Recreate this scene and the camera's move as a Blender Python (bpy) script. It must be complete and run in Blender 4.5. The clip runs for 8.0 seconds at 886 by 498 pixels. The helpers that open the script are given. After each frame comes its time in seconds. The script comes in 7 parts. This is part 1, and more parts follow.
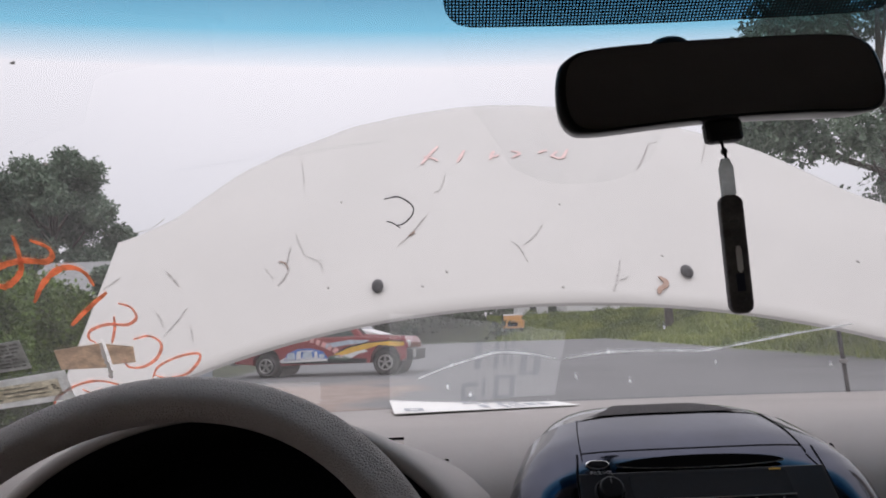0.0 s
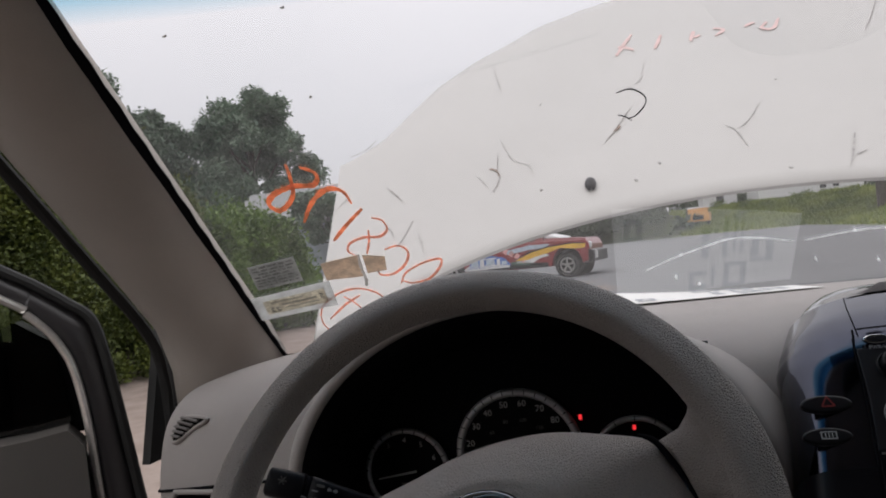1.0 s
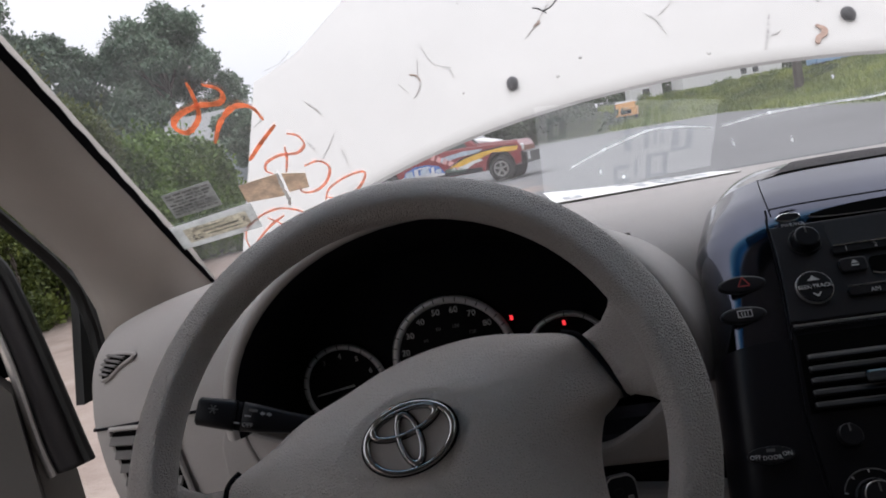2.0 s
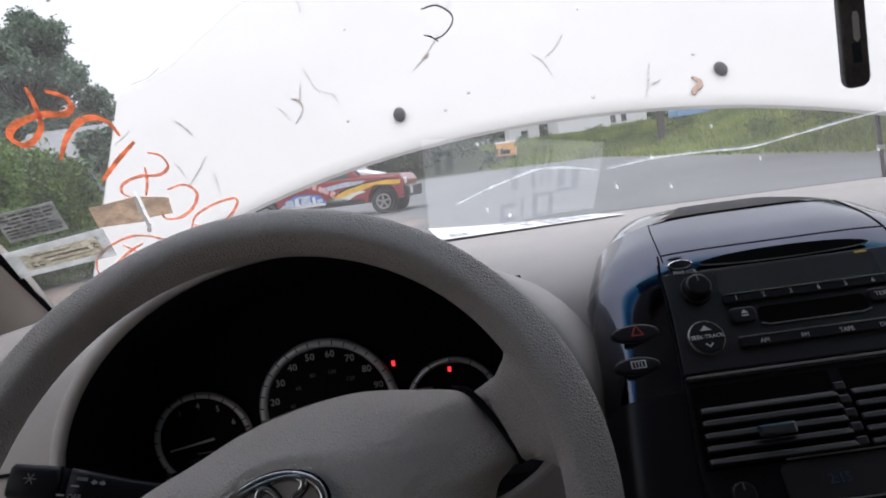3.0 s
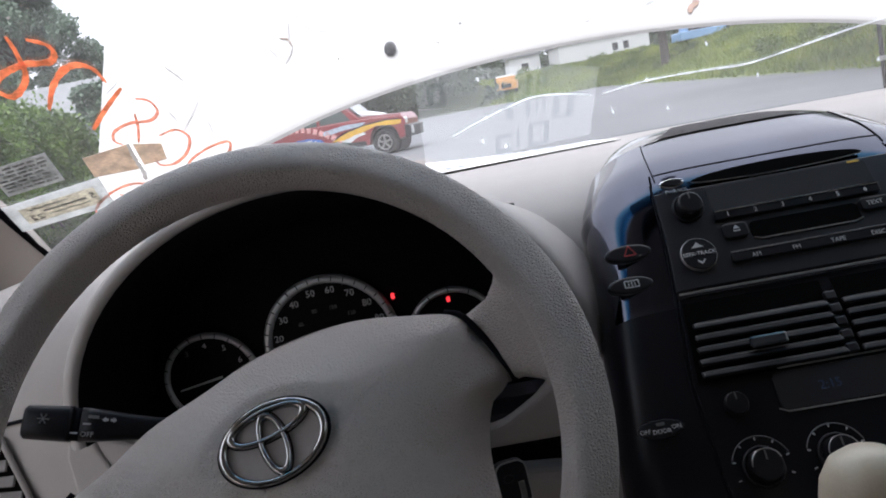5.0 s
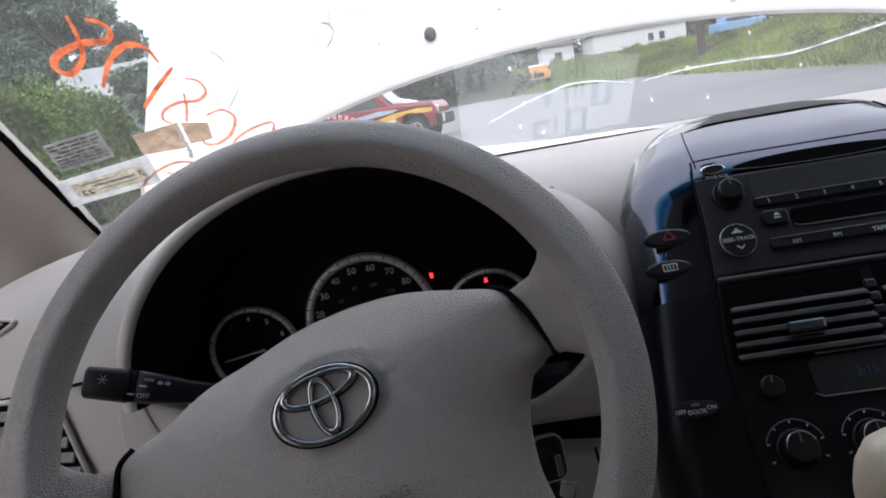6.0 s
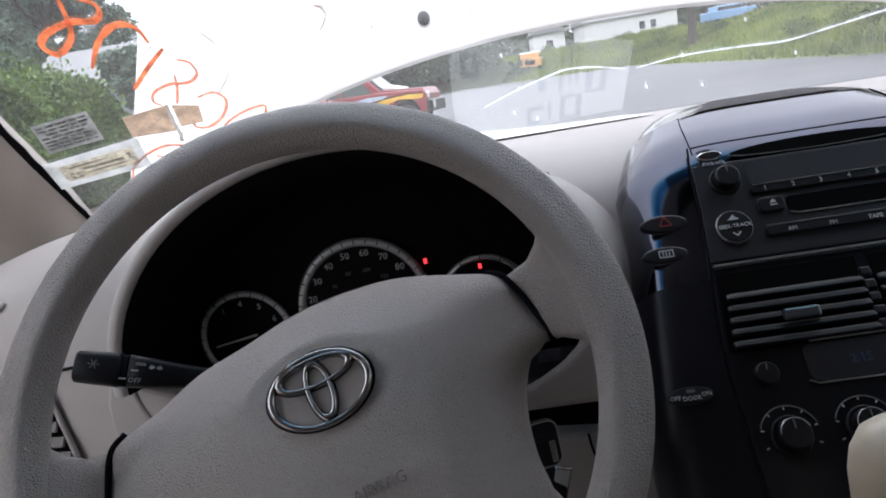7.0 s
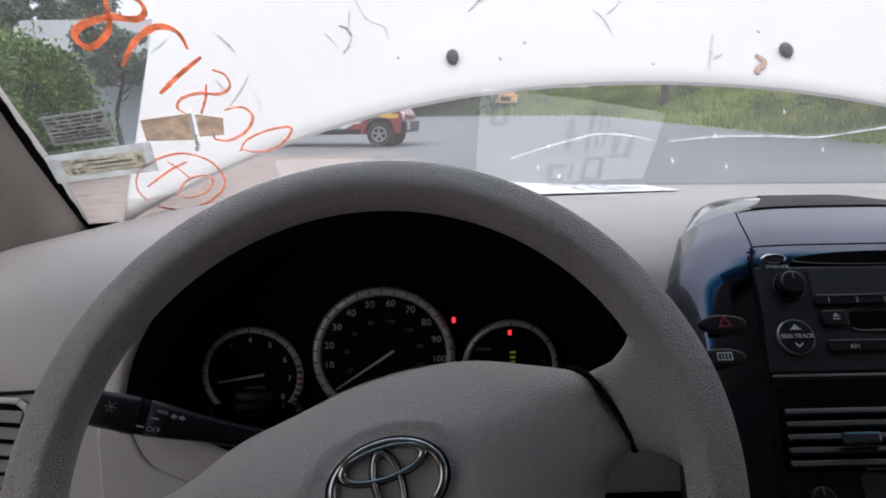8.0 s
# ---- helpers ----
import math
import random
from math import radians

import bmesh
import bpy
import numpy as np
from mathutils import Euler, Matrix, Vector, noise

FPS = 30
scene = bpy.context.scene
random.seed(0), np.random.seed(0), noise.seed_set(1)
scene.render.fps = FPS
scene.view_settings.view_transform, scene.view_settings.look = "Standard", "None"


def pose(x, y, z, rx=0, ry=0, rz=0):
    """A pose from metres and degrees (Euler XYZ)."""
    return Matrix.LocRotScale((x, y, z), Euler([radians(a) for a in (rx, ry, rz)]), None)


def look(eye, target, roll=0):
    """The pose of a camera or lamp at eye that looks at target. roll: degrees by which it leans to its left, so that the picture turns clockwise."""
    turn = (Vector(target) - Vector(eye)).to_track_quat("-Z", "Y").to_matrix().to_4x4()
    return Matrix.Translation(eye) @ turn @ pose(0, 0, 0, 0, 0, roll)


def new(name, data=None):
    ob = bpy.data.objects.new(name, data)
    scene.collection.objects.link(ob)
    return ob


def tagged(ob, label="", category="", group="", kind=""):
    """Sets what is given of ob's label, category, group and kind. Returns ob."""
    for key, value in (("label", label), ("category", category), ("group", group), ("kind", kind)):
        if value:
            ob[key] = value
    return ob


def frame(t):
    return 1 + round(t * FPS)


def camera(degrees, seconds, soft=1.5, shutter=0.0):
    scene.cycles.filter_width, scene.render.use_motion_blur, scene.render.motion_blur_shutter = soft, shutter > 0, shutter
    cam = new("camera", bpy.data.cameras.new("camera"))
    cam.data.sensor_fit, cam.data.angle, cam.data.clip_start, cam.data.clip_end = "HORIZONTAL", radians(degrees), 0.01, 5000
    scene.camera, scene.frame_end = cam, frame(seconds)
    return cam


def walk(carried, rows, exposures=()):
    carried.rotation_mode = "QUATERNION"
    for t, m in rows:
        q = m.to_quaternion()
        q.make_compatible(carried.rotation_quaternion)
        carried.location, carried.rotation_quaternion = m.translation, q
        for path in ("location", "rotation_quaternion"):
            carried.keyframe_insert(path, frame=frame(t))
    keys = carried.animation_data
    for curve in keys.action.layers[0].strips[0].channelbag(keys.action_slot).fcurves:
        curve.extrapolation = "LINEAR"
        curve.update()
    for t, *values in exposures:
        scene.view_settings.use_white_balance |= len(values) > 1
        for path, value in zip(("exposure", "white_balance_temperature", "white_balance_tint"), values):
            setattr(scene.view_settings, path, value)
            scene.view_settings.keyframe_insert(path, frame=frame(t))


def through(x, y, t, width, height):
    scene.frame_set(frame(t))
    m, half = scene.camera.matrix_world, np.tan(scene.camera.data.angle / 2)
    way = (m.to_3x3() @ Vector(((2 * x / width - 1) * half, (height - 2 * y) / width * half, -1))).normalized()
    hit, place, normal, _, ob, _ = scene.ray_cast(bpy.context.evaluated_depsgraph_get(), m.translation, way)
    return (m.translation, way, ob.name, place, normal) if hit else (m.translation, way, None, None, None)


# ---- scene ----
cam = camera(63.7, 8.0, soft=1.9)
PATH = [
    (0, (0.184, -0.396, 1.285), (0.209, 1.588, 1.532), -2.3),
    (0.1, (0.172, -0.410, 1.282), (0.122, 1.574, 1.554), -1.8),
    (0.3, (0.169, -0.424, 1.282), (0.014, 1.548, 1.590), -1.9),
    (0.5, (0.165, -0.428, 1.284), (-0.02, 1.545, 1.558), -2.0),
    (0.7, (0.139, -0.428, 1.278), (-0.174, 1.541, 1.446), -3.9),
    (0.8, (0.124, -0.429, 1.275), (-0.264, 1.53, 1.378), -5.7),
    (1, (0.115, -0.436, 1.28), (-0.36, 1.506, 1.301), -6.2),
    (1.2, (0.120, -0.431, 1.275), (-0.339, 1.514, 1.216), -8.2),
    (1.5, (0.129, -0.419, 1.27), (-0.25, 1.534, 1.062), -10.3),
    (1.7, (0.126, -0.418, 1.272), (-0.228, 1.535, 1.031), -10.5),
    (2.8, (0.128, -0.387, 1.283), (-0.036, 1.587, 1.01), -10.2),
    (3, (0.119, -0.36, 1.276), (0.124, 1.628, 1.061), -7.7),
    (3.2, (0.103, -0.368, 1.273), (0.049, 1.609, 1.011), -6.4),
    (3.5, (0.105, -0.371, 1.266), (0.01, 1.606, 0.977), -7.3),
    (4, (0.114, -0.368, 1.266), (0.036, 1.602, 0.927), -8.4),
    (4.5, (0.128, -0.361, 1.266), (0.068, 1.602, 0.887), -10.7),
    (4.7, (0.131, -0.361, 1.266), (0.087, 1.603, 0.891), -10.9),
    (5.8, (0.118, -0.38, 1.272), (0.042, 1.58, 0.879), -9.2),
    (6, (0.117, -0.38, 1.264), (-0.004, 1.577, 0.869), -9.7),
    (6.1, (0.117, -0.38, 1.264), (0.027, 1.576, 0.859), -9.7),
    (6.2, (0.116, -0.38, 1.264), (0.019, 1.576, 0.869), -9.7),
    (6.3, (0.116, -0.38, 1.264), (-0.022, 1.576, 0.882), -9.7),
    (6.5, (0.115, -0.38, 1.264), (0.003, 1.574, 0.852), -9.8),
    (7, (0.112, -0.376, 1.262), (0.014, 1.574, 0.828), -9.2),
    (7.5, (0.109, -0.385, 1.291), (0.012, 1.586, 0.962), -8.3),
    (7.6, (0.086, -0.381, 1.298), (0.116, 1.592, 0.988), -5.6),
    (7.7, (0.076, -0.369, 1.308), (0.099, 1.598, 0.946), -3.8),
    (7.8, (0.048, -0.349, 1.305), (0.198, 1.62, 0.985), -0.1),
    (7.9, (0.042, -0.341, 1.300), (0.093, 1.631, 0.974), -2.5),
    (8, (0.034, -0.335, 1.295), (0.071, 1.628, 0.914), -0.8),
]
walk(cam, [(t, look(eye, target, roll)) for t, eye, target, roll in PATH],
     [(0.0, -0.08, 6500, 14), (0.5, -0.10, 6500, 13), (1.0, -0.12, 6600, 11), (1.5, 0.14, 6500, 11), (3.0, 0.50, 6200, 10), (3.5, 0.56, 6180, 10), (4.0, 0.74, 6150, 10), (4.5, 0.90, 6150, 10), (6.0, 0.98, 6120, 10), (6.5, 1.04, 6100, 10), (7.0, 1.08, 6100, 10), (7.5, 0.86, 6150, 10), (8.0, 0.54, 6150, 10)])

# ---------------------------------------------------------------- light
world = bpy.data.worlds.new("overcast_sky")
scene.world = world
world.use_nodes = True
wn, wl = world.node_tree.nodes, world.node_tree.links
wn.clear()
sky = wn.new("ShaderNodeTexSky")
sky.sky_type, sky.sun_disc, sky.sun_elevation, sky.sun_rotation = "NISHITA", False, radians(55), radians(200)
sky_bg = wn.new("ShaderNodeBackground")
sky_bg.inputs[1].default_value = 0.012
wl.new(sky.outputs[0], sky_bg.inputs[0])
cloud_bg = wn.new("ShaderNodeBackground")
cloud_ramp = wn.new("ShaderNodeValToRGB")
cloud_ramp.color_ramp.elements[0].color = (0.86, 0.855, 0.88, 1)
cloud_ramp.color_ramp.elements[1].color = (0.94, 0.935, 0.955, 1)
cloud_noise = wn.new("ShaderNodeTexNoise")
cloud_noise.inputs["Scale"].default_value = 1.3
cloud_noise.inputs["Detail"].default_value = 4
wl.new(cloud_noise.outputs[0], cloud_ramp.inputs[0])
wl.new(cloud_ramp.outputs[0], cloud_bg.inputs[0])
# an overcast sky is brighter overhead than at the horizon
dome = wn.new("ShaderNodeTexCoord")
dome_z = wn.new("ShaderNodeSeparateXYZ")
wl.new(dome.outputs["Generated"], dome_z.inputs[0])
dome_up = wn.new("ShaderNodeMapRange")
dome_up.inputs[1].default_value, dome_up.inputs[2].default_value = 0.0, 1.0
dome_up.inputs[3].default_value, dome_up.inputs[4].default_value = 0.66, 1.98
wl.new(dome_z.outputs[2], dome_up.inputs[0])
wl.new(dome_up.outputs[0], cloud_bg.inputs[1])
sky_sum = wn.new("ShaderNodeAddShader")
wl.new(sky_bg.outputs[0], sky_sum.inputs[0])
wl.new(cloud_bg.outputs[0], sky_sum.inputs[1])
world_out = wn.new("ShaderNodeOutputWorld")
wl.new(sky_sum.outputs[0], world_out.inputs[0])

sun_data = bpy.data.lights.new("sun", "SUN")
sun_data.energy, sun_data.angle, sun_data.color = 0.5, radians(40), (1, 0.97, 0.93)
sun = new("sun", sun_data)
sun.matrix_world = look((-20, -40, 60), (0, 0, 0))


# ---------------------------------------------------------------- materials
def nodes_of(name):
    m = bpy.data.materials.new(name)
    m.use_nodes = True
    return m, m.node_tree.nodes, m.node_tree.links, m.node_tree.nodes["Principled BSDF"]


def surf(name, color, rough=0.5, metal=0.0, var=0.15, scale=6.0, bump=0.15, grain=300.0, coat=0.0, per_object=0.0, cells=False, depth=0.001, spec=0.5, through=0.0, folds=0.5):
    """A surface with stains at a large scale, grain at a small one and fine relief."""
    m, n, l, b = nodes_of(name)
    co = n.new("ShaderNodeTexCoord")
    big = n.new("ShaderNodeTexNoise")
    big.inputs["Scale"].default_value, big.inputs["Detail"].default_value = scale, 5
    fine = n.new("ShaderNodeTexNoise")
    fine.inputs["Scale"].default_value, fine.inputs["Detail"].default_value = grain, 2
    l.new(co.outputs["Object"], big.inputs["Vector"])
    l.new(co.outputs["Object"], fine.inputs["Vector"])
    ramp = n.new("ShaderNodeMapRange")
    ramp.inputs[1].default_value, ramp.inputs[2].default_value = 0.3, 0.7
    ramp.inputs[3].default_value, ramp.inputs[4].default_value = 1 - var, 1 + var
    l.new(big.outputs[0], ramp.inputs[0])
    ramp2 = n.new("ShaderNodeMapRange")
    ramp2.inputs[1].default_value, ramp2.inputs[2].default_value = 0.3, 0.7
    ramp2.inputs[3].default_value, ramp2.inputs[4].default_value = 1 - var * 0.5, 1 + var * 0.5
    l.new(fine.outputs[0], ramp2.inputs[0])
    mul = n.new("ShaderNodeMath")
    mul.operation = "MULTIPLY"
    l.new(ramp.outputs[0], mul.inputs[0])
    l.new(ramp2.outputs[0], mul.inputs[1])
    last = mul.outputs[0]
    if per_object:
        info = n.new("ShaderNodeObjectInfo")
        r3 = n.new("ShaderNodeMapRange")
        r3.inputs[3].default_value, r3.inputs[4].default_value = 1 - per_object, 1 + per_object
        l.new(info.outputs["Random"], r3.inputs[0])
        mm = n.new("ShaderNodeMath")
        mm.operation = "MULTIPLY"
        l.new(last, mm.inputs[0])
        l.new(r3.outputs[0], mm.inputs[1])
        last = mm.outputs[0]
    sc = n.new("ShaderNodeVectorMath")
    sc.operation = "SCALE"
    sc.inputs[0].default_value = color
    l.new(last, sc.inputs["Scale"])
    l.new(sc.outputs[0], b.inputs["Base Color"])
    b.inputs["Roughness"].default_value, b.inputs["Metallic"].default_value = rough, metal
    b.inputs["Specular IOR Level"].default_value = spec
    b.inputs["Coat Weight"].default_value, b.inputs["Coat Roughness"].default_value = coat, 0.08
    if bump:
        bp = n.new("ShaderNodeBump")
        bp.inputs["Strength"].default_value, bp.inputs["Distance"].default_value = bump, depth
        if cells:
            # pebbles of uneven size between creases: two nets of cells on a warped surface
            warp = n.new("ShaderNodeTexNoise")
            warp.inputs["Scale"].default_value, warp.inputs["Detail"].default_value = grain * 0.4, 2
            l.new(co.outputs["Object"], warp.inputs["Vector"])
            shift = n.new("ShaderNodeVectorMath")
            shift.operation = "MULTIPLY_ADD"
            shift.inputs[1].default_value = (0.7 / grain,) * 3
            l.new(warp.outputs["Color"], shift.inputs[0])
            l.new(co.outputs["Object"], shift.inputs[2])
            nets = []
            for k in (1.0, 2.1):
                vor = n.new("ShaderNodeTexVoronoi")
                vor.feature = "DISTANCE_TO_EDGE"
                vor.inputs["Scale"].default_value = grain * k
                l.new(shift.outputs[0], vor.inputs["Vector"])
                cl = n.new("ShaderNodeMapRange")
                cl.interpolation_type = "SMOOTHSTEP"
                cl.inputs[1].default_value, cl.inputs[2].default_value = 0.0, 0.42
                l.new(vor.outputs["Distance"], cl.inputs[0])
                nets.append(cl.outputs[0])
            both = n.new("ShaderNodeMath")
            both.operation, both.inputs[1].default_value = "MULTIPLY_ADD", folds
            l.new(nets[1], both.inputs[0])
            l.new(nets[0], both.inputs[2])
            l.new(both.outputs[0], bp.inputs["Height"])
        else:
            l.new(fine.outputs[0], bp.inputs["Height"])
        l.new(bp.outputs[0], b.inputs["Normal"])
    if through:
        tl, mx = n.new("ShaderNodeBsdfTranslucent"), n.new("ShaderNodeMixShader")
        l.new(sc.outputs[0], tl.inputs[0])
        mx.inputs[0].default_value = through
        l.new(b.outputs[0], mx.inputs[1])
        l.new(tl.outputs[0], mx.inputs[2])
        l.new(mx.outputs[0], n["Material Output"].inputs[0])
    return m


def leaf_mat(name, dark, light, rough=0.55, clump=1.6):
    """Foliage whose leaves differ one by one and clump by clump."""
    m, n, l, b = nodes_of(name)
    geo = n.new("ShaderNodeNewGeometry")
    co, patch = n.new("ShaderNodeTexCoord"), n.new("ShaderNodeTexNoise")
    patch.inputs["Scale"].default_value, patch.inputs["Detail"].default_value = clump, 3
    l.new(co.outputs["Object"], patch.inputs["Vector"])
    spread_ = n.new("ShaderNodeMapRange")
    spread_.inputs[1].default_value, spread_.inputs[2].default_value = 0.34, 0.66
    l.new(patch.outputs[0], spread_.inputs[0])
    mixed = n.new("ShaderNodeMix")
    mixed.inputs[0].default_value = 0.55
    l.new(geo.outputs["Random Per Island"], mixed.inputs[2])
    l.new(spread_.outputs[0], mixed.inputs[3])
    ramp = n.new("ShaderNodeValToRGB")
    ramp.color_ramp.elements[0].color, ramp.color_ramp.elements[1].color = (*dark, 1), (*light, 1)
    l.new(mixed.outputs[0], ramp.inputs[0])
    l.new(ramp.outputs[0], b.inputs["Base Color"])
    b.inputs["Roughness"].default_value = rough
    return m


def glow(name, color, strength):
    m, n, l, b = nodes_of(name)
    b.inputs["Base Color"].default_value = (*[c * 0.06 for c in color], 1)
    b.inputs["Emission Color"].default_value, b.inputs["Emission Strength"].default_value = (*color, 1), strength
    return m


def glass_mat(name, tint=(0.95, 0.945, 0.965), gain=2.3, dust=0.0, band=False):
    """A thin pane: light passes straight on, the gloss follows Fresnel."""
    m, n, l, b = nodes_of(name)
    n.remove(b)
    out = n["Material Output"]
    tr, gl, mix = n.new("ShaderNodeBsdfTransparent"), n.new("ShaderNodeBsdfGlossy"), n.new("ShaderNodeMixShader")
    tr.inputs[0].default_value = (*tint, 1)
    gl.inputs["Roughness"].default_value = 0.0
    fr = n.new("ShaderNodeFresnel")
    fr.inputs[0].default_value = 1.5
    mul = n.new("ShaderNodeMath")
    mul.operation, mul.use_clamp, mul.inputs[1].default_value = "MULTIPLY", True, gain
    l.new(fr.outputs[0], mul.inputs[0])
    l.new(mul.outputs[0], mix.inputs[0])
    if band:
        co, sep = n.new("ShaderNodeTexCoord"), n.new("ShaderNodeSeparateXYZ")
        l.new(co.outputs["Object"], sep.inputs[0])
        rp = n.new("ShaderNodeValToRGB")
        mr = n.new("ShaderNodeMapRange")
        mr.inputs[1].default_value, mr.inputs[2].default_value = 1.535, 1.60
        l.new(sep.outputs[2], mr.inputs[0])
        l.new(mr.outputs[0], rp.inputs[0])
        e = rp.color_ramp.elements
        e[0].color, e[1].color = (*tint, 1), (0.006, 0.11, 0.25, 1)
        mid = e.new(0.35)
        mid.color = (0.22, 0.56, 0.74, 1)
        l.new(rp.outputs[0], tr.inputs[0])
    l.new(tr.outputs[0], mix.inputs[1])
    l.new(gl.outputs[0], mix.inputs[2])
    last = mix
    if dust:
        df, mx2 = n.new("ShaderNodeBsdfTranslucent"), n.new("ShaderNodeMixShader")
        df.inputs[0].default_value = (0.8, 0.8, 0.8, 1)
        nz, mr2 = n.new("ShaderNodeTexNoise"), n.new("ShaderNodeMapRange")
        nz.inputs["Scale"].default_value, nz.inputs["Detail"].default_value = 9, 6
        co2 = n.new("ShaderNodeTexCoord")
        l.new(co2.outputs["Object"], nz.inputs["Vector"])
        mr2.inputs[1].default_value, mr2.inputs[2].default_value = 0.3, 0.75
        mr2.inputs[3].default_value, mr2.inputs[4].default_value = dust * 0.5, dust * 1.6
        l.new(nz.outputs[0], mr2.inputs[0])
        l.new(mr2.outputs[0], mx2.inputs[0])
        l.new(mix.outputs[0], mx2.inputs[1])
        l.new(df.outputs[0], mx2.inputs[2])
        last = mx2
    l.new(last.outputs[0], out.inputs[0])
    return m


def frit_mat():
    """Black enamel with a lattice of small clear dots."""
    m, n, l, b = nodes_of("dotted_black_enamel")
    out = n["Material Output"]
    b.inputs["Base Color"].default_value = (0.006, 0.006, 0.007, 1)
    b.inputs["Roughness"].default_value = 0.3
    co, vor = n.new("ShaderNodeTexCoord"), n.new("ShaderNodeTexVoronoi")
    vor.voronoi_dimensions = "2D"
    vor.inputs["Scale"].default_value, vor.inputs["Randomness"].default_value = 330, 0
    l.new(co.outputs["UV"], vor.inputs["Vector"])
    lt = n.new("ShaderNodeMath")
    lt.operation, lt.inputs[1].default_value = "LESS_THAN", 0.29
    l.new(vor.outputs["Distance"], lt.inputs[0])
    tr, mix = n.new("ShaderNodeBsdfTransparent"), n.new("ShaderNodeMixShader")
    tr.inputs[0].default_value = (0.42, 0.58, 0.68, 1)
    l.new(lt.outputs[0], mix.inputs[0])
    l.new(b.outputs[0], mix.inputs[1])
    l.new(tr.outputs[0], mix.inputs[2])
    l.new(mix.outputs[0], out.inputs[0])
    return m


def ground_mat():
    """Grey asphalt, tan gravel on the yard side, grass and weeds past the road's edge."""
    m, n, l, b = nodes_of("asphalt_gravel_and_grass")
    co, sep = n.new("ShaderNodeTexCoord"), n.new("ShaderNodeSeparateXYZ")
    l.new(co.outputs["Object"], sep.inputs[0])

    def noise(scale, detail=6):
        q = n.new("ShaderNodeTexNoise")
        q.inputs["Scale"].default_value, q.inputs["Detail"].default_value = scale, detail
        l.new(co.outputs["Object"], q.inputs["Vector"])
        return q.outputs[0]

    def calc(op, a, c):
        q = n.new("ShaderNodeMath")
        q.operation = op
        for i, v in enumerate((a, c)):
            if isinstance(v, (int, float)):
                q.inputs[i].default_value = v
            else:
                l.new(v, q.inputs[i])
        return q.outputs[0]

    def ramp(v, lo, hi, c0, c1):
        mr, rp = n.new("ShaderNodeMapRange"), n.new("ShaderNodeValToRGB")
        mr.inputs[1].default_value, mr.inputs[2].default_value = lo, hi
        l.new(v, mr.inputs[0])
        l.new(mr.outputs[0], rp.inputs[0])
        rp.color_ramp.elements[0].color, rp.color_ramp.elements[1].color = (*c0, 1), (*c1, 1)
        return rp.outputs[0]

    def blend(f, a, c):
        q = n.new("ShaderNodeMix")
        q.data_type = "RGBA"
        l.new(f, q.inputs[0])
        l.new(a, q.inputs[6])
        l.new(c, q.inputs[7])
        return q.outputs[2]

    x, y = sep.outputs[0], sep.outputs[1]
    asphalt = ramp(noise(0.35), 0.3, 0.7, (0.12, 0.126, 0.132), (0.185, 0.191, 0.197))
    speck = ramp(noise(60, 2), 0.35, 0.7, (0.12, 0.12, 0.126), (0.215, 0.215, 0.215))
    half = n.new("ShaderNodeValue")
    half.outputs[0].default_value = 0.35
    asphalt = blend(half.outputs[0], asphalt, speck)
    gravel = ramp(noise(3.0), 0.3, 0.7, (0.23, 0.175, 0.15), (0.34, 0.275, 0.24))
    # the yard: west of a wavering line, short of the parked truck
    wob = calc("MULTIPLY", calc("SUBTRACT", noise(0.5, 3), 0.5), 5.0)
    west = calc("SUBTRACT", calc("MULTIPLY", y, -0.02), calc("ADD", x, wob))
    yard = n.new("ShaderNodeMapRange")
    yard.inputs[1].default_value, yard.inputs[2].default_value = 0.0, 1.5
    l.new(west, yard.inputs[0])
    near = n.new("ShaderNodeMapRange")
    near.inputs[1].default_value, near.inputs[2].default_value = 21.0, 18.5
    l.new(calc("ADD", y, wob), near.inputs[0])
    col = blend(calc("MULTIPLY", yard.outputs[0], near.outputs[0]), asphalt, gravel)
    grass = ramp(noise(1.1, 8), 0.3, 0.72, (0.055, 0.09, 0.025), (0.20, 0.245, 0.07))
    # shade of trees and hedge put into the colour: grass darkens towards low x
    shaded_floor = ramp(noise(0.9, 6), 0.3, 0.7, (0.02, 0.03, 0.014), (0.06, 0.075, 0.03))
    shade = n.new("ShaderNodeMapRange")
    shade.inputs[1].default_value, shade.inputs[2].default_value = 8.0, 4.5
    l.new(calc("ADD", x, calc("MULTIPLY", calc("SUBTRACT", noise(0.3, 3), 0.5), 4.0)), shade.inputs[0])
    grass = blend(shade.outputs[0], grass, shaded_floor)
    # past the road's edge
    d1 = calc("SUBTRACT", x, calc("ADD", calc("MULTIPLY", y, 0.05), 12.0))
    d2 = calc("SUBTRACT", y, calc("SUBTRACT", 72.0, calc("MULTIPLY", x, 0.6)))
    d3 = calc("SUBTRACT", -7.2, x)
    d = calc("MAXIMUM", calc("MAXIMUM", d1, d2), d3)
    edge = n.new("ShaderNodeMapRange")
    edge.inputs[1].default_value, edge.inputs[2].default_value = -0.3, 0.3
    l.new(calc("ADD", d, calc("MULTIPLY", calc("SUBTRACT", noise(1.6, 4), 0.5), 2.0)), edge.inputs[0])
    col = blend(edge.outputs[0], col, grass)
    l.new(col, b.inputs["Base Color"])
    b.inputs["Roughness"].default_value = 0.9
    bp = n.new("ShaderNodeBump")
    bp.inputs["Strength"].default_value, bp.inputs["Distance"].default_value = 0.5, 0.02
    l.new(noise(25, 4), bp.inputs["Height"])
    l.new(bp.outputs[0], b.inputs["Normal"])
    return m


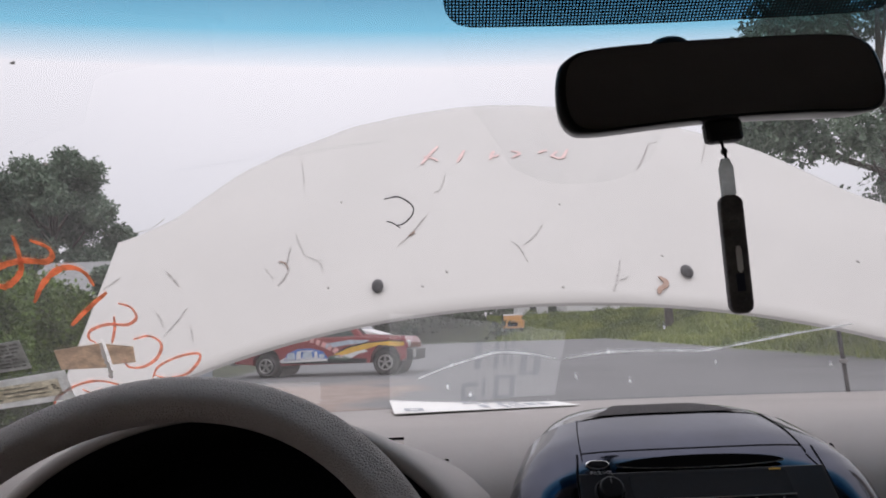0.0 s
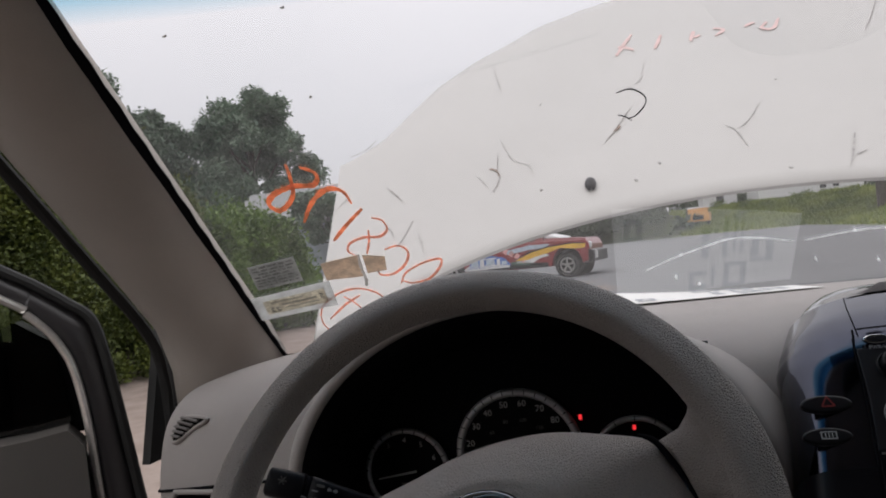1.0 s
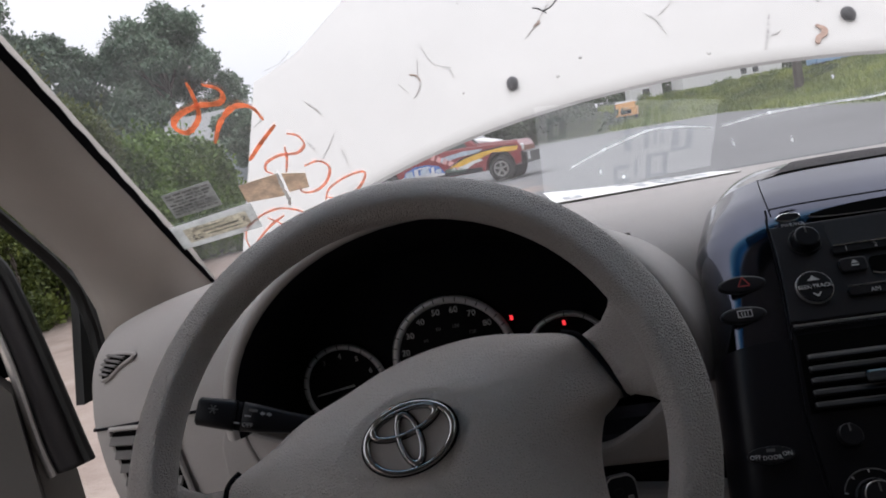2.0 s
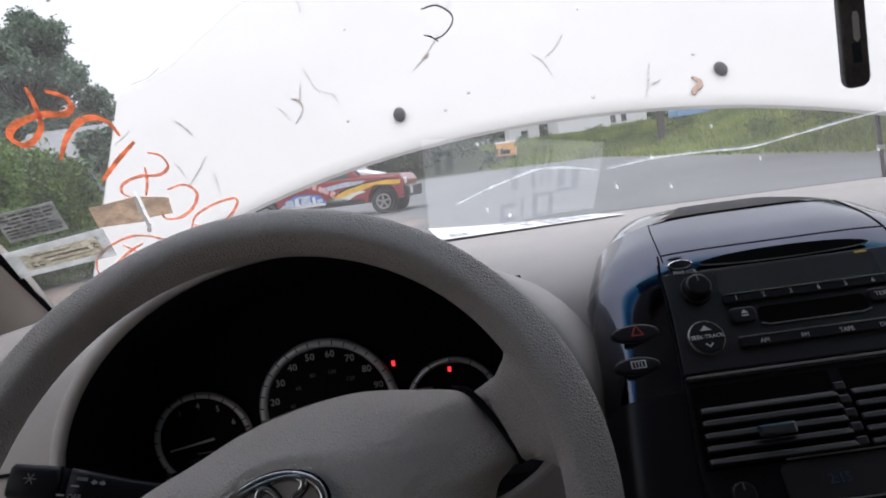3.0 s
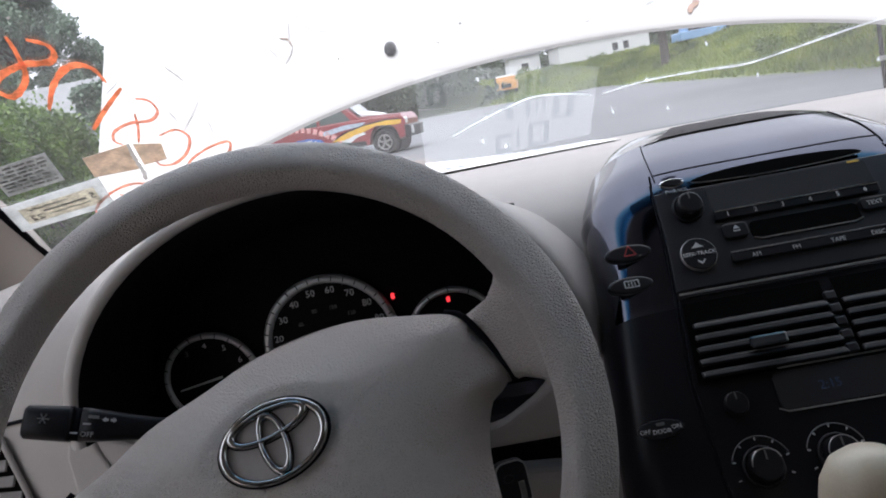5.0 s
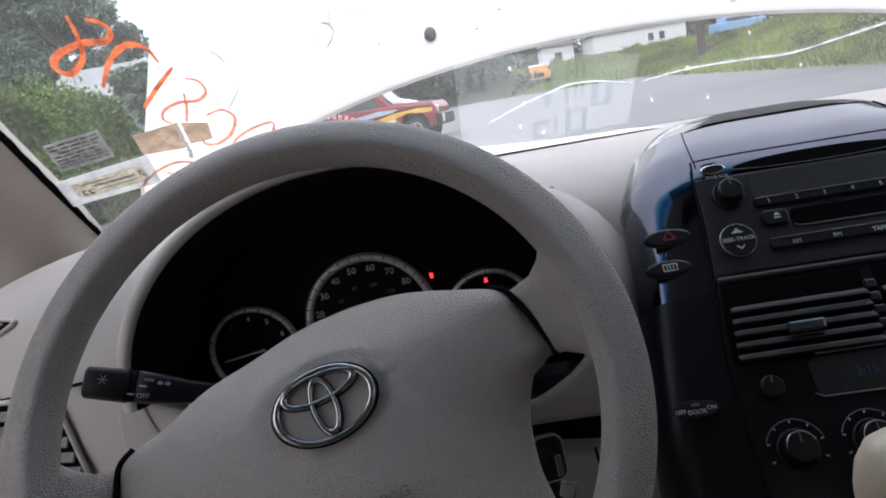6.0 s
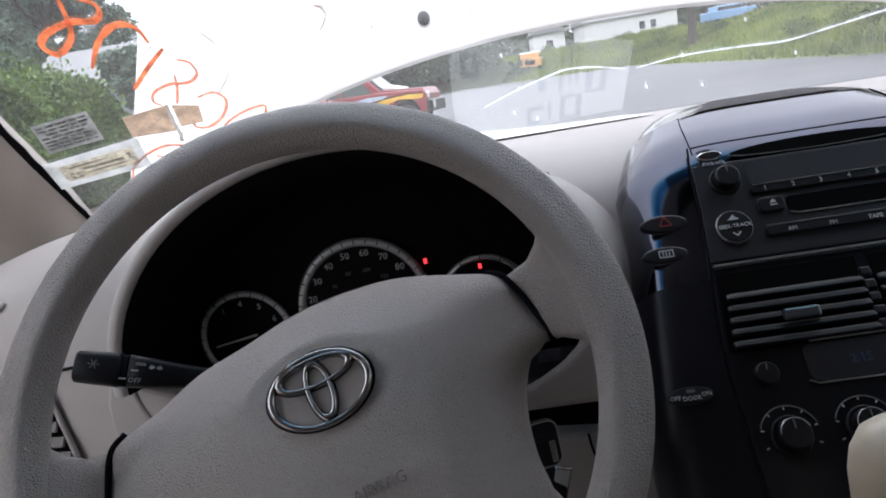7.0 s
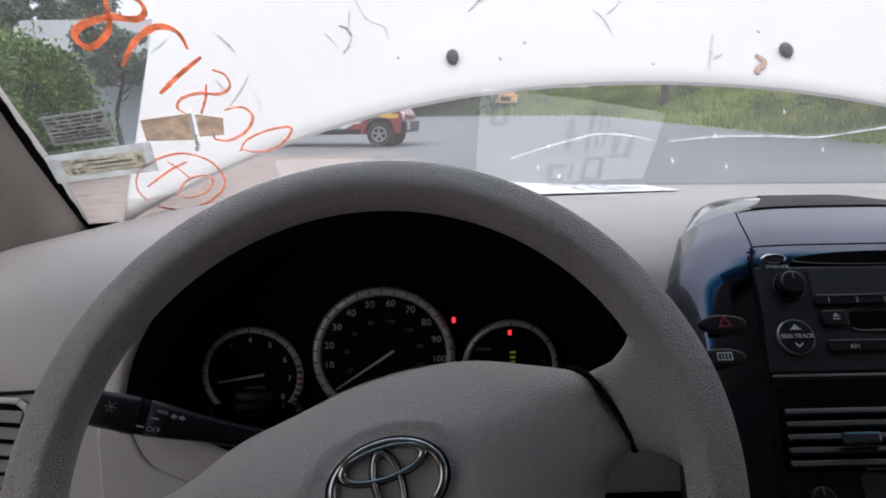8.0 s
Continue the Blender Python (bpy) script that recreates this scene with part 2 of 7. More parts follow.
M = dict(
    smoothplate=surf("smooth_grey_plastic", (0.36, 0.335, 0.325), 0.3, var=0.05, bump=0.0),
    vinyl=surf("grey_beige_moulded_vinyl", (0.355, 0.330, 0.317), 0.55, var=0.07, bump=0.3, grain=800, cells=True, depth=0.0005),
    pillar=surf("beige_pillar_plastic", (0.40, 0.362, 0.325), 0.6, var=0.07, bump=0.12, grain=700),
    leather=surf("grained_wheel_leather", (0.46, 0.415, 0.388), 0.30, var=0.08, bump=1.0, grain=520, cells=True, depth=0.0014, folds=0.35, spec=0.6),
    pad=surf("grained_airbag_vinyl", (0.68, 0.617, 0.582), 0.36, var=0.05, bump=1.0, grain=500, cells=True, depth=0.0015, folds=0.7),
    black=surf("black_plastic", (0.007, 0.007, 0.009), 0.30, var=0.2, bump=0.06, grain=500, spec=0.26),
    matte=surf("matte_black", (0.006, 0.006, 0.008), 0.9, var=0.2, bump=0.0, spec=0.05),
    gloss=surf("navy_black_lacquer", (0.028, 0.032, 0.052), 0.11, metal=1.0, var=0.15, scale=25, bump=0.012, grain=90, coat=0.75, spec=0.5),
    stalkblack=surf("satin_black_stalk", (0.007, 0.007, 0.009), 0.36, var=0.2, bump=0.05, grain=600, spec=0.10),
    face=surf("black_radio_face", (0.009, 0.009, 0.012), 0.34, var=0.2, bump=0.05, grain=700, spec=0.45),
    lowgloss=surf("black_moulded_plastic", (0.004, 0.004, 0.006), 0.30, var=0.2, bump=0.03, spec=0.20),
    slot=surf("dark_slot", (0.002, 0.002, 0.002), 0.8, bump=0.0, spec=0.03),
    lcd=surf("dark_display_window", (0.026, 0.029, 0.034), 0.10, var=0.1, bump=0.0, spec=0.6),
    mesh=surf("dark_speaker_mesh", (0.15, 0.14, 0.142), 0.7, var=0.1, bump=0.9, grain=520, cells=True, depth=0.002, spec=0.1),
    # emblem chrome, its colour lowered in place of a dark cabin's reflection
    cabinchrome=surf("chrome_with_dark_reflection", (0.37, 0.365, 0.37), 0.06, metal=1.0, var=0.04, bump=0.0),
    # grey vent plastic, darkened for the shade recessed slats would lie in
    ventshade=surf("shaded_vent_plastic", (0.12, 0.110, 0.106), 0.5, var=0.1, bump=0.1, grain=700),
    chrome=surf("chrome", (0.66, 0.65, 0.65), 0.08, metal=1.0, var=0.04, bump=0.0),
    brightstrip=surf("worn_bright_strip", (0.62, 0.60, 0.58), 0.30, metal=0.8, var=0.15, scale=20, bump=0.05),
    steel=surf("dull_steel", (0.45, 0.44, 0.43), 0.35, metal=1.0, var=0.1, bump=0.05),
    ring=surf("silver_gauge_ring", (0.52, 0.52, 0.53), 0.38, metal=0.5, var=0.05, bump=0.0),
    stalkmark=surf("worn_pale_print", (0.24, 0.24, 0.25), 0.6, bump=0.0),
    mark=surf("pale_print", (0.46, 0.46, 0.46), 0.6, bump=0.0),
    dim=surf("dim_print_and_glint", (0.10, 0.10, 0.10), 0.6, bump=0.0),
    dial=surf("black_dial", (0.003, 0.003, 0.004), 0.6, bump=0.0, spec=0.1),
    redmark=surf("red_print", (0.20, 0.018, 0.018), 0.5, bump=0.0),
    redglow=glow("red_lamp", (1.0, 0.04, 0.05), 0.9),
    greenglow=glow("green_lamp", (0.35, 0.5, 0.05), 0.12),
    blueglow=glow("blue_digits", (0.15, 0.30, 0.75), 0.012),
    cream=surf("cream_knob", (0.52, 0.46, 0.36), 0.38, var=0.06, bump=0.08, grain=500),
    paint=surf("white_car_paint", (0.475, 0.462, 0.437), 0.42, var=0.035, scale=3, bump=0.02, grain=40, coat=0.25),
    rubber=surf("black_rubber", (0.010, 0.010, 0.010), 0.7, var=0.2, bump=0.2, grain=400),
    headliner=surf("grey_headliner_cloth", (0.62, 0.59, 0.55), 0.95, var=0.06, bump=0.3, grain=900),
    pad_dark=surf("moulded_letter_print", (0.28, 0.252, 0.238), 0.5, var=0.05, bump=0.0),
    doorpanel=surf("dark_grey_door_vinyl", (0.10, 0.092, 0.086), 0.6, var=0.1, bump=0.2, grain=700),
    carpet=surf("dark_carpet", (0.10, 0.095, 0.09), 0.95, var=0.2, bump=0.6, grain=600),
    doorpaint=surf("dark_door_frame_paint", (0.035, 0.032, 0.034), 0.4, var=0.1, bump=0.03, coat=0.3),
    marker=surf("orange_paint_marker", (0.95, 0.47, 0.28), 0.5, var=0.28, scale=85, bump=0.1, through=0.55),
    thinmarker=surf("thin_orange_marker", (0.92, 0.54, 0.42), 0.5, var=0.28, scale=120, bump=0.1, through=0.6),
    pink=surf("faint_pink_strokes", (0.66, 0.47, 0.44), 0.5, var=0.12, scale=30, bump=0.0),
    paper=surf("white_paper", (0.86, 0.86, 0.84), 0.8, var=0.03, bump=0.05),
    ink=surf("black_ink", (0.06, 0.06, 0.065), 0.7, bump=0.0),
    stickerink=surf("faded_grey_print", (0.30, 0.30, 0.29), 0.7, var=0.4, scale=200, bump=0.0, through=0.5),
    softink=surf("grey_blue_print", (0.46, 0.48, 0.51), 0.7, bump=0.0),
    sleeve=surf("worn_grey_brown_sleeve", (0.13, 0.12, 0.118), 0.6, var=0.35, scale=90, bump=0.2, grain=400),
    tape=surf("brown_kraft_tape", (0.70, 0.60, 0.50), 0.6, var=0.22, scale=60, bump=0.2, grain=250, through=0.55),
    crack=surf("bright_crack", (0.92, 0.94, 0.95), 0.15, var=0.2, scale=90, bump=0.3, grain=900, through=0.5),
    windownavy=surf("navy_print", (0.030, 0.034, 0.060), 0.4, bump=0.0),
    insect=surf("dried_insect_smear", (0.31, 0.295, 0.275), 0.8, var=0.4, scale=90, bump=0.3),
    faint=surf("faint_insect_smear", (0.405, 0.393, 0.375), 0.8, var=0.3, scale=90, bump=0.1),
    bug=surf("brown_insect_body", (0.22, 0.15, 0.11), 0.7, var=0.3, scale=90, bump=0.3),
    deadleaf=surf("brown_dead_leaf", (0.32, 0.205, 0.150), 0.7, var=0.3, scale=60, bump=0.3),
    stickergrey=surf("grey_sticker_back", (0.46, 0.465, 0.45), 0.6, var=0.2, scale=60, bump=0.05, through=0.7),
    stickerfilm=surf("pale_sticker_back", (0.74, 0.75, 0.74), 0.45, var=0.12, scale=50, bump=0.05, through=0.7),
    stickertan=surf("tan_sticker_print", (0.64, 0.61, 0.53), 0.6, var=0.25, scale=120, bump=0.05, through=0.7),
    red=surf("dark_red_car_paint", (0.24, 0.03, 0.035), 0.3, var=0.08, bump=0.0, coat=0.6),
    tyre=surf("tyre_rubber", (0.02, 0.02, 0.02), 0.85, var=0.2, bump=0.2, grain=120),
    decal_blue=surf("blue_print_film", (0.07, 0.16, 0.45), 0.4, var=0.3, scale=5, bump=0.0),
    decal_white=surf("white_print_and_glare", (0.70, 0.70, 0.70), 0.4, var=0.1, bump=0.0),
    decal_yellow=surf("yellow_print_film", (0.72, 0.42, 0.05), 0.4, var=0.15, scale=4, bump=0.0),
    decal_pink=surf("pale_red_print_film", (0.70, 0.36, 0.34), 0.4, var=0.3, scale=9, bump=0.0),
    decal_pale=surf("pale_blue_print_film", (0.45, 0.52, 0.60), 0.4, var=0.25, scale=7, bump=0.0),
    decal_green=surf("dark_green_print_film", (0.05, 0.10, 0.07), 0.4, var=0.3, scale=7, bump=0.0),
    truckglass=surf("grey_green_car_glass", (0.09, 0.11, 0.105), 0.08, var=0.15, scale=3, bump=0.0, coat=1.0),
    carglass=surf("dark_car_glass", (0.012, 0.014, 0.016), 0.06, var=0.1, bump=0.0, coat=1.0),
    bark=surf("grey_brown_bark", (0.07, 0.06, 0.05), 0.95, var=0.3, scale=4, bump=0.8, grain=25, depth=0.03),
    hedge=leaf_mat("hedge_leaves", (0.016, 0.032, 0.007), (0.145, 0.175, 0.030)),
    shrub=leaf_mat("shrub_leaves", (0.014, 0.040, 0.006), (0.19, 0.30, 0.055), clump=2.2),
    tree=leaf_mat("tree_leaves", (0.040, 0.070, 0.050), (0.20, 0.275, 0.185), clump=0.9),
    weeds=leaf_mat("weed_blades", (0.050, 0.095, 0.016), (0.30, 0.35, 0.070), clump=0.35),
    woods=leaf_mat("shaded_wood_leaves", (0.026, 0.042, 0.024), (0.10, 0.135, 0.075), clump=0.25),
    brush=leaf_mat("brush_leaves", (0.030, 0.062, 0.010), (0.18, 0.235, 0.045), clump=0.5),
    siding=surf("pale_blue_siding", (0.42, 0.47, 0.52), 0.7, var=0.08, bump=0.1),
    roofing=surf("pale_grey_roofing", (0.27, 0.275, 0.275), 0.8, var=0.12, bump=0.2, grain=40),
    whitewall=surf("white_wall", (0.72, 0.72, 0.72), 0.7, var=0.06, bump=0.1),
    busyellow=surf("orange_yellow_bus_paint", (0.62, 0.32, 0.10), 0.45, var=0.1, bump=0.0),
    bluecar=surf("blue_car_paint", (0.22, 0.38, 0.60), 0.35, var=0.1, bump=0.0, coat=0.4),
    windshield=glass_mat("windshield_glass", gain=2.2, dust=0.026, band=True),
    privacy=glass_mat("privacy_glass", (0.30, 0.31, 0.31), 1.5),
    pane=glass_mat("side_window_glass", (0.72, 0.73, 0.72), 1.5),
    frit=frit_mat(),
    ground=ground_mat(),
)
m_, n_, l_, b_ = nodes_of("silvered_mirror")
b_.inputs["Base Color"].default_value, b_.inputs["Metallic"].default_value, b_.inputs["Roughness"].default_value = (0.16, 0.155, 0.155, 1), 1, 0.03
M["mirror"] = m_


# ---------------------------------------------------------------- building helpers
def under(ob, parent):
    """Parents ob without moving it."""
    if parent:
        ob.parent = parent
        if parent.type == "EMPTY":
            ob.matrix_parent_inverse = Matrix.Translation(parent.location).inverted()
    return ob


def part(name, bm, material, parent=None, label="", smooth=False):
    """Links a bmesh as one mesh object under a thing or a part."""
    me = bpy.data.meshes.new(name)
    bm.normal_update()
    bm.to_mesh(me)
    bm.free()
    me.materials.append(M[material])
    if smooth:
        me.shade_smooth()
    ob = new(name, me)
    return tagged(under(ob, parent), label)


def raw(name, verts, faces, material, parent=None, label="", smooth=False):
    me = bpy.data.meshes.new(name)
    me.from_pydata([tuple(v) for v in verts], [], faces)
    me.materials.append(M[material])
    if smooth:
        me.shade_smooth()
    ob = new(name, me)
    return tagged(under(ob, parent), label)


def thing(name, label, category, at=(0, 0, 0), group="", kind=""):
    ob = new(name)
    ob.location = at
    ob.empty_display_size = 0.05
    return tagged(ob, label, category, group, kind)


def box(size, m=None, bevel=0.0, seg=2):
    bm = bmesh.new()
    bmesh.ops.create_cube(bm, size=1, matrix=Matrix.Diagonal((*size, 1)))
    if bevel:
        bmesh.ops.bevel(bm, geom=list(bm.edges), offset=bevel, segments=seg, affect="EDGES", profile=0.5)
    if m is not None:
        bm.transform(m)
    return bm


def cyl(r, h, m=None, seg=32, r2=None, bevel=0.0):
    bm = bmesh.new()
    bmesh.ops.create_cone(bm, cap_ends=True, segments=seg, radius1=r, radius2=r if r2 is None else r2, depth=h)
    if bevel:
        rims = [e for e in bm.edges if abs(e.verts[0].co.z - e.verts[1].co.z) < 1e-6]
        bmesh.ops.bevel(bm, geom=rims, offset=bevel, segments=3, affect="EDGES", profile=0.5)
    if m is not None:
        bm.transform(m)
    return bm


def ball(size, m=None, seg=24):
    bm = bmesh.new()
    bmesh.ops.create_uvsphere(bm, u_segments=seg, v_segments=seg // 2, radius=0.5, matrix=Matrix.Diagonal((*size, 1)))
    if m is not None:
        bm.transform(m)
    return bm


def smooth_line(pts, n=10, closed=False):
    """Catmull-Rom through a few points."""
    p = [Vector(q) for q in pts]
    k = len(p)
    out = []
    for i in range(k if closed else k - 1):
        a = p[(i - 1) % k] if closed or i > 0 else p[0] * 2 - p[1]
        b, c = p[i], p[(i + 1) % k]
        d = p[(i + 2) % k] if closed or i + 2 < k else p[-1] * 2 - p[-2]
        for j in range(n):
            t = j / n
            out.append(0.5 * (2 * b + (c - a) * t + (2 * a - 5 * b + 4 * c - d) * t * t + (3 * b - a - 3 * c + d) * t ** 3))
    if not closed:
        out.append(p[-1])
    return out


def loft(rings, closed=True, caps=True):
    """Skin over rings of equally many points."""
    bm = bmesh.new()
    vs = [[bm.verts.new(q) for q in r] for r in rings]
    k = len(rings[0])
    for a, b in zip(vs, vs[1:]):
        for i in range(k if closed else k - 1):
            j = (i + 1) % k
            bm.faces.new((a[i], a[j], b[j], b[i]))
    if caps and closed:
        bm.faces.new(vs[0][::-1])
        bm.faces.new(vs[-1])
    bmesh.ops.recalc_face_normals(bm, faces=bm.faces)
    return bm


def tube(path, r, seg=10, closed=False, flat=1.0, up=(0, 0, 1)):
    """A round or flattened tube along a path; r may be a list."""
    p = [Vector(q) for q in path]
    k = len(p)
    rings = []
    for i, q in enumerate(p):
        t = (p[(i + 1) % k] - p[i - 1]) if closed or 0 < i < k - 1 else (p[1] - p[0] if i == 0 else p[-1] - p[-2])
        t.normalize()
        s = t.cross(Vector(up))
        if s.length < 1e-5:
            s = t.cross(Vector((1, 0.1, 0)))
        s.normalize()
        w = s.cross(t)
        rr = r[i] if isinstance(r, (list, tuple)) else r
        rings.append([q + (s * math.cos(a) + w * math.sin(a) * flat) * rr for a in (2 * math.pi * j / seg for j in range(seg))])
    if closed:
        rings.append(rings[0])
        bm = loft(rings, caps=False)
        bmesh.ops.remove_doubles(bm, verts=bm.verts, dist=1e-6)
        return bm
    return loft(rings)


def plate(outline, depth, m=None, bevel=0.0, seg=2):
    """An outline in the xy plane, raised by depth along z."""
    bm = bmesh.new()
    f = bm.faces.new([bm.verts.new((x, y, 0)) for x, y in outline])
    bm.normal_update()
    if f.normal.z < 0:
        f.normal_flip()
    r = bmesh.ops.extrude_face_region(bm, geom=[f])
    top = [v for v in r["geom"] if isinstance(v, bmesh.types.BMVert)]
    bmesh.ops.translate(bm, verts=top, vec=(0, 0, depth))
    bmesh.ops.recalc_face_normals(bm, faces=bm.faces)
    if bevel:
        es = [e for e in bm.edges if e.verts[0] in top and e.verts[1] in top]
        bmesh.ops.bevel(bm, geom=es, offset=bevel, segments=seg, affect="EDGES", profile=0.5)
    if m is not None:
        bm.transform(m)
    return bm


def ellipse(a, b, n=40, c=(0, 0)):
    return [(c[0] + a * math.cos(2 * math.pi * i / n), c[1] + b * math.sin(2 * math.pi * i / n)) for i in range(n)]


def rounded(w, h, r, n=5):
    out = []
    for cx, cy, a0 in ((w / 2 - r, h / 2 - r, 0), (-w / 2 + r, h / 2 - r, 90), (-w / 2 + r, -h / 2 + r, 180), (w / 2 - r, -h / 2 + r, 270)):
        out += [(cx + r * math.cos(radians(a0 + 90 * i / n)), cy + r * math.sin(radians(a0 + 90 * i / n))) for i in range(n + 1)]
    return out


def ring(r_out, r_in, depth, m=None, seg=64, a=1.0):
    """A flat washer with a raised, rounded face; a squeezes it to an ellipse."""
    mid = lambda k: r_in + (r_out - r_in) * k
    prof = [(r_in, 0), (r_in, depth * 0.5), (mid(0.12), depth * 0.78), (mid(0.3), depth * 0.96), (mid(0.5), depth), (mid(0.7), depth * 0.96), (mid(0.88), depth * 0.78), (r_out, depth * 0.5), (r_out, 0)]
    rings = [[(r * math.cos(t), r * a * math.sin(t), z) for t in (2 * math.pi * i / seg for i in range(seg))] for r, z in prof]
    bm = loft(rings, caps=False)
    if m is not None:
        bm.transform(m)
    return bm


def text(name, body, size, m, material, parent, depth=0.0003):
    c = bpy.data.curves.new(name, "FONT")
    c.body, c.size, c.align_x, c.align_y, c.extrude = body, size, "CENTER", "CENTER", depth
    c.resolution_u = 2
    tmp = bpy.data.objects.new(name, c)
    me = bpy.data.meshes.new_from_object(tmp)
    bpy.data.objects.remove(tmp)
    me.materials.append(M[material])
    me.transform(m)
    return under(new(name, me), parent)


XC = 0.37  # the van's centre line


def glass_y(x, z):
    """The windshield's surface."""
    return 2.524 - 1.48 * z - 0.2 * (x - XC) ** 2


def on_glass(x, z, out=-0.002):
    """A point on the windshield; out < 0 lies on the cabin's side."""
    nrm = Vector((0.4 * (x - XC), 1, 1.48)).normalized()
    return Vector((x, glass_y(x, z), z)) + nrm * out


def ribbon(pts, width, at, taper=True, wob=0.0):
    """A flat, thin stroke along points (a, b) that at(a, b, lift) lays on a surface."""
    line = smooth_line([(a, b, 0) for a, b in pts], 8)
    bm = bmesh.new()
    rows = []
    k = len(line)
    for i, q in enumerate(line):
        t = line[min(i + 1, k - 1)] - line[max(i - 1, 0)]
        s = Vector((-t.y, t.x, 0)).normalized()
        w = width * 0.5 * ((0.35 + 0.65 * math.sin(math.pi * min(1, max(0, (i + 0.6) / k))) ** 0.5) if taper else 1) * (1 + wob * (random.random() - 0.5))
        a, b = q + s * w, q - s * w
        rows.append([bm.verts.new(at(a.x, a.y, 0)), bm.verts.new(at(b.x, b.y, 0)), bm.verts.new(at(b.x, b.y, 1)), bm.verts.new(at(a.x, a.y, 1))])
    for r, q in zip(rows, rows[1:]):
        for i in range(4):
            bm.faces.new((r[i], r[(i + 1) % 4], q[(i + 1) % 4], q[i]))
    bm.faces.new(rows[0])
    bm.faces.new(rows[-1][::-1])
    bmesh.ops.recalc_face_normals(bm, faces=bm.faces)
    return bm


# ---------------------------------------------------------------- ground and distance
def bank(x, y):
    d = max(x - (12.0 + 0.05 * y), y - (72 - 0.6 * x))
    s = min(1, max(0, d / 10))
    return 2.3 * s * s * (3 - 2 * s)


def ground_z(x, y):
    return 0.012 * min(60, max(0, y - 8)) + bank(x, y)


def spread(lo, hi, step, far):
    """Grid lines, close together in the middle and wide apart far off."""
    inner = list(np.arange(lo, hi + step / 2, step))
    out, g = [], step
    while (hi + sum(out) if out else hi) < far:
        g *= 1.35
        out.append(g)
    right = list(np.cumsum(out) + hi)
    left = [lo + hi - v for v in right[::-1]]
    return left + inner + right


gx, gy = spread(-24, 40, 1.0, 900), spread(-14, 96, 1.0, 1500)
gv = [(x, y, ground_z(x, y) + (0.05 * noise.noise((x * 0.4, y * 0.4, 0)) if bank(x, y) > 0.1 else 0)) for y in gy for x in gx]
gw = len(gx)
gf = [(j * gw + i, j * gw + i + 1, (j + 1) * gw + i + 1, (j + 1) * gw + i) for j in range(len(gy) - 1) for i in range(gw - 1)]
tagged(raw("ground", gv, gf, "ground", smooth=True), "grey asphalt lot with tan gravel and a grassy bank", "ground", kind="structure")


def leaves(n, place, size, seed, droop=0.3):
    """n folded leaves: place(rng) gives a centre and the way out of the crown."""
    rng = np.random.default_rng(seed)
    c, o = place(rng, n)
    d = o + rng.normal(0, 0.7, (n, 3))
    d[:, 2] -= droop
    d /= np.linalg.norm(d, axis=1)[:, None] + 1e-9
    s = np.cross(d, rng.normal(0, 1, (n, 3)))
    s /= np.linalg.norm(s, axis=1)[:, None] + 1e-9
    k = (size * rng.uniform(0.6, 1.4, n))[:, None]
    up = np.cross(s, d) * k * 0.18
    v = np.stack([c - d * k, c + s * k * 0.55 + up, c + d * k, c - s * k * 0.55 + up], 1).reshape(-1, 3)
    f = [(4 * i, 4 * i + 1, 4 * i + 2, 4 * i + 3) for i in range(n)]
    return v, f


def clumps(blobs, shell=0.55):
    """Leaves gathered in uneven clumps (x, y, z, radius, squash)."""
    b = np.array(blobs, float)

    def place(rng, n):
        w = b[:, 3] ** 2
        i = rng.choice(len(b), n, p=w / w.sum())
        d = rng.normal(0, 1, (n, 3))
        d /= np.linalg.norm(d, axis=1)[:, None]
        r = b[i, 3] * (shell + (1 - shell) * rng.random(n)) * (1 + 0.18 * rng.normal(0, 1, n))
        p = d * r[:, None]
        p[:, 2] *= b[i, 4]
        return b[i, :3] + p, d

    return place


def crown(cx, cy, z0, z1, rad, n, seed, gap=0.0):
    rng = np.random.default_rng(seed)
    out = []
    for _ in range(n):
        t = rng.random()
        z = z0 + (z1 - z0) * t
        w = rad * math.sin(math.pi * (0.12 + 0.80 * t)) ** 0.7
        a = rng.random() * 2 * math.pi
        q = w * math.sqrt(rng.uniform(0.1 + gap, 1))
        out.append((cx + q * math.cos(a), cy + q * math.sin(a), z, rad * rng.uniform(0.13, 0.29), rng.uniform(0.55, 0.85)))
    return out


def tree(x, y, h, rad, seed, n_leaves, size, z_crown, label, trunk_r=0.2, n_clumps=34, gap=0.0):
    """A tapered trunk with limbs and a ragged crown."""
    rng = random.Random(seed)
    z = ground_z(x, y)
    t = thing("tree", label, "tree", (x, y, z))
    top = Vector((x + rng.uniform(-0.3, 0.3), y, z + h * 0.86))
    path = smooth_line([(x, y, z - 0.15), (x + rng.uniform(-0.15, 0.15), y, z + h * 0.3), (x + rng.uniform(-0.3, 0.3), y, z + h * 0.6), top], 5)
    part("trunk", tube(path, [trunk_r * (1.25 - 1.1 * i / len(path)) for i in range(len(path))], 9), "bark", t, smooth=True)
    blobs = crown(x, y, z + z_crown, z + h, rad, n_clumps, seed, gap)
    for b in blobs[::4]:
        s = path[int(len(path) * min(0.85, max(0.3, (b[2] - z) / h * 0.8)))]
        e = Vector(b[:3])
        mid = (s + e) / 2 + Vector((0, 0, -0.2))
        limb = smooth_line([s, mid, e], 4)
        part("limb", tube(limb, [trunk_r * 0.35 * (1 - 0.85 * i / len(limb)) for i in range(len(limb))], 6), "bark", t, smooth=True)
    v, f = leaves(n_leaves, clumps(blobs), size, seed)
    raw("crown", v, f, "tree", t)
    return t


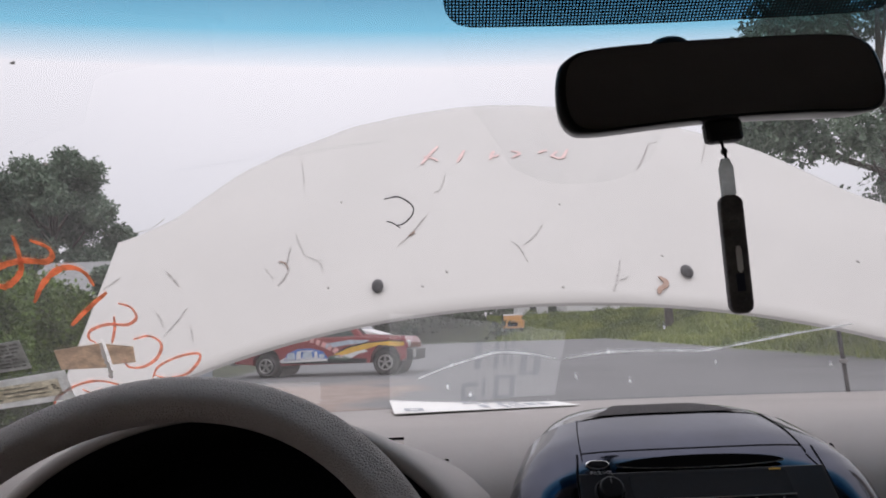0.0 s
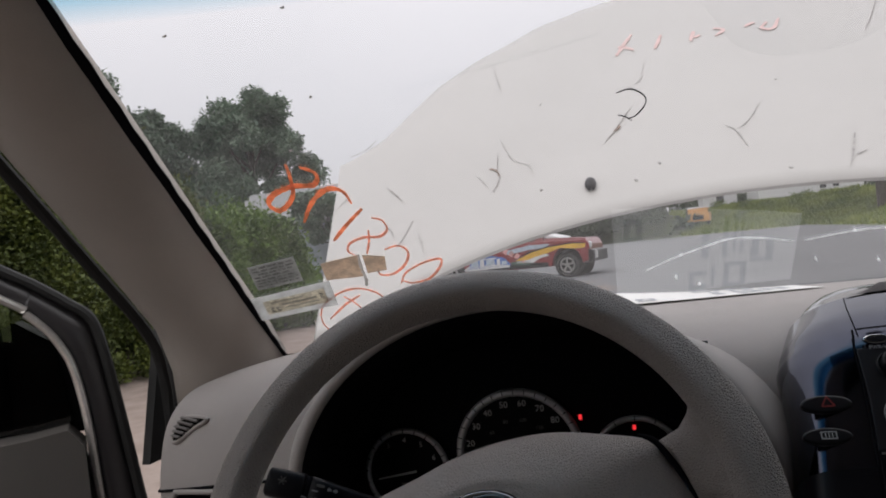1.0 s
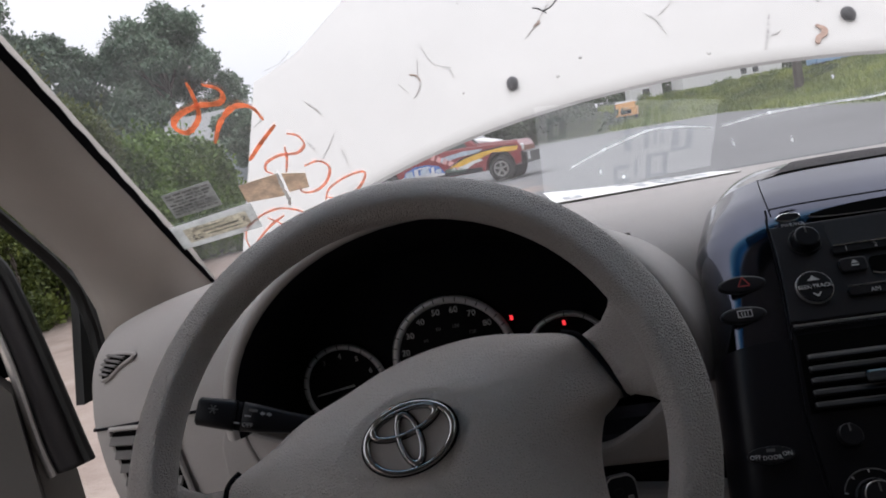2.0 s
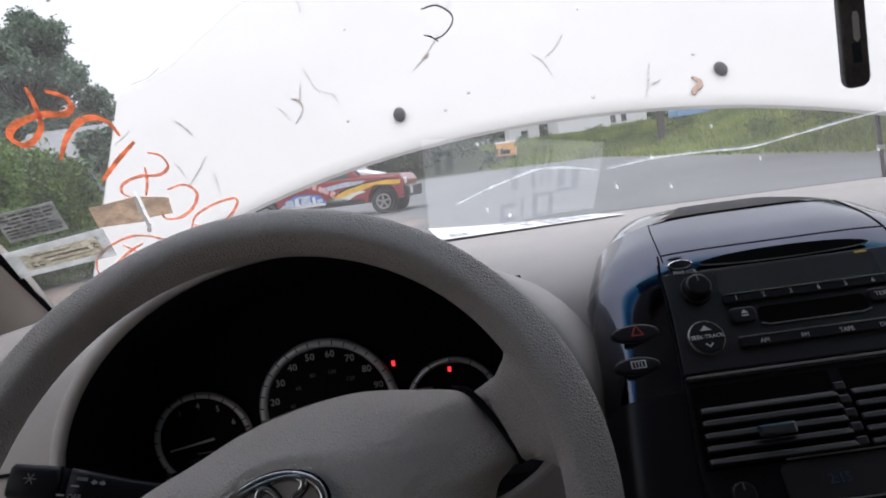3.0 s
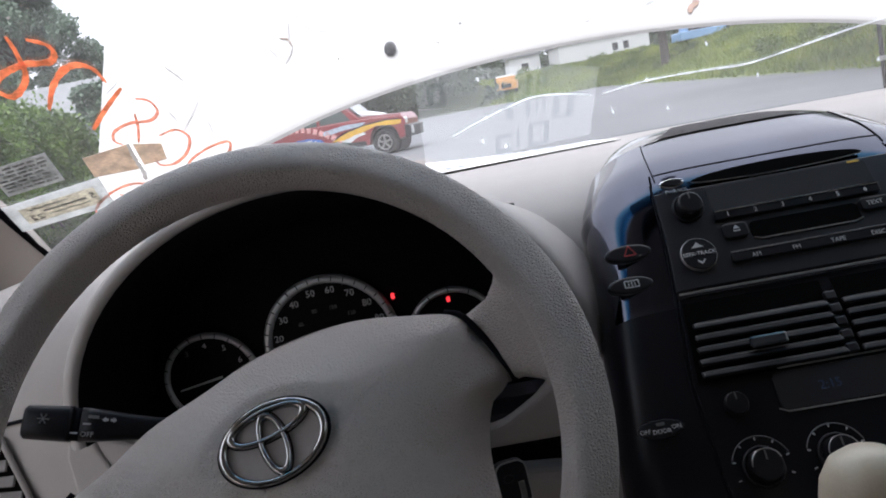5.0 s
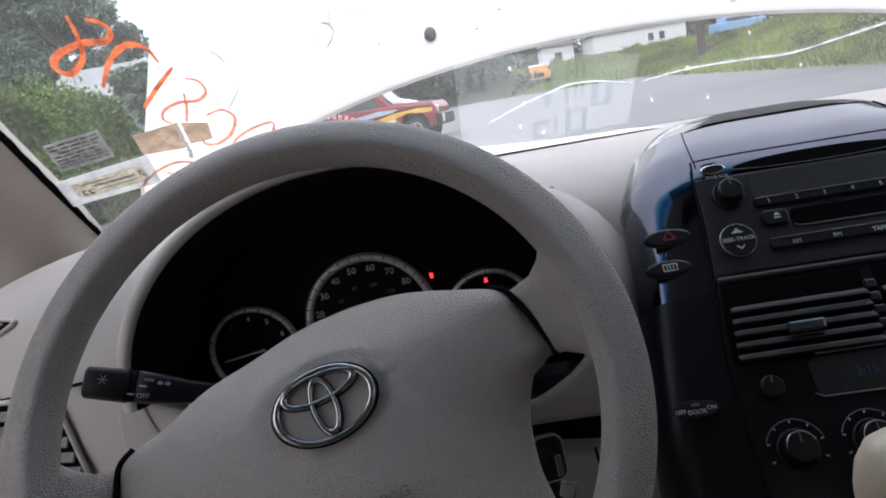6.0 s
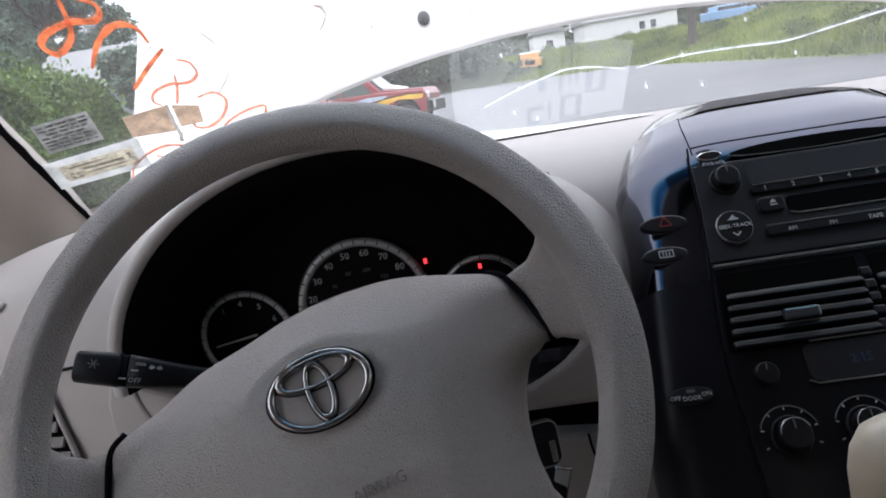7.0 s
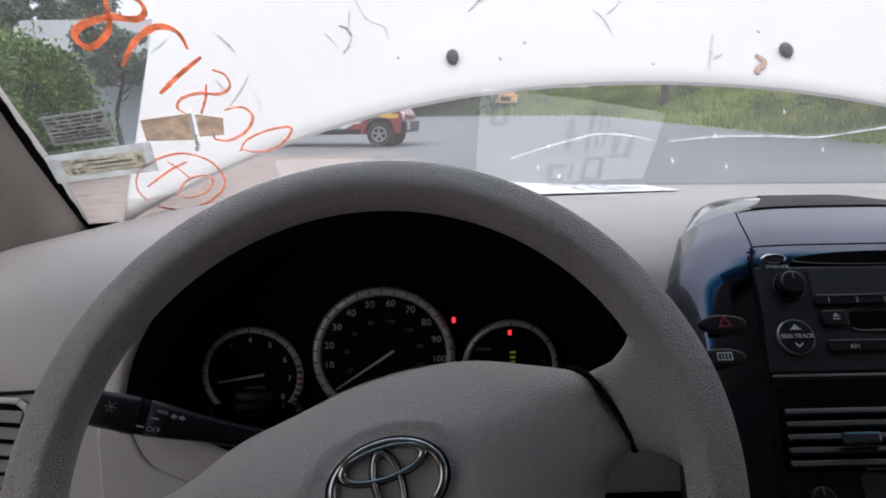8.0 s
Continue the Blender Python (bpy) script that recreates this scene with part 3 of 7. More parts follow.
def bush(x, y, h, rad, seed, n_leaves, size, material, name, label, group=""):
    """Many stems under a mass of small leaves that reaches down to the ground."""
    rng = np.random.default_rng(seed)
    z = ground_z(x, y)
    t = thing(name, label, name.replace("_", " "), (x, y, z), group)
    blobs = []
    for i in range(40):
        k = rng.random()
        a = rng.random() * 6.28
        q = rad * (1 - 0.55 * k ** 2) * math.sqrt(rng.random()) * 0.8
        blobs.append((x + q * math.cos(a), y + q * math.sin(a), z + 0.12 + (h - 0.25) * k, rad * rng.uniform(0.25, 0.42), rng.uniform(0.8, 1.3)))
    v, f = leaves(n_leaves, clumps(blobs, 0.4), size, seed, droop=-0.2)
    for b in blobs[::9]:
        part("stem", tube(smooth_line([(x, y, z - 0.05), (b[0], b[1], (z + b[2]) / 2), b[:3]], 4), 0.03, 6), "bark", t)
    v[:, 2] = np.maximum(v[:, 2], z + 0.01)
    raw("foliage", v, f, material, t)
    return t


# unseen shrubs carry the hedge on behind the camera, added to dim light from the left
for i in range(6):
    bush(-7.0 - 0.1 * (i % 2), 1.0 - 1.6 * i, 2.5 + 0.1 * (i % 3), 1.05, 140 + i, 9000, 0.075, "hedge", "hedge_shrub", "dense yellow-green clipped evergreen hedge beside the gravel", "hedge row")
# hedge beside the van
for i, (hx, hy, hh) in enumerate([(-7.0, 2.6, 3.9), (-7.1, 4.2, 4.1), (-7.0, 5.7, 3.8), (-7.2, 7.2, 3.9), (-7.1, 8.7, 3.5), (-7.5, 10.2, 3.2)]):
    bush(hx, hy, hh, 1.05, 40 + i, 34000, 0.034, "hedge", "hedge_shrub", "dense yellow-green clipped evergreen hedge beside the gravel", "hedge row")
for i, (hx, hy, hh, hr) in enumerate([(-8.0, 12.3, 2.5, 1.2), (-7.4, 14.0, 2.3, 1.15), (-8.6, 15.2, 2.7, 1.4), (-9.6, 17.0, 2.6, 1.5), (-11.5, 14.5, 3.2, 1.8)]):
    bush(hx, hy, hh, hr, 60 + i, 30000, 0.048, "shrub", "shrub", "loose bright green shrub before the pale blue building", "shrubs")

tree(-14.6, 27.0, 8.5, 2.9, 5, 79800, 0.078, 1.8, "round dark green tree behind the building", 0.22, 80)
tree(-19.0, 26.0, 8.2, 3.0, 6, 64600, 0.082, 1.6, "tall dark green tree in a row of trees", 0.22, 56)
tree(-19.6, 21.5, 9.6, 3.4, 7, 76000, 0.078, 1.5, "tall ragged dark green tree above the hedge", 0.24, 60)
tree(-16.5, 31.0, 7.0, 2.6, 12, 45600, 0.088, 1.4, "dark green tree in a row of trees", 0.2, 50)
tree(-22.5, 16.0, 9.0, 3.4, 8, 57000, 0.082, 1.5, "tall dark green tree above the hedge", 0.24, 56)
tree(15.2, 22.0, 13.0, 4.7, 9, 70000, 0.085, 2.2, "open-crowned green tree on the grassy bank", 0.26, 90, 0.2)
tree(18.2, 55.0, 13.0, 4.5, 10, 16000, 0.25, 5.5, "tall tree with a bare dark trunk on the bank", 0.29, 50)

tree(-8.7, 20.6, 3.55, 1.25, 15, 22000, 0.06, 1.9, "small dark green tree before the pale blue shed", 0.07, 30)

# far woods round the lot
wood = []
rng_w = np.random.default_rng(3)
for k in range(150):
    a = radians(rng_w.uniform(-75, 75))
    r = rng_w.uniform(96, 120)
    wx, wy = r * math.sin(a), r * math.cos(a)
    hgt = rng_w.uniform(5, 7) if 0.2 < a < 0.5 else rng_w.uniform(9, 13)
    for q in range(4):
        wood.append((wx + rng_w.normal(0, 1.5), wy + rng_w.normal(0, 1.5), ground_z(wx, wy) + hgt * (0.12 + 0.22 * q), rng_w.uniform(1.4, 2.6), 0.8))
wv, wf = leaves(60000, clumps(wood), 0.42, 77)
tagged(raw("far_woods", wv, wf, "woods"), "belt of dark green woodland far beyond the road", "woods", kind="stuff")

# nearer trees where the road bends away
row = []
for k in range(60):
    a = rng_w.uniform(-0.34, 0.07)
    r = rng_w.uniform(72, 84) - 30 * max(0, a)
    for q in range(4):
        row.append((r * a + rng_w.normal(0, 1), r + rng_w.normal(0, 1), ground_z(r * a, r) + rng_w.uniform(5, 8) * (0.1 + 0.24 * q), rng_w.uniform(1.2, 2.0), 0.8))
rv, rf = leaves(34000, clumps(row), 0.32, 78)
tagged(raw("roadside_trees", rv, rf, "woods"), "dark green trees and brush where the road bends away", "trees", kind="stuff")

# weeds on the bank
rng_g = np.random.default_rng(8)
n_g = 170000
px = rng_g.uniform(11.5, 34, n_g)
py = rng_g.uniform(12, 95, n_g)
wide = rng_g.random(n_g) < 0.35
px[wide] = rng_g.uniform(6.0, 24, wide.sum())
py[wide] = rng_g.uniform(60, 96, wide.sum())
ok = np.maximum(px - (12.0 + 0.05 * py), py - (72 - 0.6 * px)) > rng_g.uniform(-0.1, 0.6, n_g)
px, py = px[ok], py[ok]
pz = np.array([ground_z(a, b) for a, b in zip(px, py)])
clump_h = np.array([0.5 + 0.9 * noise.noise((a * 0.45, b * 0.45, 3.0)) for a, b in zip(px, py)])
hh = np.clip(0.20 + 0.38 * clump_h, 0.08, 0.7) * rng_g.uniform(0.6, 1.3, len(px))
an = rng_g.uniform(0, 6.28, len(px))
ww = 0.02 + 0.0008 * py
lean = rng_g.normal(0, 0.18, (len(px), 2))
base = np.stack([px, py, pz - 0.02], 1)
side = np.stack([np.cos(an) * ww, np.sin(an) * ww, np.zeros_like(an)], 1)
tip = base + np.stack([lean[:, 0], lean[:, 1], hh], 1)
gvv = np.stack([base - side, base + side, tip], 1).reshape(-1, 3)
tagged(raw("grass", gvv, [(3 * i, 3 * i + 1, 3 * i + 2) for i in range(len(px))], "weeds"), "tall green and yellow weeds on the roadside bank", "grass", kind="stuff")


brush = []
for k in range(170):
    bx, by = rng_g.uniform(15.5, 30), rng_g.uniform(16, 92)
    if by > 72 - 0.6 * bx:
        bx = rng_g.uniform(10, 30)
    if bank(bx, by) > 0.5:
        brush.append((bx, by, ground_z(bx, by) + 0.25, rng_g.uniform(0.35, 0.9), rng_g.uniform(0.5, 0.9)))
bv_, bf_ = leaves(50000, clumps(brush, 0.3), 0.085, 79)
tagged(raw("brush", bv_, bf_, "brush"), "low dark green brush growing over the bank", "brush", kind="stuff")

# ---------------------------------------------------------------- things across the lot
def wheel_of(parent, c, r, w, m, tyre_mat="tyre"):
    t = part("wheel", cyl(r * 0.62, w * 0.8, m @ Matrix.Translation(c) @ pose(0, 0, 0, 90)), "black", parent)
    part("tyre", ring(r, r * 0.6, w, m @ Matrix.Translation(c) @ pose(0, w / 2, 0, 90), 40), tyre_mat, t, smooth=True)
    part("rim", ring(r * 0.62, r * 0.50, 0.05, m @ Matrix.Translation(c) @ pose(0, -w / 2 + 0.03, 0, 90), 32), "steel", t, "grey alloy rim", smooth=True)
    hub = bmesh.new()
    for k in range(5):
        a = 2 * math.pi * k / 5
        b = box((r * 0.16, 0.05, r * 0.52), m @ Matrix.Translation(c) @ pose(0, -w / 2 + 0.02, 0) @ pose(0, 0, 0, 0, math.degrees(a), 0) @ pose(0, 0, r * 0.28))
        me = bpy.data.meshes.new("tmp")
        b.to_mesh(me)
        b.free()
        hub.from_mesh(me)
        bpy.data.meshes.remove(me)
    part("spokes", hub, "steel", t)


def pickup():
    """A crew-cab pickup, nose to +x, in its own frame with the ground at z = 0; turned into place by m."""
    x0, y0 = -1.52, 22.8
    m = pose(x0, y0, ground_z(x0, y0), 0, 0, math.degrees(math.atan2(-0.8, 4.01)))
    t = thing("pickup_truck", "dark red pickup truck with a printed advertising wrap and yellow flames", "pickup truck", (x0 - 2.0, y0 + 1, ground_z(x0, y0)))
    wb, w = 4.09, 1.95

    def tall(z_):
        return z_ if z_ < 0.5 else 0.5 + (z_ - 0.5) * 1.2

    def side(outline, y_a, y_b, name, mat_, lab="", bevel=0.03, par=None):
        b = plate([(px_, tall(pz_)) for px_, pz_ in outline], y_b - y_a, m @ pose(0, y_b, 0, 90), bevel)
        return part(name, b, mat_, par or t, lab, smooth=False)

    def arch(cx, r, n=9):
        return [(cx + r * math.cos(math.pi * i / n), 0.42 + r * math.sin(math.pi * i / n)) for i in range(n + 1)]

    low = [(0.70, 0.5), (0.76, 0.62), (0.76, 0.92), (0.66, 1.06), (-0.95, 1.14), (-5.25, 1.14), (-5.3, 0.62), (-5.2, 0.5), (-wb - 0.5, 0.45)]
    low += arch(-wb, 0.5)[::-1][0:] + [(-wb + 0.52, 0.40), (-0.52, 0.40)] + arch(0, 0.5)[::-1] + [(0.53, 0.45)]
    side(low, 0.0, w, "body", "red")
    cab = [(-0.72, 1.12), (-1.38, 1.74), (-1.6, 1.80), (-2.95, 1.80), (-3.25, 1.72), (-3.38, 1.12)]
    side(cab, 0.14, w - 0.14, "cab", "red", bevel=0.06)
    for name, o in (("front_window", [(-1.05, 1.15), (-1.52, 1.68), (-2.1, 1.70), (-2.1, 1.15)]), ("rear_window", [(-2.2, 1.15), (-2.2, 1.70), (-2.95, 1.70), (-3.12, 1.15)])):
        side(o, 0.125, 0.15, name, "truckglass", "grey-green side glass", bevel=0.0)
    ws_ = bmesh.new()
    vs = [ws_.verts.new(m @ Vector((p[0], p[1], tall(p[2])))) for p in ((-0.70, 0.22, 1.15), (-0.70, w - 0.22, 1.15), (-1.36, w - 0.3, 1.74), (-1.36, 0.3, 1.74))]
    ws_.faces.new(vs)
    r = bmesh.ops.extrude_face_region(ws_, geom=list(ws_.faces))
    bmesh.ops.translate(ws_, verts=[v for v in r["geom"] if isinstance(v, bmesh.types.BMVert)], vec=(0.03, 0, 0.03))
    part("windshield", ws_, "carglass", t)
    side([(0.66, 1.06), (0.62, 1.10), (-0.72, 1.19), (-0.72, 1.13)], 0.1, w - 0.1, "bonnet", "red")
    # glare at the foot of the windshield, added as a white panel
    side([(-0.2, 1.165), (-0.72, 1.195), (-0.85, 1.33), (-0.3, 1.2)], 0.25, w - 0.25, "bonnet_glare", "decal_white", "white sky glare on the bonnet, laid on as a panel")
    side([(0.70, 0.42), (0.88, 0.45), (0.90, 0.74), (0.72, 0.80)], -0.03, w + 0.03, "bumper", "black", "black front bumper")
    part("headlight", box((0.08, 0.3, 0.2), m @ pose(0.74, 0.2, 0.98), 0.03), "decal_white", t, "clear headlight")
    part("fog_light", box((0.06, 0.16, 0.24), m @ pose(0.91, 0.25, 0.66), 0.02), "decal_white", t, "pale lamp on the bumper")
    side([(-5.42, 0.45), (-5.25, 0.45), (-5.25, 0.68), (-5.42, 0.66)], 0.0, w, "bumper", "steel", "steel rear bumper")
    for c in (0, -wb):
        for yy in (0.06, w - 0.06):
            wheel_of(t, (c, yy + (0.04 if yy < 1 else -0.04), 0.40), 0.40, 0.26, m)
        part("wheel_arch", cyl(0.49, w - 0.56, m @ pose(c, w / 2, 0.42, 90), 32), "matte", t)
    # the bed is solid; a black block stands for the shade inside it
    side([(-5.0, 1.05), (-3.5, 1.05), (-3.5, 1.17), (-5.0, 1.17)], 0.1, w - 0.1, "bed_shade", "matte", bevel=0)
    # printed film on the side
    e = -0.012
    film = lambda o, mat_, k, lab="": side([(px_, pz_ - 0.06) for px_, pz_ in o], e - 0.004 * k, e - 0.004 * k + 0.003, "side_print", mat_, lab, bevel=0)
    film([(-3.55, 0.52), (-0.62, 0.46), (-0.62, 0.60), (-2.0, 0.66), (-3.55, 0.62)], "black", 0, "black lower sill")
    film([(-3.62, 0.60), (-3.42, 0.70), (-3.05, 0.66), (-2.6, 0.69), (-1.95, 0.63), (-1.95, 0.57), (-3.55, 0.55)], "decal_white", 1, "ragged white print")
    film([(-3.45, 0.60), (-3.35, 0.80), (-2.95, 0.92), (-2.55, 0.93), (-2.1, 0.84), (-1.9, 0.62)], "decal_blue", 1, "blue printed picture")
    for k in range(11):  # an arch of letter blocks over the picture
        a, z_ = -3.50 + 0.19 * k, 0.80 + 0.32 * math.sin(math.pi * (k + 2.5) / 12.5)
        lean_ = 0.30 * math.cos(math.pi * (k + 2.5) / 12.5)
        film([(a, z_ + lean_ * 0.2), (a + 0.13, z_ + lean_ * 0.5), (a + 0.13 - lean_ * 0.4, z_ + 0.13 + lean_ * 0.5), (a - lean_ * 0.4, z_ + 0.13 + lean_ * 0.2)], "decal_pink", 2, "arched pale red lettering block")
    for a, z_, w_, h_, mat_ in ((-3.36, 0.66, 0.30, 0.16, "decal_pale"), (-3.02, 0.64, 0.16, 0.22, "decal_white"), (-2.80, 0.68, 0.34, 0.16, "decal_pale"), (-2.40, 0.64, 0.12, 0.20, "decal_white"), (-2.24, 0.66, 0.20, 0.10, "decal_pale"), (-2.9, 0.84, 0.5, 0.03, "decal_white")):
        film([(a, z_), (a + w_, z_), (a + w_ * 0.92, z_ + h_), (a + w_ * 0.1, z_ + h_ * 0.9)], mat_, 2, "pale shape in the blue print")
    film([(-2.0, 1.03), (-1.2, 1.11), (-0.5, 1.09), (-0.7, 1.01), (-1.3, 0.98), (-2.0, 0.90)], "decal_pale", 2, "pale blue streak")
    film([(-1.9, 0.70), (-1.5, 0.72), (-1.15, 0.62), (-1.3, 0.58), (-1.9, 0.62)], "decal_green", 1, "dark green print")
    film([(-1.75, 0.66), (-1.2, 0.84), (-0.7, 0.86), (-0.55, 0.78), (-0.85, 0.74), (-1.15, 0.62)], "decal_white", 1, "white flame print")
    flame = [(-1.75, 0.72), (-1.2, 0.90), (-0.6, 1.0), (0.2, 1.04), (0.66, 1.0), (0.62, 0.90), (0.42, 0.89), (-0.2, 0.95), (-0.6, 0.85), (-1.0, 0.79), (-1.3, 0.72)]
    film([(x_ - 0.05, z_ + 0.035) for x_, z_ in flame], "black", 2, "black flame outline")
    film(flame, "decal_yellow", 3, "yellow flame print")
    return t


pickup()


def hut(name, label, cx, cy, w, d, h, rise, wall, roof, windows, category="building"):
    """A plain gabled building with a door side towards the lot."""
    z = ground_z(cx, cy) - 0.1
    t = thing(name, label, category, (cx, cy, z))
    part("wall", box((w, d, h), pose(cx, cy, z + h / 2)), wall, t)
    o = [(-w / 2 - 0.3, 0), (w / 2 + 0.3, 0), (w / 2 + 0.3, 0.12), (0, rise + 0.12), (-w / 2 - 0.3, 0.12)] if rise > 0.5 and w < d else None
    if o:
        part("roof", plate(o, d + 0.6, pose(cx, cy + d / 2 + 0.3, z + h, 90)), roof, t)
    else:
        o = [(-d / 2 - 0.3, 0), (d / 2 + 0.3, 0), (d / 2 + 0.3, 0.1), (0, rise + 0.1), (-d / 2 - 0.3, 0.1)]
        part("roof", plate(o, w + 0.6, pose(cx + w / 2 + 0.3, cy, z + h, 90, 0, -90) @ pose(0, 0, 0, 0, 0, 0)), roof, t)
    for k in range(int(h / 0.22)):
        part("siding_board", box((w + 0.02, 0.03, 0.19), pose(cx, cy - d / 2 - 0.01, z + 0.12 + 0.22 * k, 6)), wall, t)
    for wx, wz, ww_, wh_ in windows:
        q = part("window", box((ww_, 0.05, wh_), pose(cx + wx, cy - d / 2 - 0.03, z + wz), 0.01), "carglass", t)
        for sx, sz, bx, bz in ((0, wh_ / 2, ww_ + 0.16, 0.09), (0, -wh_ / 2, ww_ + 0.16, 0.09), (-ww_ / 2, 0, 0.09, wh_), (ww_ / 2, 0, 0.09, wh_)):
            part("frame", box((bx, 0.07, bz), pose(cx + wx + sx, cy - d / 2 - 0.045, z + wz + sz)), "whitewall", q)
    return t


hut("shed", "pale blue shed with a light grey roof behind shrubs", -10.2, 23.5, 4.6, 4.0, 2.75, 1.35, "siding", "roofing", [])
hut("house", "white low building with dark windows beyond the bank", 20.0, 84.0, 10.0, 7.0, 2.7, 1.6, "whitewall", "roofing", [(1.2, 1.6, 0.7, 0.9), (2.4, 1.6, 0.7, 0.9)])
hut("house", "white shed-like building far beyond the road", 11.8, 88.0, 3.6, 5.0, 2.6, 1.3, "whitewall", "roofing", [(0.0, 1.4, 0.9, 0.9)])


def far_vehicle(name, label, category, cx, cy, l, w, h, paint, cab_h, turn):
    """A vehicle far off: lower body, glazed upper body and wheels."""
    z = ground_z(cx, cy)
    m = pose(cx, cy, z, 0, 0, turn)
    t = thing(name, label, category, (cx, cy, z))
    part("body", box((l, w, h * 0.5), m @ pose(0, 0, h * 0.46), 0.08), paint, t)
    up = part("cabin", box((l * cab_h, w * 0.92, h * 0.42), m @ pose(-l * 0.06, 0, h * 0.8), 0.1), paint, t)
    part("window", box((l * cab_h * 0.92, w * 0.94, h * 0.2), m @ pose(-l * 0.06, 0, h * 0.82), 0.02), "carglass", up)
    if cab_h > 0.7:
        part("roof", box((l * cab_h * 0.97, w * 0.94, h * 0.10), m @ pose(-l * 0.06, 0, h * 1.04), 0.06), "whitewall", up, "white roof")
        part("grille", box((0.05, w * 0.5, h * 0.25), m @ pose(-l * 0.5 - 0.01, 0, h * 0.45), 0.02), "black", t)
    for a in (-l * 0.32, l * 0.32):
        for b in (-w * 0.42, w * 0.42):
            part("wheel", cyl(h * 0.2, 0.24, m @ pose(a, b, h * 0.2, 90), 20), "tyre", t)
    return t


far_vehicle("school_bus", "orange-yellow bus parked far beyond the road", "bus", 7.9, 71.5, 2.3, 2.0, 1.6, "busyellow", 0.8, 78)
far_vehicle("car", "blue car parked on top of the bank", "car", 25.0, 66.0, 4.4, 1.8, 1.45, "bluecar", 0.55, 8)


# ---------------------------------------------------------------- the van's shell
def edge_l(z):
    return -0.467 + 0.2284 * (z - 1.138)


win = thing("window_1", "dirty cracked windshield with a blue tint band", "windshield", (XC, 0.78, 1.13), kind="structure")
zs = [1.115 + 0.525 * j / 24 for j in range(25)]
wsv, wsf = [], []
for z in zs:
    a = edge_l(z) - 0.03
    for i in range(33):
        x = a + (2 * (XC - a)) * i / 32
        wsv.append((x, glass_y(x, z), z))
wsf = [(j * 33 + i, j * 33 + i + 1, (j + 1) * 33 + i + 1, (j + 1) * 33 + i) for j in range(24) for i in range(32)]
pane = raw("glass", wsv, wsf, "windshield", win, "clear curved glass, blue at the top", smooth=True)
pane.visible_shadow = False

fr_v, fr_f, fr_uv = [], [], []
fx0, fx1, fz0, fz1 = 0.20, 0.60, 1.5595, 1.64
for dz in (0, 0.0015, 0.004, 0.008, 0.013, 0.019, 0.03, 0.055, 0.086):
    z = fz0 + dz
    inset = 0.024 - math.sqrt(0.024 ** 2 - max(0, 0.024 - dz * 1.79) ** 2)
    for i in range(21):
        x = fx0 + inset + (fx1 - fx0 - 2 * inset) * i / 20
        fr_v.append(on_glass(x, z, -0.001))
        fr_uv.append((x, z * 1.79))
fr_f = [(j * 21 + i, j * 21 + i + 1, (j + 1) * 21 + i + 1, (j + 1) * 21 + i) for j in range(8) for i in range(20)]
frit = raw("dotted_band", fr_v, fr_f, "frit", win, "black dotted band at the top of the glass")
uv = frit.data.uv_layers.new(name="UVMap")
for lp in frit.data.loops:
    uv.data[lp.index].uv = fr_uv[lp.vertex_index]
for s_ in (0, 1):
    bv, bu = [], []
    for j in range(31):
        z = 1.12 + 0.51 * j / 30
        for w_ in (-0.03, 0.006 + 0.0015 * (j % 2)):
            x = edge_l(z) + w_
            x = 2 * XC - x if s_ else x
            bv.append(on_glass(x, z, -0.0012))
    raw("edge_band", bv, [(2 * j, 2 * j + 1, 2 * j + 3, 2 * j + 2) for j in range(30)], "matte", win, "black enamel edge")
low_v = []
for i in range(33):
    x = edge_l(1.13) + 2 * (XC - edge_l(1.13)) * i / 32
    k = ((x - XC) / 0.84) ** 2
    for z in (1.115, 1.150 - 0.008 * k):
        low_v.append(on_glass(x, z, -0.0012))
raw("edge_band", low_v, [(2 * i, 2 * i + 1, 2 * i + 3, 2 * i + 2) for i in range(32)], "matte", win, "black enamel edge")


def crack_at(a, b, lift):
    return on_glass(a, b, -0.0015 - 0.0006 * lift)


for pts, w_ in (([(0.153, 1.227), (0.196, 1.243), (0.238, 1.255), (0.27, 1.262), (0.312, 1.259), (0.356, 1.250)], 0.0019),
                ([(0.373, 1.249), (0.437, 1.2555), (0.514, 1.255), (0.575, 1.253), (0.627, 1.261), (0.693, 1.273), (0.76, 1.283)], 0.0022)):
    part("crack", ribbon(pts, w_, crack_at, wob=0.9), "crack", win, "long white crack in the glass")
rng_c = random.Random(4)
for cx_, cz_ in ((0.435, 1.257), (0.197, 1.212), (0.203, 1.247), (0.232, 1.196), (0.482, 1.209), (0.503, 1.290), (0.395, 1.22), (0.60, 1.235), (0.77, 1.225)):
    part("stone_chip", plate([(cx_ * 0 + 0.0025 * rng_c.uniform(0.5, 1.2) * math.cos(a), 0.0046 * rng_c.uniform(0.5, 1.2) * math.sin(a)) for a in (0, 1, 2, 3, 4, 5)], 0.0006,
                             Matrix.Translation(on_glass(cx_, cz_, -0.003)) @ pose(0, 0, 0, 56)), "crack", win, "pale stone chip")
part("scratch", ribbon([(0.131, 1.441), (0.147, 1.4425), (0.161, 1.435), (0.161, 1.427), (0.151, 1.419), (0.141, 1.4165)], 0.0013, crack_at), "ink", win, "dark curved scratch")
part("scratch", ribbon([(0.131, 1.421), (0.138, 1.419), (0.146, 1.4145)], 0.0011, crack_at), "ink", win, "dark curved scratch")
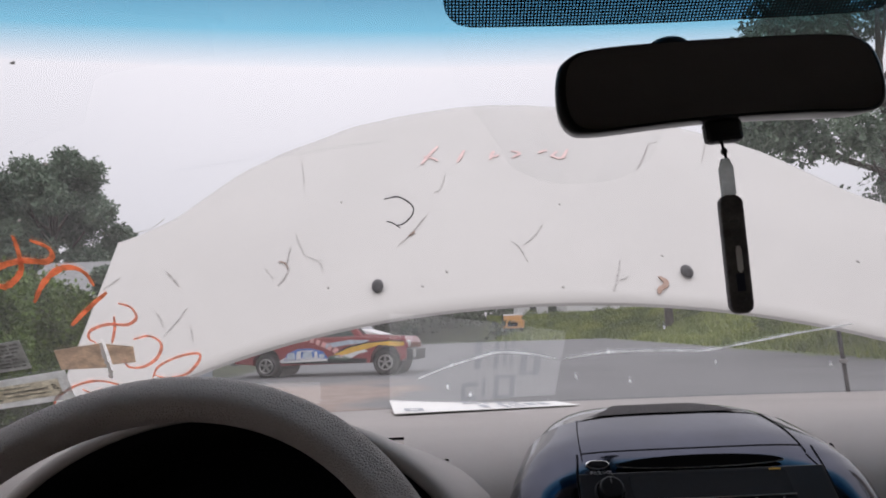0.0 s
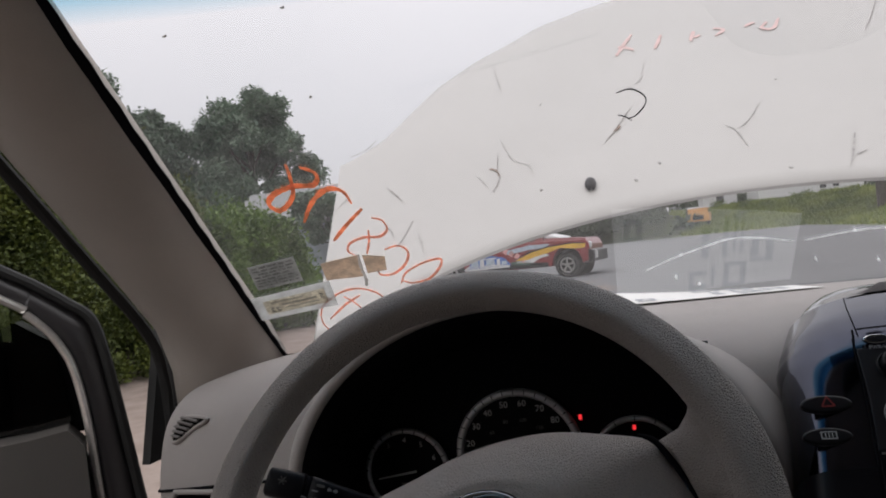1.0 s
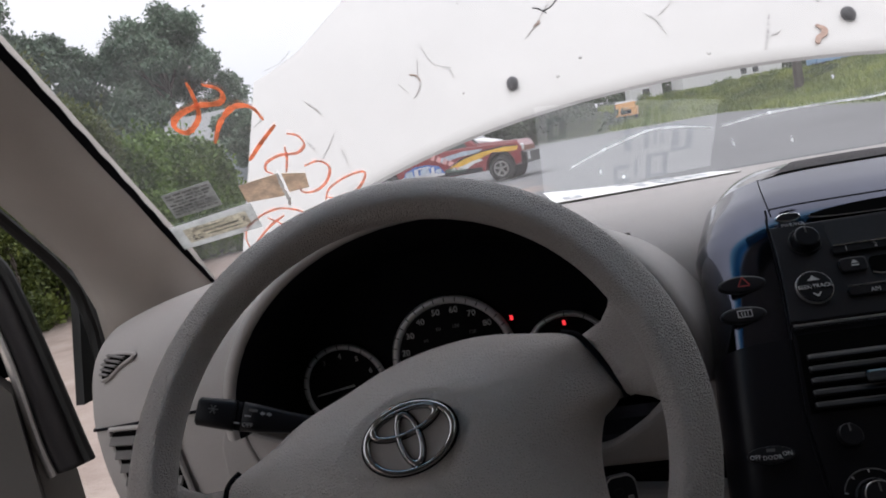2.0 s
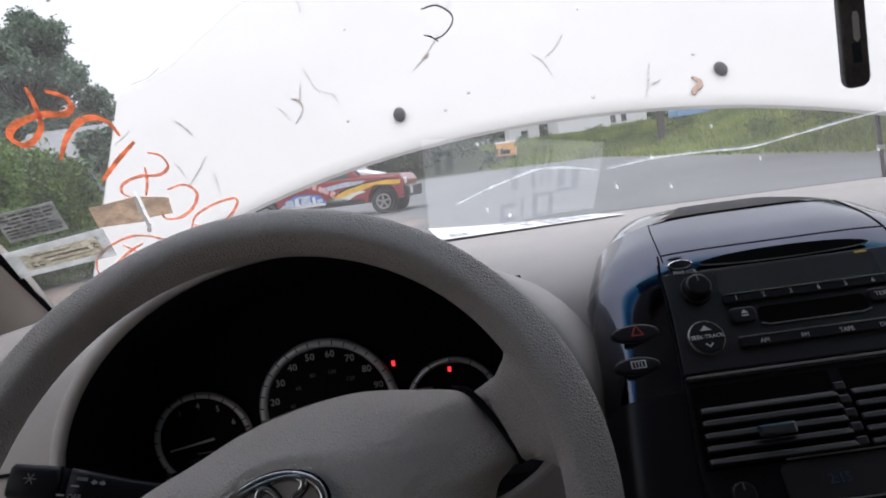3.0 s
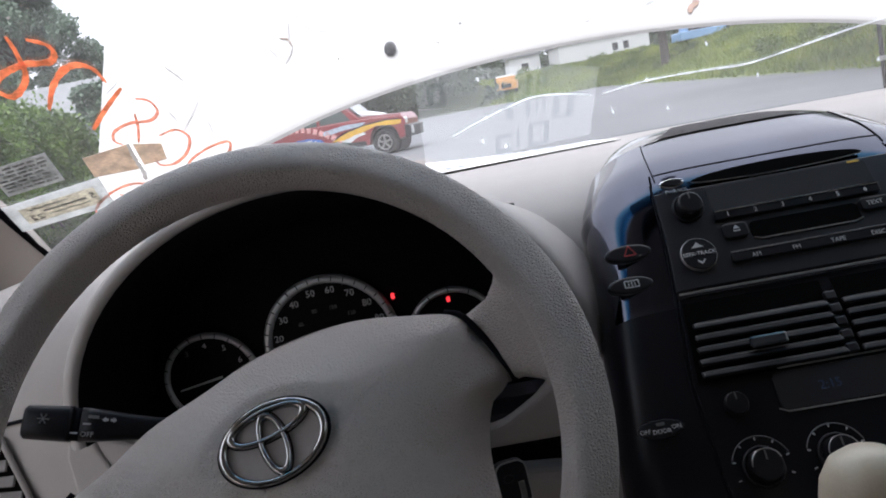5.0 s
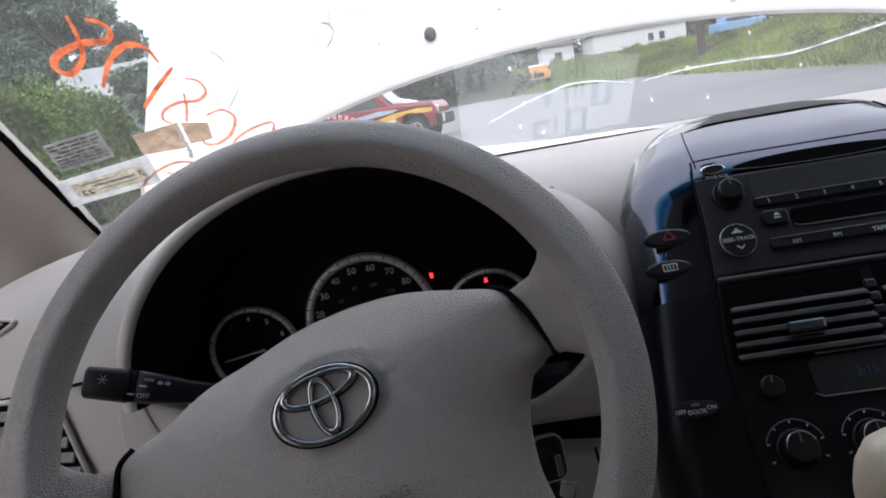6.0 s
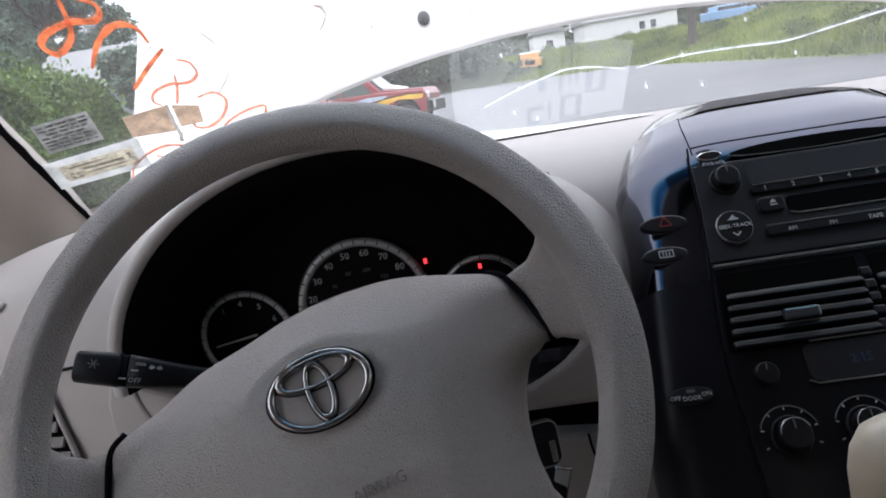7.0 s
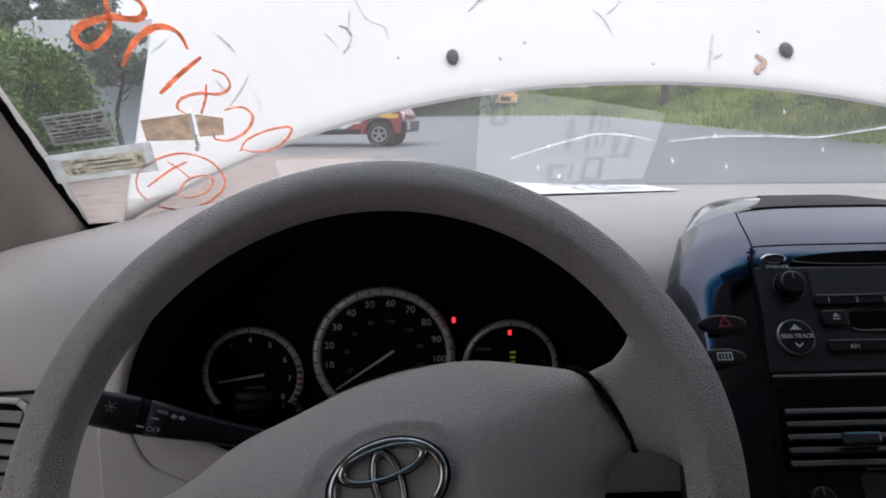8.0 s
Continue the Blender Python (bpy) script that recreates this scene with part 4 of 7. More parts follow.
for cx_, cz_ in ((-0.17, 1.535), (-0.29, 1.525), (-0.19, 1.47), (-0.245, 1.425)):
    part("dirt_speck", plate([(0.003 * math.cos(a) * (0.6 + 0.4 * math.sin(3 * a + cx_ * 50)), 0.002 * math.sin(a)) for a in (0, 0.8, 1.6, 2.4, 3.2, 4, 4.8, 5.6)], 0.0008,
                             Matrix.Translation(on_glass(cx_, cz_, -0.003)) @ pose(0, 0, 0, 56)), "insect", win, "dead insect speck")

# paint-marker strokes on the glass
writing = thing("marker_writing", "hand-drawn orange paint-marker figures on the windshield", "writing", (-0.28, 0.6, 1.16))
strokes = [
    ([(-0.261, 1.412), (-0.265, 1.400), (-0.275, 1.381), (-0.291, 1.369), (-0.306, 1.364), (-0.311, 1.373), (-0.296, 1.383), (-0.269, 1.389), (-0.247, 1.388), (-0.236, 1.394), (-0.236, 1.402), (-0.248, 1.408)], 0.0062),
    ([(-0.286, 1.347), (-0.263, 1.367), (-0.240, 1.380), (-0.224, 1.382), (-0.215, 1.376), (-0.214, 1.363)], 0.0058),
    ([(-0.205, 1.356), (-0.235, 1.339), (-0.265, 1.320)], 0.0048),
    ([(-0.200, 1.344), (-0.189, 1.339), (-0.189, 1.327), (-0.204, 1.319), (-0.225, 1.320), (-0.247, 1.314), (-0.256, 1.304), (-0.251, 1.298)], 0.0036),
    ([(-0.213, 1.329), (-0.221, 1.314), (-0.234, 1.297)], 0.0034),
    ([(-0.207, 1.301), (-0.186, 1.304), (-0.178, 1.293), (-0.193, 1.275), (-0.216, 1.264), (-0.233, 1.266), (-0.229, 1.279)], 0.0036),
    ([(-0.212, 1.248), (-0.196, 1.264), (-0.165, 1.276), (-0.139, 1.279), (-0.145, 1.267), (-0.168, 1.251), (-0.194, 1.247), (-0.208, 1.252)], 0.0034),
    ([(-0.358, 1.209), (-0.339, 1.229), (-0.304, 1.244), (-0.275, 1.247), (-0.252, 1.233), (-0.250, 1.203), (-0.278, 1.176), (-0.323, 1.160), (-0.354, 1.168), (-0.364, 1.190), (-0.357, 1.211)], 0.0036),
    ([(-0.348, 1.201), (-0.309, 1.224), (-0.281, 1.236)], 0.0032),
    ([(-0.305, 1.237), (-0.297, 1.227), (-0.291, 1.212)], 0.0030),
    ([(-0.322, 1.184), (-0.300, 1.205), (-0.280, 1.214), (-0.263, 1.211), (-0.277, 1.191), (-0.304, 1.180), (-0.318, 1.183)], 0.0030),
]
for pts, w_ in strokes:
    part("stroke", ribbon(pts, w_ * 0.84, lambda a, b, k: on_glass(a, b, -0.002 - 0.0006 * k), wob=0.35), "marker" if w_ > 0.004 else "thinmarker", writing)


def stuck(name, label, corners, mat_, lift=-0.0025, category="sticker", thick=0.0008, round_=6):
    """A flat label glued inside the glass: four corners (x, z)."""
    t = thing(name, label, category, on_glass(*corners[0], lift))
    c = [Vector((*q, 0)) for q in corners]
    if mat_ == "stickerfilm":
        for q in ((0, 1, 0, 0.22), (0, 1, 0.80, 1), (0, 0.12, 0.22, 0.80), (0.90, 1, 0.22, 0.80)):
            part("border", sheet(inner(c, *q), lift, thick, 4), mat_, t, "clear pale border")
    else:
        part("sheet", sheet(c, lift, thick), mat_, t)
    return t, c


def sheet(c, lift, thick, n=8):
    bm = bmesh.new()
    g = []
    for k in range(2):
        g.append([[bm.verts.new(on_glass(*((c[0].lerp(c[1], i / n)).lerp(c[3].lerp(c[2], i / n), j / n)).xy, lift - thick * k)) for i in range(n + 1)] for j in range(n + 1)])
    for k in range(2):
        for j in range(n):
            for i in range(n):
                bm.faces.new((g[k][j][i], g[k][j][i + 1], g[k][j + 1][i + 1], g[k][j + 1][i]))
    for i in range(n):
        bm.faces.new((g[0][0][i], g[0][0][i + 1], g[1][0][i + 1], g[1][0][i]))
        bm.faces.new((g[0][n][i], g[0][n][i + 1], g[1][n][i + 1], g[1][n][i]))
        bm.faces.new((g[0][i][0], g[0][i + 1][0], g[1][i + 1][0], g[1][i][0]))
        bm.faces.new((g[0][i][n], g[0][i + 1][n], g[1][i + 1][n], g[1][i][n]))
    bmesh.ops.recalc_face_normals(bm, faces=bm.faces)
    return bm


def inner(c, a0, a1, b0, b1):
    """A smaller quad inside a quad, by fractions across and down."""
    q = lambda a, b: c[0].lerp(c[1], a).lerp(c[3].lerp(c[2], a), b)
    return [q(a0, b0), q(a1, b0), q(a1, b1), q(a0, b1)]


st1, c1 = stuck("inspection_sticker", "grey sticker back with rows of unreadable dark print", [(-0.400, 1.296), (-0.331, 1.305), (-0.342, 1.270), (-0.412, 1.262)], "stickergrey")
rng_s = random.Random(11)
for r_ in range(7):
    a = 0.05
    while a < 0.93:
        w_ = rng_s.uniform(0.06, 0.22)
        if 0.5 < r_ < 4.5 and rng_s.random() < 0.85 or r_ in (0, 5, 6):
            part("print_bar", sheet(inner(c1, a, min(0.95, a + w_), 0.07 + 0.125 * r_, 0.135 + 0.125 * r_), -0.0036, 0.0003, 2), "stickerink", st1)
        a += w_ + 0.035
st2, c2 = stuck("registration_sticker", "pale sticker back with a tan printed panel", [(-0.433, 1.249), (-0.308, 1.265), (-0.321, 1.225), (-0.445, 1.212)], "stickerfilm")
part("printed_panel", sheet(inner(c2, 0.12, 0.90, 0.22, 0.80), -0.0025, 0.0008, 4), "stickertan", st2)
for a0, a1, b0, b1 in ((0.34, 0.78, 0.44, 0.50), (0.36, 0.80, 0.60, 0.63), (0.22, 0.62, 0.30, 0.34)):
    part("print_bar", sheet(inner(c2, a0, a1, b0, b1), -0.0042, 0.0003, 2), "stickergrey", st2)


def mirrored_text(body, c, a, b, size, parent):
    """Figures printed on a sticker's other side, seen through from behind."""
    o = on_glass(*inner(c, a, a, b, b)[0].xy, -0.0046)
    ex = (on_glass(*c[1].xy) - on_glass(*c[0].xy)).normalized()
    ey = (on_glass(*c[0].xy) - on_glass(*c[3].xy)).normalized()
    ez = ex.cross(ey).normalized()
    ey = ez.cross(ex)
    text("figure", body, size, Matrix.Translation(o) @ Matrix((-ex, ey, ez)).transposed().to_4x4(), "stickerink", parent, 0.0002)


mirrored_text("22", c2, 0.24, 0.62, 0.017, st2)
mirrored_text("5", c2, 0.85, 0.46, 0.017, st2)
stuck("tape_strip", "torn strip of brown kraft tape on the windshield", [(-0.303, 1.291), (-0.247, 1.298), (-0.258, 1.266), (-0.311, 1.266)], "tape", category="tape")
stuck("tape_strip", "torn strip of brown kraft tape on the windshield", [(-0.241, 1.297), (-0.212, 1.292), (-0.220, 1.272), (-0.249, 1.270)], "tape", category="tape")
part("loose_fibres", ribbon([(-0.245, 1.300), (-0.252, 1.280), (-0.256, 1.262), (-0.262, 1.252)], 0.005, lambda a, b, k: on_glass(a, b, -0.0042 - 0.0005 * k), wob=1.2), "paper", st2, "wisp of torn white backing")

# hood
HA = radians(38)
HU, HV, HN = Vector((1, 0, 0)), Vector((0, math.cos(HA), math.sin(HA))), Vector((0, -math.sin(HA), math.cos(HA)))
H0 = Vector((XC, 0.925, 1.39))
FRONT = [(0, 0.945), (0.1, 0.935), (0.2, 0.905), (0.29, 0.872), (0.43, 0.775), (0.565, 0.655), (0.66, 0.53), (0.715, 0.40), (0.757, 0.30), (0.815, 0.234), (0.850, 0.205)]


def hood_pt(u, v, lift=0.0):
    ridge = 0.006 * math.exp(-((abs(u) - 0.46 + 0.08 * v) / 0.05) ** 2) * min(1, max(0, v + 0.1) * 3)
    return H0 + HU * u + HV * v + HN * (lift + ridge - 0.012 * u * u)


def hood_span(u):
    a = abs(u)
    rear = max(-0.083 - 0.37 * a * a - 0.25 * a ** 4, (a - 0.814) / 0.165)
    for (p, q), (r, s) in zip(FRONT, FRONT[1:]):
        if p <= a <= r + 1e-9:
            return rear, q + (s - q) * (a - p) / (r - p)
    return rear, rear


hood = thing("car_hood", "raised white car hood spotted with insects and dirt", "car hood", tuple(hood_pt(0, -0.088)))
hb = bmesh.new()
nu, nv = 72, 26
us = [0.848 * math.sin(math.pi / 2 * (2 * i / nu - 1)) for i in range(nu + 1)]
grid = []
for lift in (0.0, -0.008):
    g = []
    for u in us:
        a, b = hood_span(u)
        g.append([])
        for j in range(nv + 1):
            e = min(j, nv - j) / nv
            rnd = -0.0012 * max(0, 1 - e * 26) if lift == 0 else 0
            g[-1].append(hb.verts.new(hood_pt(u, a + (b - a) * j / nv, lift + rnd)))
    grid.append(g)
for k in range(2):
    for i in range(nu):
        for j in range(nv):
            hb.faces.new((grid[k][i][j], grid[k][i + 1][j], grid[k][i + 1][j + 1], grid[k][i][j + 1]))
for i in range(nu):
    for j in (0, nv):
        hb.faces.new((grid[0][i][j], grid[0][i + 1][j], grid[1][i + 1][j], grid[1][i][j]))
for j in range(nv):
    for i in (0, nu):
        hb.faces.new((grid[0][i][j], grid[0][i][j + 1], grid[1][i][j + 1], grid[1][i][j]))
bmesh.ops.recalc_face_normals(hb, faces=hb.faces)
panel = part("hood_panel", hb, "paint", hood, smooth=True)
for f_ in list(panel.data.polygons)[2 * nu * nv:]:
    f_.use_smooth = False
seal = smooth_line([tuple(hood_pt(u, hood_span(u)[0] + 0.03, -0.016)) for u in (-0.74, -0.55, -0.3, 0, 0.3, 0.55, 0.74)], 8)
part("rear_seal", tube(seal, 0.006, 8), "rubber", hood, "black rubber seal")
for u, v in ((-0.292, -0.016), (0.280, -0.008)):
    q = part("washer_nozzle", ball((0.022, 0.036, 0.02), Matrix.Translation(hood_pt(u, v, 0.006)) @ pose(0, 0, 0, 38)), "black", hood, "black washer nozzle", smooth=True)


def on_hood(a, b, k):
    return hood_pt(a, b, 0.0015 + 0.0006 * k)


INSECT = [  # legs and bodies: width, material, points across and along the hood
    (0.0016, "insect", (-0.476, 0.142), (-0.473, 0.077), (-0.466, 0.055)), (0.0040, "bug", (-0.491, 0.091), (-0.476, 0.080), (-0.467, 0.057)), (0.0020, "insect", (-0.466, 0.055), (-0.478, 0.005)),
    (0.0012, "faint", (-0.515, 0.070), (-0.490, 0.026)), (0.0014, "faint", (-0.473, 0.195), (-0.443, 0.111), (-0.407, 0.086)), (0.0014, "faint", (-0.411, 0.087), (-0.403, 0.051)),
    (0.0022, "insect", (-0.199, 0.259), (-0.234, 0.178), (-0.258, 0.134)), (0.0070, "bug", (-0.226, 0.190), (-0.238, 0.170)),
    (0.0020, "faint", (0.042, 0.196), (0.017, 0.147), (-0.008, 0.116)), (0.0024, "faint", (-0.030, 0.132), (-0.015, 0.106), (-0.007, 0.053)),
    (0.0022, "faint", (-0.152, 0.464), (-0.166, 0.387), (-0.180, 0.368)), (0.0034, "faint", (0.169, 0.045), (0.147, -0.021), (0.133, -0.056)), (0.0030, "faint", (0.153, -0.022), (0.171, -0.010)),
    (0.0024, "faint", (-0.513, 0.576), (-0.501, 0.506), (-0.489, 0.451)), (0.0018, "insect", (0.378, 0.602), (0.310, 0.452)), (0.0016, "faint", (0.403, 0.603), (0.378, 0.602)),
    (0.0018, "insect", (0.528, 0.605), (0.472, 0.474)), (0.0022, "faint", (-0.797, 0.255), (-0.779, 0.301)), (0.0024, "insect", (-0.708, 0.077), (-0.667, 0.022)), (0.0018, "faint", (-0.812, 0.027), (-0.793, 0.067)),
    (0.0018, "faint", (-0.650, -0.132), (-0.632, -0.051)), (0.0018, "faint", (-0.686, -0.057), (-0.659, -0.102)), (0.0016, "faint", (-0.613, -0.101), (-0.596, -0.151)), (0.0020, "faint", (-0.832, 0.238), (-0.797, 0.255)),
]
random.seed(21)
for w_, mat_, *p in INSECT:
    p = p if len(p) > 2 else [p[0], ((p[0][0] + p[1][0]) / 2 + 0.002, (p[0][1] + p[1][1]) / 2), p[1]]
    part("insect_smear", ribbon(p, w_, on_hood, wob=0.7), mat_, hood)
for u, v, k in ((0.094, 0.289, 0.6), (-0.21, -0.014, 0.9), (0.046, -0.036, 0.9), (-0.384, -0.007, 0.6), (-0.164, 0.031, 0.8), (-0.391, 0.336, 0.7), (0.255, 0.059, 0.8), (0.615, 0.016, 0.8)):
    part("dirt_spot", ball((0.008 * k, 0.012 * k, 0.003), Matrix.Translation(hood_pt(u, v, 0.001)) @ pose(0, 0, 0, 38), 10), "insect" if k < 0.7 else "faint", hood)
part("dead_leaf", ribbon([(0.226, -0.018), (0.233, -0.034), (0.228, -0.048), (0.216, -0.058), (0.211, -0.072)], 0.0105, lambda a, b, k: hood_pt(a, b, 0.002 + 0.002 * k), wob=0.3), "deadleaf", hood, "small brown dead leaf")
# faint pink strokes, a little redder than the hood paint
SCRAWL = [[(-0.166, 0.639), (-0.188, 0.585), (-0.21, 0.528)], [(-0.203, 0.578), (-0.185, 0.565), (-0.168, 0.545)], [(-0.099, 0.605), (-0.108, 0.57), (-0.12, 0.531)], [(-0.023, 0.593), (-0.03, 0.57), (-0.037, 0.54)],
          [(-0.013, 0.567), (-0.02, 0.56), (-0.028, 0.555)], [(0.021, 0.591), (0.041, 0.573), (0.019, 0.545)], [(0.089, 0.569), (0.1, 0.58), (0.113, 0.585)], [(0.138, 0.577), (0.121, 0.548), (0.142, 0.534), (0.166, 0.587)]]
for o in SCRAWL:
    part("faint_scrawl", ribbon(o, 0.010, on_hood, wob=0.7), "pink", hood, "faint pink scrawl across the hood")
rod = thing("hood_prop_rod", "thin black rod holding up the hood", "prop rod", (0.925, 0.9, 0.98))
part("rod", tube([(0.928, 0.90, 0.97), (0.92, 0.90, 1.1), (0.910, 0.905, 1.345)], 0.0038, 10), "black", rod)
part("clip", box((0.012, 0.010, 0.008), pose(0.914, 0.90, 1.215), 0.002), "steel", rod)

# cowl and wings in front of the glass
body = thing("van_front", "white van front with a black cowl under the open hood", "van body", (XC, 1.3, 0.5))
cv = []
for i in range(25):
    x = -0.47 + 1.68 * i / 24
    y = glass_y(x, 1.125)
    for dy, dz in ((-0.03, -0.02), (0.02, -0.012), (0.10, -0.045), (0.16, -0.09), (0.16, -0.3)):
        cv.append((x, y + dy, 1.115 + dz))
part("cowl", loft([cv[i * 5:i * 5 + 5] for i in range(25)], closed=False), "black", body, "black plastic cowl")
for s_ in (-1, 1):
    wing = [[(XC + s_ * 0.80, y, z - 0.04), (XC + s_ * 0.84, y, z), (XC + s_ * 0.93, y, z - 0.03), (XC + s_ * 0.97, y, z - 0.2), (XC + s_ * 0.97, y, 0.35)] for y, z in ((0.62, 1.03), (0.9, 1.02), (1.3, 0.99), (1.65, 0.93), (1.85, 0.85))]
    part("wing", loft(wing, closed=False), "paint", body, smooth=True)
part("front_panel", box((1.6, 0.06, 0.5), pose(XC, 1.82, 0.62), 0.02), "black", body)
part("engine_tray", box((1.5, 0.9, 0.05), pose(XC, 1.3, 0.62), 0.01), "black", body)


# A pillars
def pillar(s_):
    sg = lambda x: x if s_ < 0 else 2 * XC - x
    st = [(-0.467, 0.700, 1.130, -0.575, 0.548, 1.02), (-0.466, 0.695, 1.141, -0.58, 0.546, 1.146), (-0.452, 0.617, 1.205, -0.58, 0.515, 1.215), (-0.43, 0.478, 1.30, -0.585, 0.432, 1.305),
          (-0.407, 0.336, 1.40, -0.59, 0.345, 1.395), (-0.384, 0.190, 1.502, -0.59, 0.245, 1.49), (-0.372, 0.114, 1.554, -0.585, 0.165, 1.56), (-0.36, 0.03, 1.615, -0.57, 0.06, 1.635)]
    rings = []
    for ax, ay, az, bx, by, bz in st:
        a, b = Vector((sg(ax), ay, az)), Vector((sg(bx), by, bz))
        side = (b - a)
        out = Vector((sg(-0.3) - sg(-0.5), -0.35, -0.1)).normalized()
        r = []
        for k in range(11):
            t = k / 10
            r.append(a.lerp(b, t) + out * 0.042 * math.sin(math.pi * t) ** 0.8)
        r.append(b + Vector((0, 0.035, 0.01)))
        r.append(b.lerp(a, 0.4) + Vector((0, 0.06, 0.03)))
        r.append(a + Vector((0, 0.012, 0.008)))
        rings.append(r)
    t = thing("trim", "beige moulded plastic trim on the windshield pillar", "pillar trim", tuple(rings[0][0]), "pillar trims", kind="structure")
    part("cover", loft(rings), "pillar", t, smooth=True)
    seal_ = smooth_line([tuple(r[10] + Vector((sg(-0.6) - sg(-0.58), 0.004, 0))) for r in rings], 4)
    part("door_seal", tube(seal_, 0.009, 8), "rubber", t, "black rubber door seal")


pillar(-1)
pillar(1)
jamb = thing("door_jamb_seal", "black rubber flap at the door hinge", "door seal", (-0.62, 0.55, 1.01))
part("flap", loft([[(-0.612, a, z), (-0.612, b, z), (-0.626, b, z), (-0.626, a, z)] for a, b, z in ((0.512, 0.590, 1.012), (0.54, 0.600, 1.11), (0.566, 0.612, 1.20), (0.582, 0.597, 1.235))]), "rubber", jamb)

# roof, floor and the closed sides of the cabin
roof_o = [(-0.56, 0.06), (-0.36, 0.03), (0.37, 0.10), (1.10, 0.03), (1.30, 0.06), (1.30, -2.7), (-0.56, -2.7)]
tagged(part("ceiling", plate(roof_o, 0.05, pose(0, 0, 1.63)), "headliner"), "grey cloth headliner of the van", "headliner", kind="structure")
tagged(part("floor", box((1.95, 3.4, 0.05), pose(XC, -1.0, 0.32)), "carpet"), "dark carpeted van floor", "floor", kind="structure")
tagged(part("wall_front", box((1.9, 0.04, 0.75), pose(XC, 0.68, 0.72)), "matte"), "dark firewall under the dashboard", "firewall", kind="structure")
tagged(part("wall_back", box((1.95, 0.05, 0.72), pose(XC, -2.7, 0.69)), "carpet"), "dark rear of the cabin", "cabin wall", kind="structure")
for s_ in (-1, 1):
    x = XC + s_ * 0.955
    rear = (-2.7, -0.75) if s_ < 0 else (-2.7, 0.5)
    L = rear[1] - rear[0]
    tagged(part("wall_side", box((0.05, L, 0.75), pose(x, sum(rear) / 2, 0.68)), "vinyl"), "beige lower side panel of the cabin", "side panel", kind="structure")
    for y in (rear[0] + 0.15, -0.82, rear[1] - 0.05 if s_ > 0 else -1.7):
        tagged(part("trim", box((0.06, 0.12, 0.64), pose(x, y, 1.345)), "pillar"), "beige side pillar", "pillar trim", kind="structure")

for x_, y0_, y1_ in ((XC - 0.955, -2.55, -0.88), (XC + 0.955, -2.55, -0.88)):
    q_ = thing("window_2", "dark privacy glass in the side of the van", "side window", (x_, y0_, 1.05), kind="structure")
    part("pane", box((0.005, y1_ - y0_, 0.59), pose(x_, (y0_ + y1_) / 2, 1.342)), "privacy", q_)
q_ = thing("window_4", "dark privacy glass in the rear of the van", "rear window", (XC, -2.7, 1.05), kind="structure")
part("pane", box((1.86, 0.005, 0.58), pose(XC, -2.7, 1.34)), "privacy", q_)
q_ = thing("window_3", "lightly tinted passenger side window", "side window", (XC + 0.955, -0.76, 1.05), kind="structure")
part("pane", box((0.005, 1.14, 0.59), pose(XC + 0.955, -0.185, 1.342)), "pane", q_)

# the open driver's door
DH, DD = Vector((-0.66, 0.5, 0)), Vector((-0.77, -0.64, 0))
DN = Vector((-0.64, 0.77, 0))


def door_pt(k, z, out=0.0):
    return DH + DD * k + Vector((0, 0, z)) + DN * out


door = thing("door_1", "open dark-framed driver's door with a grey inner panel", "car door", tuple(door_pt(0, 0.4)), kind="structure")
outer = [(-0.03, 0.92), (-0.024, 0.961), (-0.008, 1.087), (0.006, 1.185), (0.020, 1.24), (0.05, 1.268), (0.087, 1.297), (0.128, 1.324), (0.4, 1.50), (0.62, 1.60), (1.02, 1.60)]
inn = [(0.018, 0.92), (0.026, 0.974), (0.034, 1.095), (0.046, 1.174), (0.062, 1.214), (0.078, 1.238), (0.10, 1.262), (0.13, 1.288), (0.41, 1.46), (0.62, 1.55), (0.97, 1.55)]
so, si = smooth_line([(a, b, 0) for a, b in outer], 5), smooth_line([(a, b, 0) for a, b in inn], 5)
part("window_frame", loft([[door_pt(a.x, a.y, 0.0), door_pt(a.x, a.y, 0.07), door_pt(b.x, b.y, 0.07), door_pt(b.x, b.y, -0.008), door_pt((a.x + b.x) / 2, (a.y + b.y) / 2, -0.012)] for a, b in zip(so, si)]), "doorpaint", door, smooth=True)
part("trim_strip", tube([door_pt(q.x, q.y, -0.012) for q in si], 0.0062, 8), "brightstrip", door, "dull metal edge strip")
part("weather_strip", tube([door_pt(q.x - 0.004, q.y + 0.004, -0.004) for q in so], 0.008, 8), "rubber", door)
part("inner_panel", loft([[door_pt(k, z, o) for k, z in ((0.03, 0.45), (1.0, 0.45), (1.0, 1.06), (0.5, 1.075), (0.11, 1.083), (0.06, 1.088), (0.04, 1.06))] for o in (0.05, -0.02, -0.035)]), "doorpanel", door)
part("outer_skin", loft([[door_pt(k, z, o) for k, z in ((-0.03, 0.4), (1.02, 0.4), (1.02, 1.03), (-0.01, 1.03))] for o in (0.055, 0.085)]), "paint", door)
part("window_glass", loft([[door_pt(k, z, o) for k, z in ((0.05, 1.03), (0.96, 1.03), (0.96, 1.56), (0.62, 1.56), (0.41, 1.47), (0.13, 1.30), (0.07, 1.23))] for o in (0.03, 0.035)]), "pane", door)
part("mirror_housing", loft([[door_pt(k, z, o) for k, z in ((0.03, 1.07), (0.20, 1.08), (0.20, 1.22), (0.12, 1.25), (0.055, 1.20))] for o in (0.045, 0.07, 0.16)]), "black", door, "black outside mirror base")


